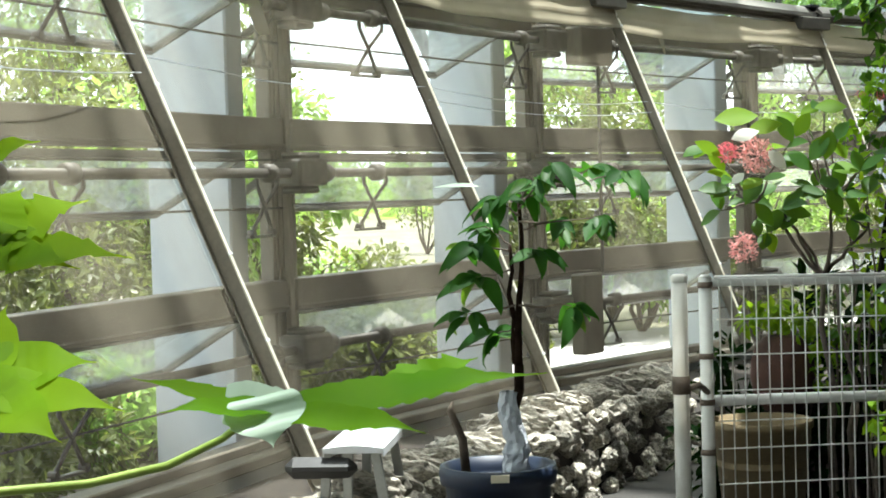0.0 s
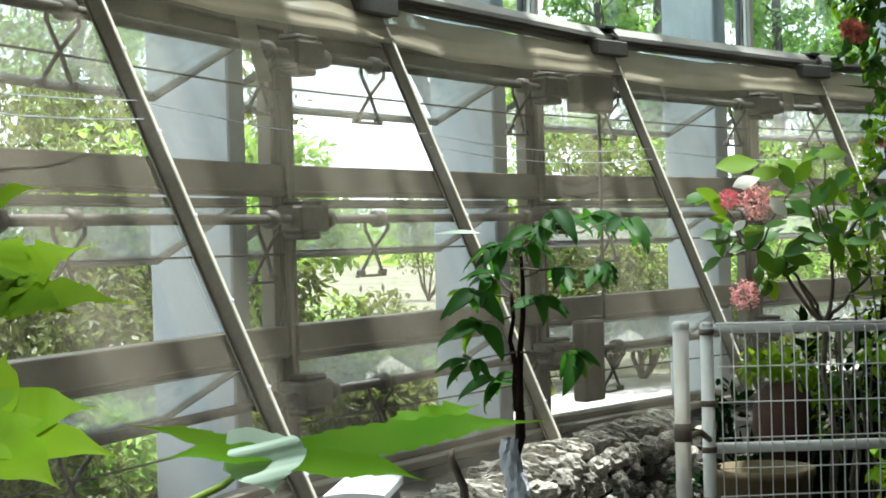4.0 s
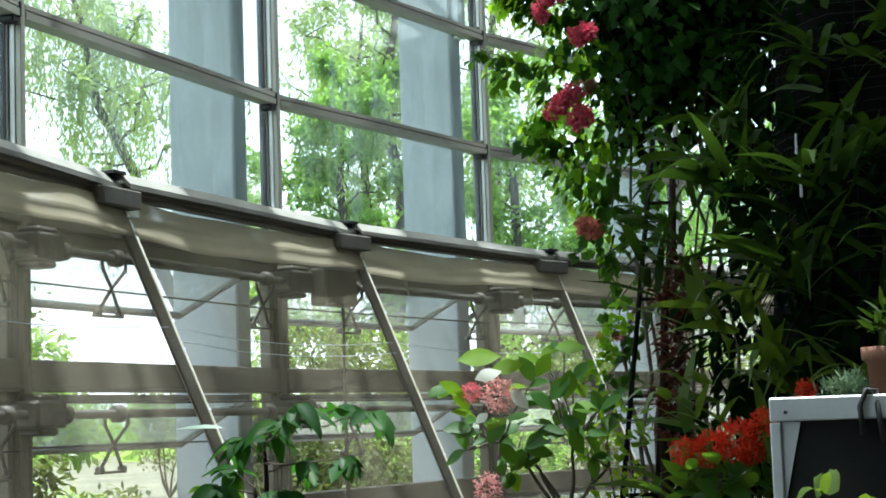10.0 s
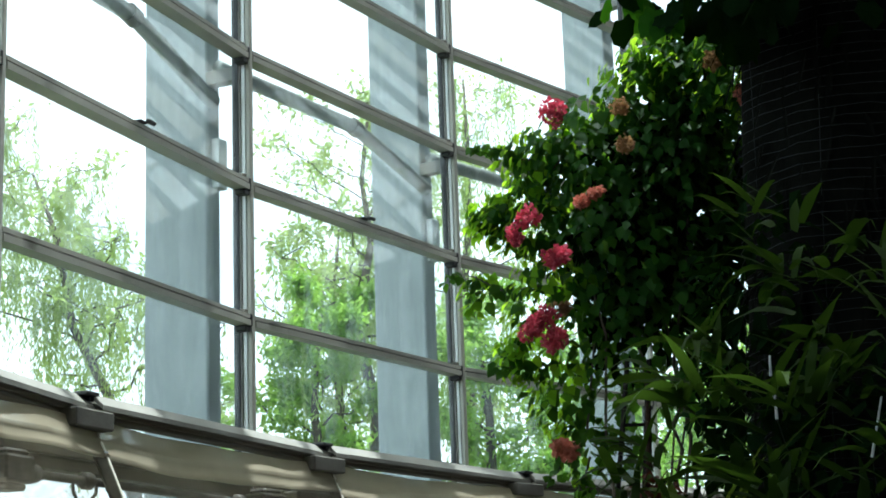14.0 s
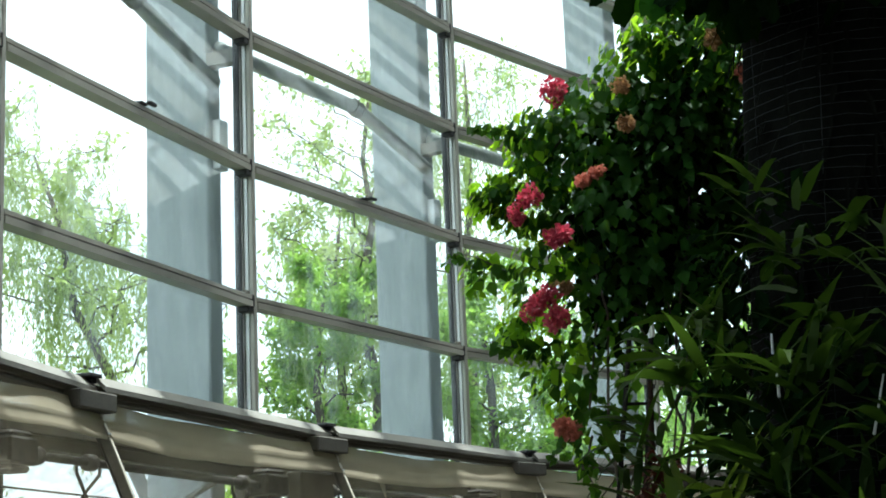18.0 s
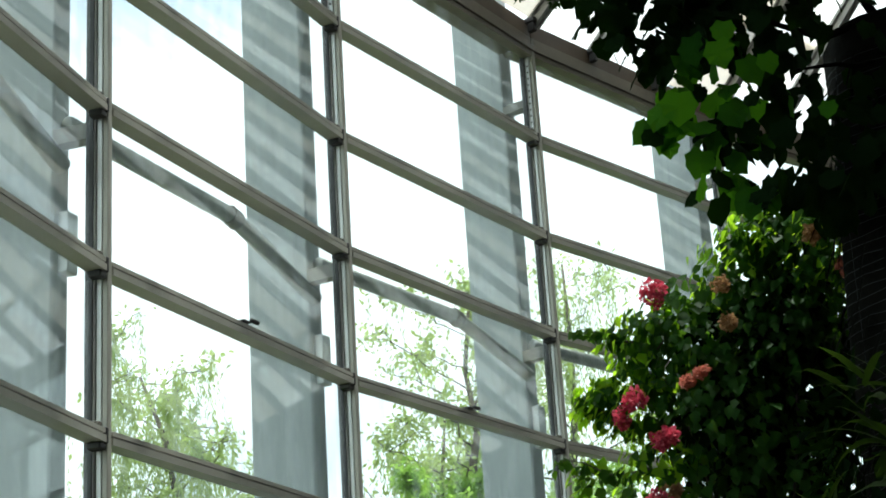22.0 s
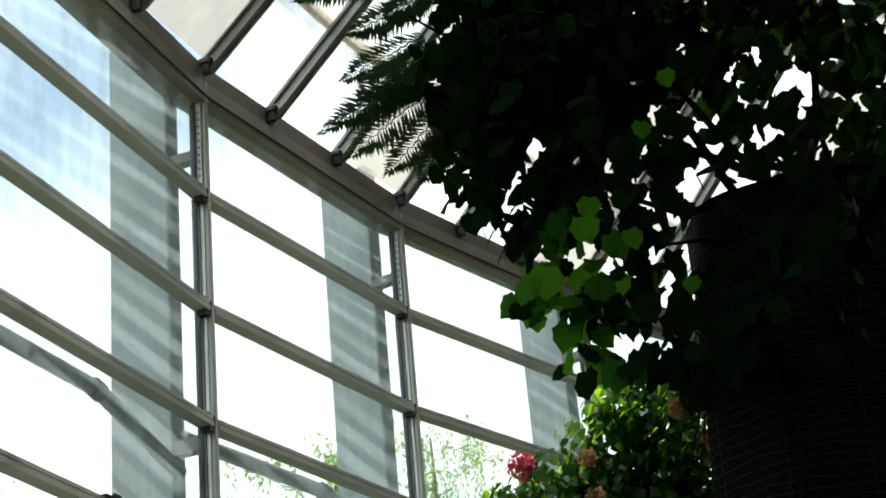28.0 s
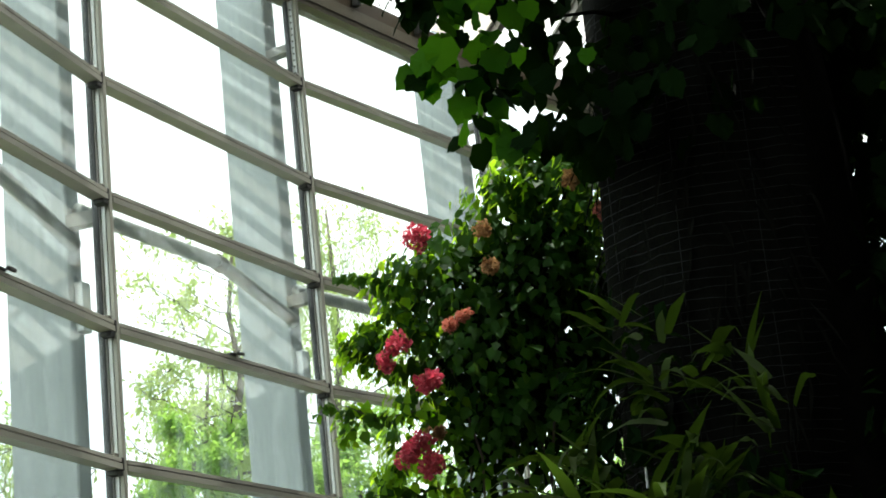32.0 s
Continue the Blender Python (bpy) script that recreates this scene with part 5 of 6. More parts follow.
for (x, y, z, q), mt in (((1.84, 7.72, 4.04, 0.065), F_PINK), ((1.71, 7.76, 3.54, 0.06), F_PINK), ((1.655, 7.78, 3.46, 0.05), F_PINK), ((1.83, 7.70, 3.33, 0.07), F_PINK), ((1.69, 7.78, 3.02, 0.065), F_PINK), ((1.78, 7.75, 3.06, 0.06), F_PINK), ((1.79, 7.72, 2.96, 0.065), F_PINK), ((1.83, 7.75, 2.44, 0.07), F_SALMON),
                         ((2.15, 7.58, 3.86, 0.055), F_TAN), ((2.13, 7.58, 4.03, 0.045), F_TAN), ((2.57, 7.46, 4.24, 0.065), F_TAN), ((2.69, 7.46, 4.04, 0.07), F_SALMON), ((1.93, 7.62, 3.58, 0.04), F_SALMON), ((2.0, 7.6, 3.62, 0.04), F_SALMON), ((1.86, 7.8, 3.12, 0.045), F_TAN)):
    fa = Acc()
    for _ in range(5):
        flower_head(fa, Vector((x, y - 0.1, z)) + rvec(vr) * q * 0.52, q * 0.64, vr, 56, 0.46, 1.15)
    part("flower_head", fa, mt, vine, "ruffled flower head")

# great trunk wrapped in wire
trunk = thing("wired_trunk", "thick dark fibrous trunk wrapped in wire netting", "tree trunk")
TX, TY, TR = 3.10, 7.15, 0.66


def trunk_r(z, a):
    return TR * (1.0 + 0.05 * math.sin(3 * a + z) + 0.03 * math.sin(7 * a - 2 * z)) * (1.04 - 0.045 * z)


ta = Acc()
nz, na = 30, 40
ta.add([(TX + 0.03 * z + trunk_r(z, a) * math.cos(a), TY + trunk_r(z, a) * math.sin(a), z) for z in [0.02 + 5.1 * i / nz for i in range(nz + 1)] for a in [2 * math.pi * k / na for k in range(na)]],
       [(i * na + k, i * na + (k + 1) % na, (i + 1) * na + (k + 1) % na, (i + 1) * na + k) for i in range(nz) for k in range(na)])
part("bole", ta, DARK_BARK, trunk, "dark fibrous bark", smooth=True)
wr = Acc()
tr2 = random.Random(4)
for i in range(62):
    z = 2.05 + i * 0.047
    sag = [tr2.uniform(-0.008, 0.008) for _ in range(15)]
    wr.tube([(TX + 0.03 * z + (trunk_r(z, a) + 0.02) * math.cos(a), TY + (trunk_r(z, a) + 0.02) * math.sin(a), z + sag[k % 15]) for k, a in enumerate([2.6 + 0.17 * j for j in range(15)])], 0.0017, 4, False)
for k in range(4):
    a = 2.75 + 0.6 * k
    wr.tube([(TX + 0.03 * z + (trunk_r(z, a) + 0.02) * math.cos(a), TY + (trunk_r(z, a) + 0.02) * math.sin(a), z) for z in (2.05, 2.7, 3.4, 4.1, 4.96)], 0.0016, 4, False)
part("wire_netting", wr, WIRE, trunk, "thin grey wire netting")
rag = Acc()
for _ in range(520):
    a, z = tr2.uniform(2.2, 5.0), tr2.uniform(0.8, 5.0)
    p = Vector((TX + 0.03 * z + (trunk_r(z, a) + 0.01) * math.cos(a), TY + (trunk_r(z, a) + 0.01) * math.sin(a), z))
    rag.leaf(p, Vector((math.cos(a) * 0.45, math.sin(a) * 0.45, -1)) + rvec(tr2) * 0.3, (math.cos(a), math.sin(a), 0.1), tr2.uniform(0.10, 0.34), tr2.uniform(0.010, 0.032), 0.1, 3)
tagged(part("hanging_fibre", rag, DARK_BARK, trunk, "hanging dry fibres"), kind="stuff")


def strap_clump(name, at, count, length, width, material, seed, label, category="plant", lean=(0, -0.3, 0), rise=0.9, group="strap-leaved plants", droop=0.42, loose=0.0):
    """Long arching leaves from one crown."""
    r = random.Random(seed)
    t = thing(name, label, category, group)
    for k in range(count):
        a = Acc()
        ang = 2 * math.pi * k / count + r.uniform(-0.4, 0.4) * (1 + 3 * loose)
        d = Vector((math.cos(ang), math.sin(ang), rise * r.uniform(0.4, 1.6))) + Vector(lean)
        d.normalize()
        ln = length * r.uniform(0.6, 1.2)
        p = Vector(at) + Vector((math.cos(ang), math.sin(ang), 0)) * 0.02 + rvec(r) * 0.10 * loose
        bend = droop * (1 + loose * r.uniform(-0.9, 1.0))
        side = d.cross(Vector((0, 0, 1))).normalized()
        roll = r.uniform(-0.6, 0.6)
        n = 8
        vs2, w0 = [], width * r.uniform(0.7, 1.2)
        for i in range(n + 1):
            f = i / n
            c = p + d * (ln * f) + Vector((0, 0, -bend * ln * f ** 2.3 * r.uniform(0.9, 1.1)))
            w = w0 * (0.55 - 0.25 * loose + (0.45 + 0.35 * loose) * math.sin(math.pi * min(1, f * 1.0 + 0.15))) * (1 - f ** 4) * 0.5 + 0.001
            sd = (side * math.cos(roll) + Vector((0, 0, math.sin(roll)))).normalized()
            vs2 += [c + sd * w, c - Vector((0, 0, 0.15 * w)), c - sd * w]
        a.add(vs2, [q for i in range(n) for q in ((3 * i, 3 * i + 1, 3 * i + 4, 3 * i + 3), (3 * i + 1, 3 * i + 2, 3 * i + 5, 3 * i + 4))])
        part("leaf", a, material, t, smooth=True)
    return t


STRAPS = [(1.86, 6.2, 2.3), (2.05, 6.15, 2.62), (2.3, 6, 2.85), (1.95, 6.1, 1.95), (2.25, 6, 2.1), (2.45, 5.95, 2.45), (1.8, 6, 1.62), (2.1, 5.9, 1.72), (2.5, 5.9, 1.9), (2, 5.95, 1.36), (2.62, 6.1, 2.95), (2.35, 5.85, 2.55), (1.74, 6.1, 2.12), (1.75, 5.9, 1.32), (2.15, 5.7, 2.35), (2.45, 5.6, 2.15), (2.3, 5.65, 1.75), (2.6, 5.7, 2.75), (2.05, 5.75, 2.1), (1.9, 5.9, 2.48), (2.2, 5.85, 3.05), (2.75, 5.8, 2.3)]
for k, (x, y, z) in enumerate(STRAPS):
    c, ln, w = 12 + k % 5, 0.30 + 0.035 * (k % 5), 0.026 + 0.004 * (k % 4)
    # Plants higher up or further right get the copy coloured as if shaded.
    strap_clump("strap_plant", (x, y, z), int(c * 1.1), ln * 0.92, w * 1.35, L_STRAP if z < 2.1 and x < 2.35 else L_STRAP_SHADED, 60 + k, "arching strap-leaved plant hanging on the dark trunk", lean=(-0.65, -0.3, 0.0), droop=0.45, loose=1.0)
mount = Acc()
mr2 = random.Random(8)
cloud_of_leaves(mount, [(2.5, 6.6, 1.2, 0.5), (2.32, 6.75, 1.9, 0.33), (2.4, 6.75, 2.5, 0.3), (2.75, 6.5, 2.2, 0.45), (2.2, 6.5, 0.8, 0.4), (2.9, 6.2, 1.5, 0.5), (2.5, 6.8, 3.1, 0.26), (2.2, 6.7, 1.4, 0.3), (3.9, 6.8, 2.6, 0.6), (3.9, 6.9, 1.4, 0.6), (4.0, 6.9, 3.4, 0.5)], 2000, 0.12, mr2, 1.2, 0.5, 0.5)
under = thing("undergrowth", "dark broad-leaved undergrowth at the foot of the trunk", "plant")
# Uses the near-black canopy leaf, so the trunk's foot is dark by colour.
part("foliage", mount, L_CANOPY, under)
stump = Acc()
branch(stump, (1.898, 7.2, 0.02), (2.101, 7.2, 2.6), 0.035, 0.012, mr2, 0.01, 10, 10)
post = thing("palm_stem", "slim brown fibrous palm stem covered with bromeliads", "plant")
part("stem", stump, BROM_BARK, post, smooth=True)
for k in range(10):
    x, y, z = 2.089 - 0.0092 * k + 0.025 * math.sin(2.4 * k), 7.12 - 0.02 * (k % 2), 2.225 - 0.0817 * k
    strap_clump("bromeliad", (x, y, z), 22, 0.14, 0.028, L_BROM, 90 + k, "spiky red-brown bromeliad on the palm stem", group="bromeliads", lean=(0, -0.2, 0), rise=1.5, droop=0.75, loose=0.35)

# white label stakes on the trunk
for p, q in (((2.240, 6.049, 2.609), (2.239, 6.049, 2.533)), ((2.246, 6.046, 2.507), (2.249, 6.046, 2.372)), ((2.664, 6.05, 2.451), (2.605, 6.05, 2.227))):
    tag = thing("plant_label", "narrow white plastic plant label stuck among the strap leaves", "label", "plant labels")
    part("stake", Acc().tube([p, q], [0.004, 0.006], 4), SIGN_WHITE, tag)
    part("holder", Acc().tube([q, (q[0] + 0.25, q[1] + 0.55, q[2] - 0.1)], 0.003, 4), WIRE, tag, "thin wire to the trunk")

# scarlet flowers
ixora = thing("scarlet_flowers", "plant with scarlet flower heads above green leaves", "flowering plant")
ir = random.Random(12)
ia = Acc()
branch(ia, (1.85, 5.8, 0.02), (1.8, 5.75, 1.45), 0.015, 0.008, ir, 0.03)
part("stem", ia, BARK, ixora)
il = Acc()
cloud_of_leaves(il, [(1.75, 5.76, 1.34, 0.14), (1.9, 5.74, 1.36, 0.14), (1.62, 5.8, 1.28, 0.1), (1.85, 5.75, 1.15, 0.18)], 1600, 0.12, ir, 0.8, 0.2, 0.45, 0.3, 4)
part("foliage", il, L_SHRUB, ixora, smooth=True)
for x, y, z, q in ((1.75, 5.70, 1.475, 0.065), (1.84, 5.67, 1.50, 0.08), (1.67, 5.73, 1.465, 0.055), (1.93, 5.66, 1.56, 0.05), (2.06, 5.60, 1.66, 0.04), (1.88, 5.66, 1.46, 0.05)):
    fa = Acc()
    flower_head(fa, (x, y, z), q * 1.1, ir, 420, 0.22, 0.6)
    part("flower_head", fa, F_RED, ixora, "scarlet flower head")

# information stand and terracotta pot
stand = thing("sign_stand", "white sheet-metal stand with a black panel", "stand")
u = Vector((0.925, -0.375, 0)).normalized()
o = Vector((-u.y, u.x, 0))
sm = Matrix(((u.x, o.x, 0, 1.628), (u.y, o.y, 0, 4.728), (0, 0, 1, 0), (0, 0, 0, 1)))
part("top_board", Acc().box((0, 0, 1.565), (0.70, 0.05, 1.632), sm), SIGN_WHITE, stand, "white top board", 0.004)
for x in (0.0, 0.67):
    part("side_post", Acc().box((x, 0.0, 0.02), (x + 0.03, 0.05, 1.562), sm), SIGN_WHITE, stand, "", 0.003)
part("corner_plate", Acc().add([sm @ Vector(p) for p in ((0.032, 0.012, 1.563), (0.085, 0.012, 1.563), (0.032, 0.012, 1.33), (0.032, 0.018, 1.563), (0.085, 0.018, 1.563), (0.032, 0.018, 1.33))], [(0, 2, 1), (3, 4, 5), (0, 1, 4, 3), (1, 2, 5, 4), (2, 0, 3, 5)]), SIGN_WHITE, stand, "white corner plate")
part("panel", Acc().box((0.03, 0.022, 0.6), (0.67, 0.04, 1.565), sm), SIGN_BLACK, stand, "black panel")
for x in (0.045, 0.25, 0.45):
    part("rivet", Acc().tube([sm @ Vector((x, -0.003, 1.59)), sm @ Vector((x, 0.001, 1.59))], 0.006, 8), STEEL, stand)
part("hook", Acc().tube([sm @ Vector(p) for p in ((0.255, -0.012, 1.52), (0.25, -0.014, 1.60), (0.27, -0.01, 1.645), (0.295, 0.02, 1.645), (0.30, -0.008, 1.58), (0.31, -0.012, 1.5))], 0.008, 7), BLACK, stand, "black hook over the board", smooth=True)
tpot = thing("terracotta_pot", "terracotta pot with drooping grey-green leaves", "potted plant")
part("pot", Acc().lathe([(0.0, 1.50), (0.085, 1.50), (0.105, 1.74), (0.12, 1.745), (0.122, 1.785), (0.10, 1.785), (0.095, 1.74), (0.0, 1.73)], (2.23, 5.2, 0), 24), TERRA_RED, tpot, smooth=True)
part("pedestal", Acc().lathe([(0.0, 0.02), (0.16, 0.02), (0.14, 1.42), (0.17, 1.44), (0.17, 1.50), (0.0, 1.50)], (2.23, 5.2, 0), 20), DARK_BARK, tpot, "dark stump under the pot", smooth=True)
tl = Acc()
cloud_of_leaves(tl, [(2.23, 5.2, 1.86, 0.12)], 4500, 0.10, random.Random(15), 0.7, 0.1, 0.2, 0.3, 3)
part("foliage", tl, L_STRAP_SHADED, tpot)
air = Acc()
ar = random.Random(16)
for _ in range(500):
    p = Vector((2.10 + ar.gauss(0, 0.04), 5.3 + ar.gauss(0, 0.03), 1.655 + ar.gauss(0, 0.015)))
    air.leaf(p, rvec(ar) + Vector((0, 0, 0.5)), rvec(ar), 0.05, 0.006, 0.2, 2)
moss = thing("air_plant", "tuft of fine grey-green air plant", "plant")
tagged(part("tuft", air, L_MOSS, moss), kind="stuff")
part("base", Acc().tube([(2.10, 5.3, 0.02), (2.10, 5.3, 1.64)], 0.05, 8), DARK_BARK, moss, "dark stump under the tuft")

arch = strap_clump("arching_plant", (1.66, 4.40, 1.32), 9, 0.19, 0.034, L_STRAP, 77, "loose arching long-leaved plant growing before the stand", group="", lean=(0.0, -0.1, 0.1), rise=1.3, droop=0.8, loose=0.6)
arch_stem = Acc()
branch(arch_stem, (1.67, 4.42, 0.02), (1.66, 4.40, 1.34), 0.02, 0.012, ar, 0.02, 6, 7)
part("stem", arch_stem, BARK, arch, smooth=True)

# dark canopy overhead
canopy = thing("canopy_tree", "tree with big lobed leaves, dark against the glass roof", "tree")
CLUMPS_FRONT = [(1.5, 7.05, 5.86, 0.16), (1.66, 7.03, 6.25, 0.24), (1.78, 6.98, 5.89, 0.36), (2.23, 6.85, 6.31, 0.47), (2.85, 6.61, 6.16, 0.52), (1.97, 6.93, 5.19, 0.3), (2.35, 6.81, 5.25, 0.35), (2.27, 6.83, 4.63, 0.36), (1.86, 6.97, 4.66, 0.12), (2.64, 6.7, 4.79, 0.35), (2.96, 6.57, 5.29, 0.28), (2, 6.92, 4.36, 0.18), (2.45, 6.77, 4.3, 0.27), (2.8, 6.63, 4.33, 0.33), (2.16, 6.87, 5.77, 0.28), (2.1, 6.7, 4.18, 0.1), (2.25, 6.64, 4.19, 0.13), (2.43, 6.56, 4.16, 0.16)]
CLUMPS_BACK = [(3.3, 6.5, 5.9, 0.55), (3.3, 6.3, 4.9, 0.5), (2.6, 6.9, 6.9, 0.6), (3.3, 6.6, 6.7, 0.6), (1.9, 7.1, 6.8, 0.4), (3.7, 6.6, 5.3, 0.5), (3.6, 7.4, 6.3, 0.7), (2.9, 7.3, 6.2, 0.5), (4.1, 7, 5.6, 0.6), (4.2, 6.9, 4.6, 0.6), (4.1, 6.9, 6.5, 0.6), (4, 6.9, 3.6, 0.5), (4.3, 7.6, 4.2, 0.5), (4.3, 7.6, 5.0, 0.5), (4.5, 7.6, 3.4, 0.6), (4.5, 7.7, 4.6, 0.6), (4.35, 7.5, 4.6, 0.5), (4.5, 7.8, 2.7, 0.6)]
CLUMPS_EDGE = [(1.7, 6.98, 6.26, 0.2), (1.62, 6.99, 5.94, 0.18), (1.56, 7.01, 5.63, 0.15), (1.63, 6.98, 5.34, 0.2), (1.79, 6.92, 5.61, 0.24), (1.61, 6.97, 5.1, 0.16), (1.88, 6.9, 5.21, 0.22), (1.91, 6.89, 4.88, 0.2), (1.95, 6.88, 5.87, 0.26), (1.79, 6.92, 6.09, 0.25), (2.08, 6.84, 5.41, 0.22), (1.81, 6.92, 4.67, 0.12), (2.1, 6.83, 4.63, 0.25), (1.7, 6.95, 6.47, 0.25), (2.2, 6.8, 5.01, 0.25), (4.02, 7.15, 4.87, 0.4), (4.09, 7.11, 4.6, 0.4), (3.88, 7.22, 4.3, 0.4), (3.97, 7.17, 3.79, 0.4), (3.75, 7.26, 4.74, 0.4), (3.7, 7.3, 4.13, 0.35), (3.95, 7.2, 5.3, 0.45), (1.8, 6.93, 4.95, 0.14), (2.05, 6.88, 5.05, 0.18)]
CLUMPS_TOP = [(3.01, 6.98, 6.39, 0.3), (2.84, 7.05, 6.0, 0.25), (3.25, 6.87, 6.46, 0.35), (2.79, 7.07, 6.56, 0.3), (2.69, 7.11, 5.33, 0.2)]
CAN = CLUMPS_FRONT + CLUMPS_BACK + CLUMPS_EDGE + CLUMPS_TOP
cr = random.Random(31)
ca, low = Acc(), Acc()


def vine_leaf(acc, p, d, n, size, r):
    """A flat five-pointed leaf."""
    d = d.normalized()
    n = (n - d * n.dot(d)).normalized()
    s = d.cross(n)
    prof = [(0.0, 0.0), (-0.10, 0.30), (0.14, 0.42), (0.28, 0.56), (0.46, 0.46), (0.66, 0.42), (0.80, 0.22), (1.0, 0.0)]
    vs2 = [p + d * (0.4 * size) - n * 0.03 * size]
    for x, w in prof:
        vs2.append(p + d * (x * size) + s * (w * size) - n * (0.16 * size * (x * x + w * w) * r.uniform(0.5, 1.3)))
    for x, w in prof[-2:0:-1]:
        vs2.append(p + d * (x * size) - s * (w * size) - n * (0.16 * size * (x * x + w * w) * r.uniform(0.5, 1.3)))
    k = len(vs2) - 1
    acc.add(vs2, [(0, 1 + i, 1 + (i + 1) % k) for i in range(k)])


for x, y, z, rad in CAN:
    # Low clumps on the left get the lit copy, the rest the shade-dark one.
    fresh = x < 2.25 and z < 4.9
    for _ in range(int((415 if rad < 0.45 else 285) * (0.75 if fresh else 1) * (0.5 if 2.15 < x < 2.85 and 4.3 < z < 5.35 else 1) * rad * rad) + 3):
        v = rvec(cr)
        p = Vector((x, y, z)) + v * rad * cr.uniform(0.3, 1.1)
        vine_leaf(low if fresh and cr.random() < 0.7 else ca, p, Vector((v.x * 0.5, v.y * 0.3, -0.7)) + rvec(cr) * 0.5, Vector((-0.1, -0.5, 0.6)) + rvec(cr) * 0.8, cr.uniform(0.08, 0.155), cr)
for x, y, z in ((1.95, 7.15, 6.35), (2.25, 7.1, 6.15), (2.2, 7.2, 6.65), (1.75, 7.2, 6.7), (2.5, 7.1, 6.5), (2.0, 7.15, 5.95), (1.787, 7.2, 5.712), (2.068, 7.2, 5.94), (2.276, 7.2, 5.748), (2.544, 7.2, 6.011), (2.241, 7.2, 6.173)):
    for _ in range(70):
        p = Vector((x, y, z)) + rvec(cr) * 0.3 * cr.random() ** 0.5
        vine_leaf(ca, p, Vector((0, 0, -0.7)) + rvec(cr) * 0.6, Vector((0, -0.7, 0.3)) + rvec(cr) * 0.5, cr.uniform(0.11, 0.17), cr)
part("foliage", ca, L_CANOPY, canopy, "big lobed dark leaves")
part("lower_foliage", low, L_CANOPY_LIT, canopy, "green lobed leaves that pass some light, coloured as if lit")
# Single leaves given the bright colour of backlit ones.
young = Acc()
for p, d, size in (((1.72, 6.30, 4.47), (-0.1, 0, -1), 0.19), ((1.66, 6.34, 4.43), (-0.5, 0.1, -0.9), 0.15), ((1.90, 6.30, 4.70), (0.2, 0, -1), 0.16), ((1.95, 6.32, 4.80), (-0.2, 0, -1), 0.13), ((2.36, 6.30, 5.42), (0.2, 0, -1), 0.11), ((2.22, 6.30, 5.16), (0, 0, -1), 0.11), ((2.10, 6.30, 4.64), (0.3, 0, -1), 0.12), ((2.34, 6.30, 4.42), (-0.2, 0, -1), 0.10)):
    vine_leaf(young, Vector(p), Vector(d), Vector((-0.3, -0.75, 0.45)) + rvec(cr) * 0.4, size * 0.78, cr)
part("young_foliage", young, L_CANOPY_BACKLIT, canopy, "bright green leaves that pass light, coloured as if backlit")
cb = Acc()
for q in ((2.2, 6.85, 6.2), (1.6, 7.0, 5.9), (2.4, 6.8, 4.8), (2.9, 6.6, 5.2), (2.0, 6.9, 5.2), (3.2, 6.6, 6.6), (1.4, 7.1, 6.2)):
    branch(cb, (3.3, 7.0, 5.0), q, 0.03, 0.006, cr, 0.06, 6, 6)
part("branch", cb, DARK_BARK, canopy)
fr2 = random.Random(13)
fronds = [((1.45, 7.28, 6.75), (1.05, 7.32, 6.66)), ((1.45, 7.28, 6.62), (0.85, 7.35, 6.43)), ((1.5, 7.28, 6.4), (1.10, 7.32, 6.22)), ((1.5, 7.28, 6.2), (1.06, 7.32, 5.95)), ((1.5, 7.27, 6.0), (0.93, 7.34, 5.66)), ((1.55, 7.26, 5.9), (1.05, 7.3, 5.50)), ((1.6, 7.25, 5.8), (1.24, 7.29, 5.40)), ((1.5, 7.28, 6.9), (1.2, 7.3, 6.98)), ((1.6, 7.25, 6.5), (1.3, 7.29, 6.3)), ((1.65, 7.2, 5.7), (1.4, 7.26, 5.35)), ((1.5, 7.27, 5.95), (1.0, 7.36, 5.72)), ((1.5, 7.27, 6.1), (1.12, 7.25, 5.8))]
pin = thing("feathery_branch", "feathery pinnate fronds hanging before the roof glass", "foliage")
for p, q in fronds:
    fern, rib = Acc(), Acc()
    pts = branch(rib, p, q, 0.006, 0.002, fr2, 0.012, 34, 4)
    d = (Vector(q) - Vector(p)).normalized()
    side = d.cross(Vector((0, -1, 0.15))).normalized()
    for i, c in enumerate(pts):
        ln = 0.15 * math.sin(math.pi * min(1, (i + 6) / 39)) * fr2.uniform(0.8, 1.15)
        for sg in (-1, 1):
            fern.leaf(c, side * sg + d * 0.45, (0, -1, 0.3), ln, 0.017, 0.15, 2, 0.05)
            fern.leaf(c + d * 0.012, side * sg + d * 0.55 + Vector((0, 0.3, 0)), (0, -1, 0.3), ln * 0.85, 0.016, 0.15, 2, 0.05)
    fr_ob = part("frond", rib, L_FERN, pin)
    tagged(part("leaf_fringe", fern, L_FERN, fr_ob), kind="stuff")

# ---- gate of white wire mesh ----
fence = thing("mesh_gate", "white wire-mesh gate panel with round posts", "fence")
gu = (Vector((1.701, 6.687, 0)) - Vector((1.007, 6.523, 0))).normalized()
go = Vector((-gu.y, gu.x, 0))
gm = Matrix(((gu.x, go.x, 0, 0.976), (gu.y, go.y, 0, 6.527), (0, 0, 1, 0), (0, 0, 0, 1)))


def gtube(pts, rad, name, mat=WHITE, label="", sides=8):
    return part(name, Acc().tube([gm @ Vector(p) for p in pts], rad, sides), mat, fence, label, smooth=True)


gtube([(0, 0, 0.02), (0, 0, 1.232)], 0.025, "post", sides=14)
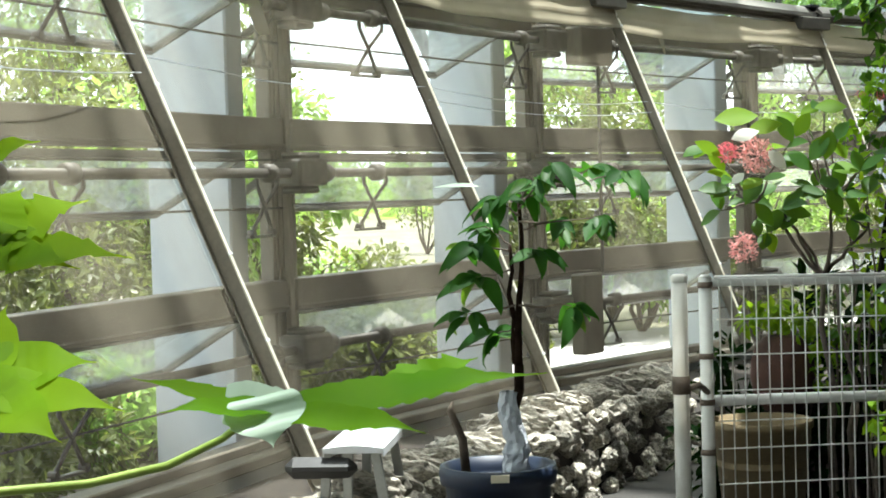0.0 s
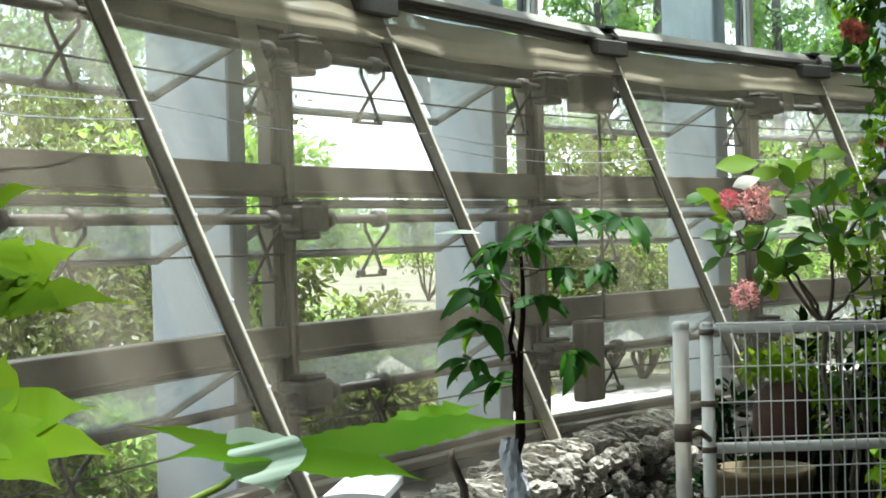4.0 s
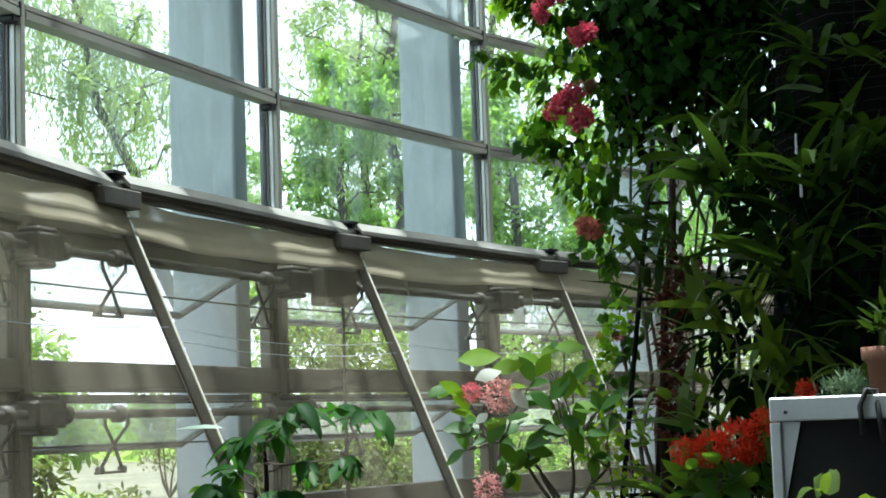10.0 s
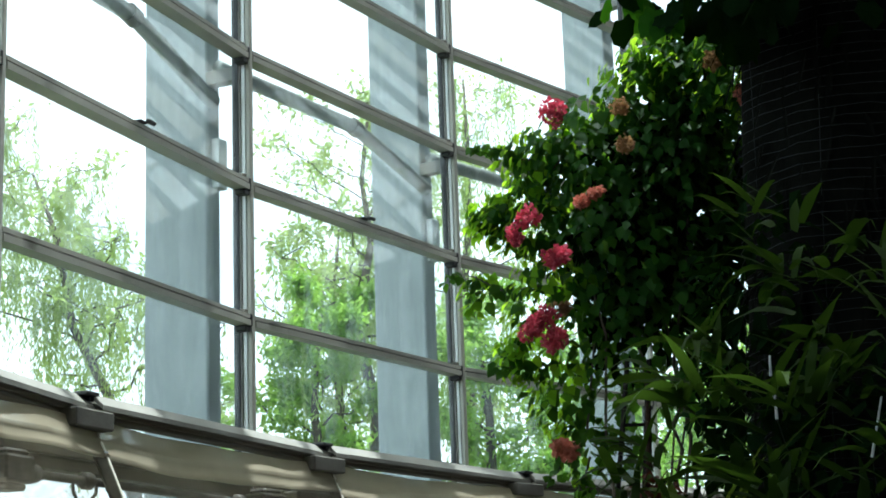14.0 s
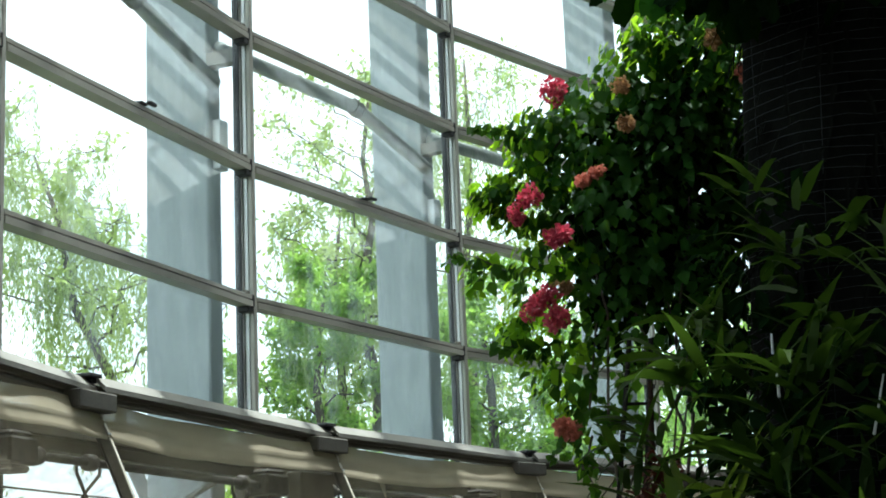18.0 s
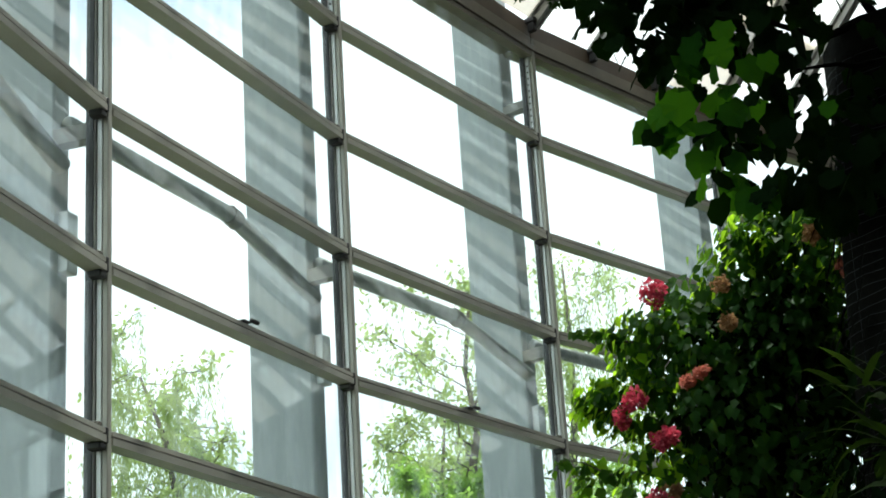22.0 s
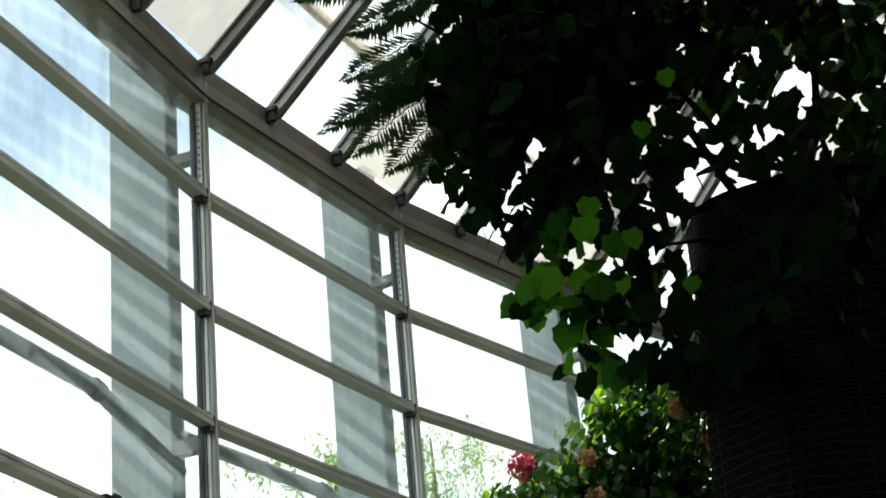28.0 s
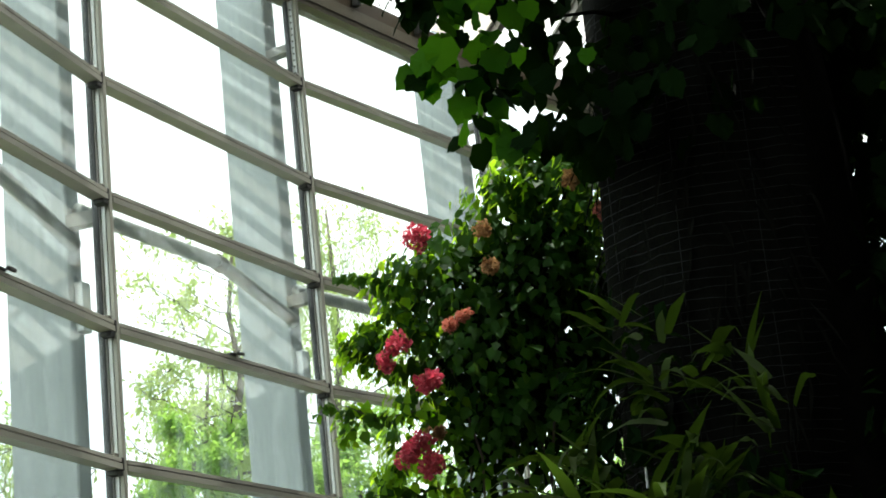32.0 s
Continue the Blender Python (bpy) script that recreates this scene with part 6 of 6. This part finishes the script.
gtube([(0, 0, 1.232), (0, 0, 1.244)], [0.027, 0.015], "cap", sides=14)
gtube([(1.2, 0, 0.02), (1.2, 0, 1.232)], 0.025, "post", sides=14)
gtube([(0.03, 0, 1.215), (1.2, 0, 1.19)], 0.017, "top_rail")
gtube([(0.03, -0.02, 1.235), (1.2, -0.02, 1.21)], 0.006, "top_wire")
gtube([(0.03, 0, 0.765), (1.2, 0, 0.735)], 0.021, "middle_rail")
gtube([(0.03, 0, 0.12), (1.2, 0, 0.10)], 0.02, "bottom_rail")
for k in range(24):
    x = 0.045 + k * 0.0495
    gtube([(x, -0.028, 0.10), (x, -0.028, 1.19), (x, -0.012, 1.228), (x, 0.012, 1.228)], 0.0026, "vertical_wire", sides=6)
for z in (1.075, 0.94, 0.805, 0.69, 0.585, 0.45, 0.32, 0.2):
    gtube([(0.03, -0.033, z), (1.2, -0.033, z - 0.025)], 0.003, "cross_wire", sides=6)
for z in (1.205, 0.935, 0.76, 0.57):
    gtube([(0, 0, z - 0.01), (0, 0, z + 0.012)], 0.029, "clamp", RUSTY, "rusty clamp", 14)
gatepost = thing("gate_post", "round white gate post beside the mesh gate", "post")
part("pole", Acc().tube([(0.84, 6.244, 0.02), (0.84, 6.244, 1.24)], 0.029, 16), WHITE, gatepost, smooth=True)
part("cap", Acc().lathe([(0.031, 1.235), (0.032, 1.255), (0.022, 1.264), (0.0, 1.266)], (0.84, 6.244, 0), 16), WHITE, gatepost, "white plastic cap", smooth=True)
part("latch", Acc().tube([(0.84, 6.244, 0.83), (0.84, 6.244, 0.895)], 0.033, 16), RUSTY, gatepost, "rusty latch collar", smooth=True)
part("latch_arm", Acc().tube([(0.85, 6.25, 0.845), (0.93, 6.42, 0.84), (0.975, 6.51, 0.80)], 0.012, 7), RUSTY, gatepost, "rusty latch arm")

# pots and leaves behind the gate
tan = thing("tan_planter", "tan woven planter behind the mesh gate", "planter")
part("body", Acc().lathe([(0.0, 0.02), (0.15, 0.02), (0.205, 0.555), (0.215, 0.56), (0.215, 0.59), (0.203, 0.59), (0.19, 0.40)], (1.31, 7.25, 0), 28), WICKER, tan, smooth=True)
part("soil", Acc().lathe([(0.0, 0.44), (0.1, 0.435), (0.19, 0.43)], (1.31, 7.25, 0), 24), SOIL, tan, "dark soil", smooth=True)
rp = thing("round_pot", "brown round clay pot with bright green leaves", "potted plant")
part("pot", Acc().lathe([(0.0, 0.55), (0.09, 0.56), (0.13, 0.62), (0.145, 0.71), (0.140, 0.79), (0.118, 0.85), (0.08, 0.89), (0.05, 0.90), (0.04, 0.89), (0.0, 0.885)], (1.50, 7.75, 0), 28), TERRA, rp, smooth=True)
part("stump", Acc().lathe([(0.0, 0.02), (0.13, 0.02), (0.10, 0.55), (0.0, 0.55)], (1.50, 7.75, 0), 16), DARK_BARK, rp, "dark stump under the pot", smooth=True)
bg = random.Random(17)
gl = Acc()
cloud_of_leaves(gl, [(1.44, 7.75, 0.98, 0.09), (1.35, 7.7, 0.99, 0.08), (1.55, 7.72, 0.97, 0.11), (1.66, 7.7, 0.86, 0.11), (1.63, 7.66, 0.72, 0.08)], 7000, 0.055, bg, 0.8, 0.1, 0.5, 0.2, 3)
part("foliage", gl, L_LIME, rp, "small bright green leaves")
for k, (blobs, mt, size, label) in enumerate([
        ([(1.825, 7.5, 1.473, 0.11), (1.742, 7.5, 1.441, 0.08), (1.82, 7.4, 1.05, 0.10), (1.92, 7.5, 1.25, 0.15), (1.95, 7.6, 1.55, 0.13)], L_LIME, 0.06, "loose shrub with small lime-green leaves"),
        ([(1.74, 7.55, 0.95, 0.11), (1.86, 7.6, 0.82, 0.13), (1.78, 7.6, 0.70, 0.12), (1.92, 7.55, 1.02, 0.12), (1.70, 7.6, 1.10, 0.09)], L_SHRUB, 0.065, "leafy green plant crowding the back of the gate"),
        ([(1.76, 7.15, 0.60, 0.08), (1.86, 7.2, 0.5, 0.09)], L_LIME, 0.07, "low plant with fresh green leaves by the gate"),
        # Near-black leaves here put the shade behind the gate into colour.
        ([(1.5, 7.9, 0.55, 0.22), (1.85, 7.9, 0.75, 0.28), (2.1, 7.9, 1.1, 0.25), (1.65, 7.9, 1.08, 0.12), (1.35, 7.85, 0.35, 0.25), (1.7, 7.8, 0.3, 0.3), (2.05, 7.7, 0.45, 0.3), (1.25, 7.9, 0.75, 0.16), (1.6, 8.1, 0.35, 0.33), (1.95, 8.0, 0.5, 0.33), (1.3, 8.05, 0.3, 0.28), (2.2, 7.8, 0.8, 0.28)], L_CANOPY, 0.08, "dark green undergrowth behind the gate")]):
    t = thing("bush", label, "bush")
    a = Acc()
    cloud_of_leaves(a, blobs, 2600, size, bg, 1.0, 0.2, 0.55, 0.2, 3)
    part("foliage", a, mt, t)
    a = Acc()
    for x, y, z, q in blobs:
        branch(a, (x, y, 0.02), (x, y, z), 0.01, 0.004, bg, 0.03)
    part("stem", a, BARK, t)
bank = Acc()
for i in range(12):
    x = 1.35 + i * 0.3
    bank.box((x, 8.15 - 0.05 * i, 0.02), (x + 0.3, 8.45 - 0.05 * i, 0.52 + 0.03 * (i % 3)))
tagged(part("soil_bank", bank, SOIL), "dark soil bank behind the planting", "soil", kind="structure")

# step ladder
lad = thing("step_ladder", "folded aluminium step ladder with a black-edged top step", "ladder")
la = Vector((0.057, 0.52, 0)).normalized()      # along the steps
lo2 = Vector((-la.y, la.x, 0))
lm = Matrix(((la.x, lo2.x, 0, -0.345), (la.y, lo2.y, 0, 6.19), (0, 0, 1, 0.672), (0, 0, 0, 1)))
top = Acc()
ridge = [(-0.10 + 0.215 * i / 6, 0.010 * math.sin(math.pi * i / 6)) for i in range(7)]
outline = ridge + [(0.115, -0.018), (-0.10, -0.018)]
k = len(outline)
top.add([lm @ Vector((x, v, z)) for x in (0.0, 0.5) for v, z in outline], [tuple(range(k - 1, -1, -1)), tuple(range(k, 2 * k))] + [(i, (i + 1) % k, k + (i + 1) % k, k + i) for i in range(k)])
part("top_step", top, SIGN_WHITE, lad, "pale top step")
for v in (-0.104, 0.116):
    part("edge_strip", Acc().box((0.0, v, -0.03), (0.5, v + 0.003, 0.0), lm), SIGN_WHITE, lad)
part("end_cap", Acc().box((-0.014, -0.005, -0.112), (0.05, 0.262, -0.032), lm), BLACK, lad, "black plastic end cap", 0.032)
for u0 in (0.015, 0.455):
    for v0, v1 in ((0.108, 0.15), (0.03, 0.05), (-0.07, -0.16)):
        for du in (0.0, 0.026):
            part("leg", Acc().add([lm @ Vector(p) for p in [(u0 + du + x, v + y, z) for v, z in ((v0, -0.02), (v1, -0.652)) for x, y in ((0, -0.016), (0.006, -0.016), (0.006, 0.016), (0, 0.016))]], [(0, 1, 2, 3), (7, 6, 5, 4), (0, 4, 5, 1), (1, 5, 6, 2), (2, 6, 7, 3), (3, 7, 4, 0)]), ALU_GREY, lad, "dull aluminium leg flange")
        part("leg_web", Acc().add([lm @ Vector(p) for p in [(u0 + x, v + y, z) for v, z in ((v0, -0.02), (v1, -0.652)) for x, y in ((0.006, 0.010), (0.026, 0.010), (0.026, 0.014), (0.006, 0.014))]], [(0, 1, 2, 3), (7, 6, 5, 4), (0, 4, 5, 1), (1, 5, 6, 2), (2, 6, 7, 3), (3, 7, 4, 0)]), BAR_WEB, lad, "dull channel of the leg")
for f in (0.4, 0.75):
    v = 0.108 + 0.067 * f
    part("step", Acc().box((0.045, v - 0.06, -0.02 - 0.632 * f), (0.453, v, 0.0 - 0.632 * f), lm), BAR, lad)


# ---- outside: hedges, trees, distance ----
def bush(at, rad, count, seed, mat=L_HEDGE, size=0.13, label="sunlit leafy bush outside the glass"):
    r = random.Random(seed)
    t = thing("bush", label, "bush", "bushes outside")
    a, s = Acc(), Acc()
    x, y, z = at
    blobs = [(x + r.uniform(-0.6, 0.6) * rad, y + r.uniform(-0.5, 0.5) * rad, z + r.uniform(-0.5, 0.45) * rad, rad * r.uniform(0.3, 0.55)) for _ in range(9)]
    tot = sum(q[3] ** 2 for q in blobs)
    cloud_of_leaves(a, blobs, count / tot, size, r, 0.9, 0.25, 0.45, 0.5)
    for q in blobs[:6]:
        branch(s, (x, y, 0), q[:3], 0.03, 0.008, r, 0.05)
    part("foliage", a, mat, t)
    part("stem", s, BARK, t)


br = random.Random(50)
HEDGE_NEAR = [(-16, 9.6, 0.7, 0.3), (-13.6, 10.2, 0.7, 0.3), (-11, 10.6, 0.7, 0.35), (-8.3, 11.2, 0.7, 0.3), (-6, 12.2, 0.7, 0.3), (-3.2, 12.8, 0.6, 0.25), (-1, 13.6, 0.6, 0.25), (-17, 12.5, 1.3, 1.1), (-14, 13.5, 1.5, 1.5), (-11.5, 12.6, 1.3, 1.3), (-9.4, 13.6, 1.3, 1.4), (-7.3, 14.5, 1.1, 1), (-12.5, 15.5, 1.5, 2.5), (-9, 16, 1.3, 2.3), (-5.4, 15.5, 0.8, 1.9)]
HEDGE_FAR = [(-3.5, 16, 0.9, 0.35), (-1.2, 15.5, 0.9, 0.3), (0.8, 16.5, 0.9, 0.45), (-4.6, 17.5, 0.9, 0.4), (-0.6, 42, 1.3, 1.9), (2.6, 18, 1.1, 1.3), (4.6, 17.5, 1.2, 1), (6.4, 18.5, 1.2, 1.1), (8.3, 18.5, 1.2, 0.9), (5.5, 20, 1.2, 2), (8, 21, 1.2, 1.7), (10.2, 20, 1.3, 1.3), (12.6, 21, 1.5, 1.5), (15, 22, 1.7, 1.8), (17.5, 23, 1.8, 2), (20, 24, 1.8, 2)]
for k, (az, dist, rad, z) in enumerate(HEDGE_NEAR + HEDGE_FAR):
    a = radians(az)
    bush((dist * math.sin(a), dist * math.cos(a), z), rad, 3400, 100 + k, [L_HEDGE, L_HEDGE, L_TREE, L_HEDGE][k % 4], 0.11)


def tree(at, height, spread, seed, willow=0.0, leaves_n=7000, mat=L_TREE, crown_low=0.35, label="leafy tree outside the glass wall", size=0.16, lean=0.0):
    r = random.Random(seed)
    t = thing("tree", label, "tree", "trees outside")
    s, a, w = Acc(), Acc(), Acc()
    x, y = at
    base = Vector((x, y, 0))
    topp = Vector((x + lean + r.uniform(-0.3, 0.3), y, height * 0.9))
    pts = branch(s, base, topp, 0.16, 0.02, r, 0.02, 8, 8)
    tips = []
    for k in range(22):
        f = crown_low + (1 - crown_low) * k / 22
        p = base.lerp(topp, f) + Vector((0, 0, 0))
        ang = k * 2.4 + r.uniform(-0.4, 0.4)
        ln = spread * (1.15 - 0.6 * ((f - crown_low) / (1 - crown_low))) * r.uniform(0.6, 1.15)
        q = p + Vector((math.cos(ang) * ln, math.sin(ang) * ln, ln * r.uniform(0.2, 0.7)))
        bp = branch(s, p, q, 0.045 * (1.1 - f), 0.008, r, 0.06, 6, 5)
        tips += bp[2:]
        for _ in range(3):
            c = r.choice(bp[2:])
            e = c + Vector((r.uniform(-1, 1), r.uniform(-1, 1), r.uniform(-0.2, 0.7))) * ln * 0.4
            tips += branch(s, c, e, 0.012, 0.004, r, 0.07, 4, 4)[1:]
    leaves_n = int(leaves_n * 2.1)
    size *= 0.74
    n_w = int(leaves_n * willow)
    n_l = leaves_n - n_w
    for _ in range(n_l):
        c = r.choice(tips) + rvec(r) * r.uniform(0.02, 0.42) * spread * 0.42
        ln = size * r.uniform(0.6, 1.2)
        a.leaf(c, rvec(r) + Vector((0, 0, -0.4)), rvec(r) + Vector((0, 0, 0.7)), ln, ln * 0.5, r.uniform(0, 0.3), 2)
    strands = n_w // 16
    for _ in range(strands):
        c = r.choice(tips)
        drop = r.uniform(0.5, 1.8)
        sway = Vector((r.uniform(-0.2, 0.2), r.uniform(-0.2, 0.2), 0))
        for i in range(16):
            f = i / 16
            p = c + sway * f + Vector((0, 0, -drop * f)) + rvec(r) * 0.03
            ln = size * r.uniform(0.6, 1.1)
            w.leaf(p, Vector((r.uniform(-0.6, 0.6), r.uniform(-0.6, 0.6), -1)), rvec(r), ln, ln * 0.24, 0.1, 2)
    part("trunk", s, BARK, t, "trunk and limbs", smooth=True)
    if n_l:
        part("crown", a, mat, t)
    if strands:
        part("hanging_crown", w, L_WILLOW, t, "pale hanging willow leaves")


tree((0.95, 24.0), 9.2, 1.6, 201, 0.85, 7500, L_WILLOW, 0.62, "sparse pale willow outside the glass wall", lean=-2.4)
tree((2.2, 24.2), 7.3, 1.5, 202, 0.15, 9500, L_TREE, 0.3)
tree((3.1, 26.5), 9.0, 1.7, 203, 0.75, 8000, L_WILLOW, 0.4, "pale willow behind a darker tree")
tree((5.1, 27.0), 12.0, 1.8, 204, 0.8, 6500, L_WILLOW, 0.4, "pale willow outside the glass wall")
tree((6.9, 25.5), 6.4, 1.9, 205, 0.0, 8500, L_TREE, 0.25)
tree((9.4, 27.0), 7.0, 2.0, 206, 0.1, 7000, L_TREE, 0.25)
tree((-4.6, 22.0), 6.5, 1.8, 207, 0.2, 7000, L_TREE, 0.25)
tree((1.0, 30.0), 6.4, 1.1, 208, 0.6, 3000, L_WILLOW, 0.6, "pale willow outside the glass wall")
tree((2.9, 25.2), 11.0, 1.5, 209, 0.3, 2600, L_WILLOW, 0.62, "tall sparse tree outside the glass wall", lean=0.3)
tree((4.5, 23.2), 7.0, 1.7, 210, 0.1, 6500, L_TREE, 0.2)
tree((6.1, 23.6), 6.2, 1.7, 211, 0.0, 6000, L_TREE, 0.2)
far = Acc()
dr = random.Random(77)
for k in range(420):
    a = radians(dr.uniform(-40, 50))
    d = dr.uniform(90, 180)
    hgt = dr.uniform(1.2, 4.6) * d / 130
    for _ in range(26):
        v = rvec(dr)
        p = Vector((d * math.sin(a) + v.x * 4, d * math.cos(a) + v.y * 4, abs(v.z) * hgt))
        far.leaf(p, rvec(dr), rvec(dr), dr.uniform(0.8, 1.8), dr.uniform(0.6, 1.2), 0.2, 2)
woods = part("distant_woods", far, L_TREE)
tagged(woods, "low belt of distant trees on the horizon", "woods", kind="stuff")
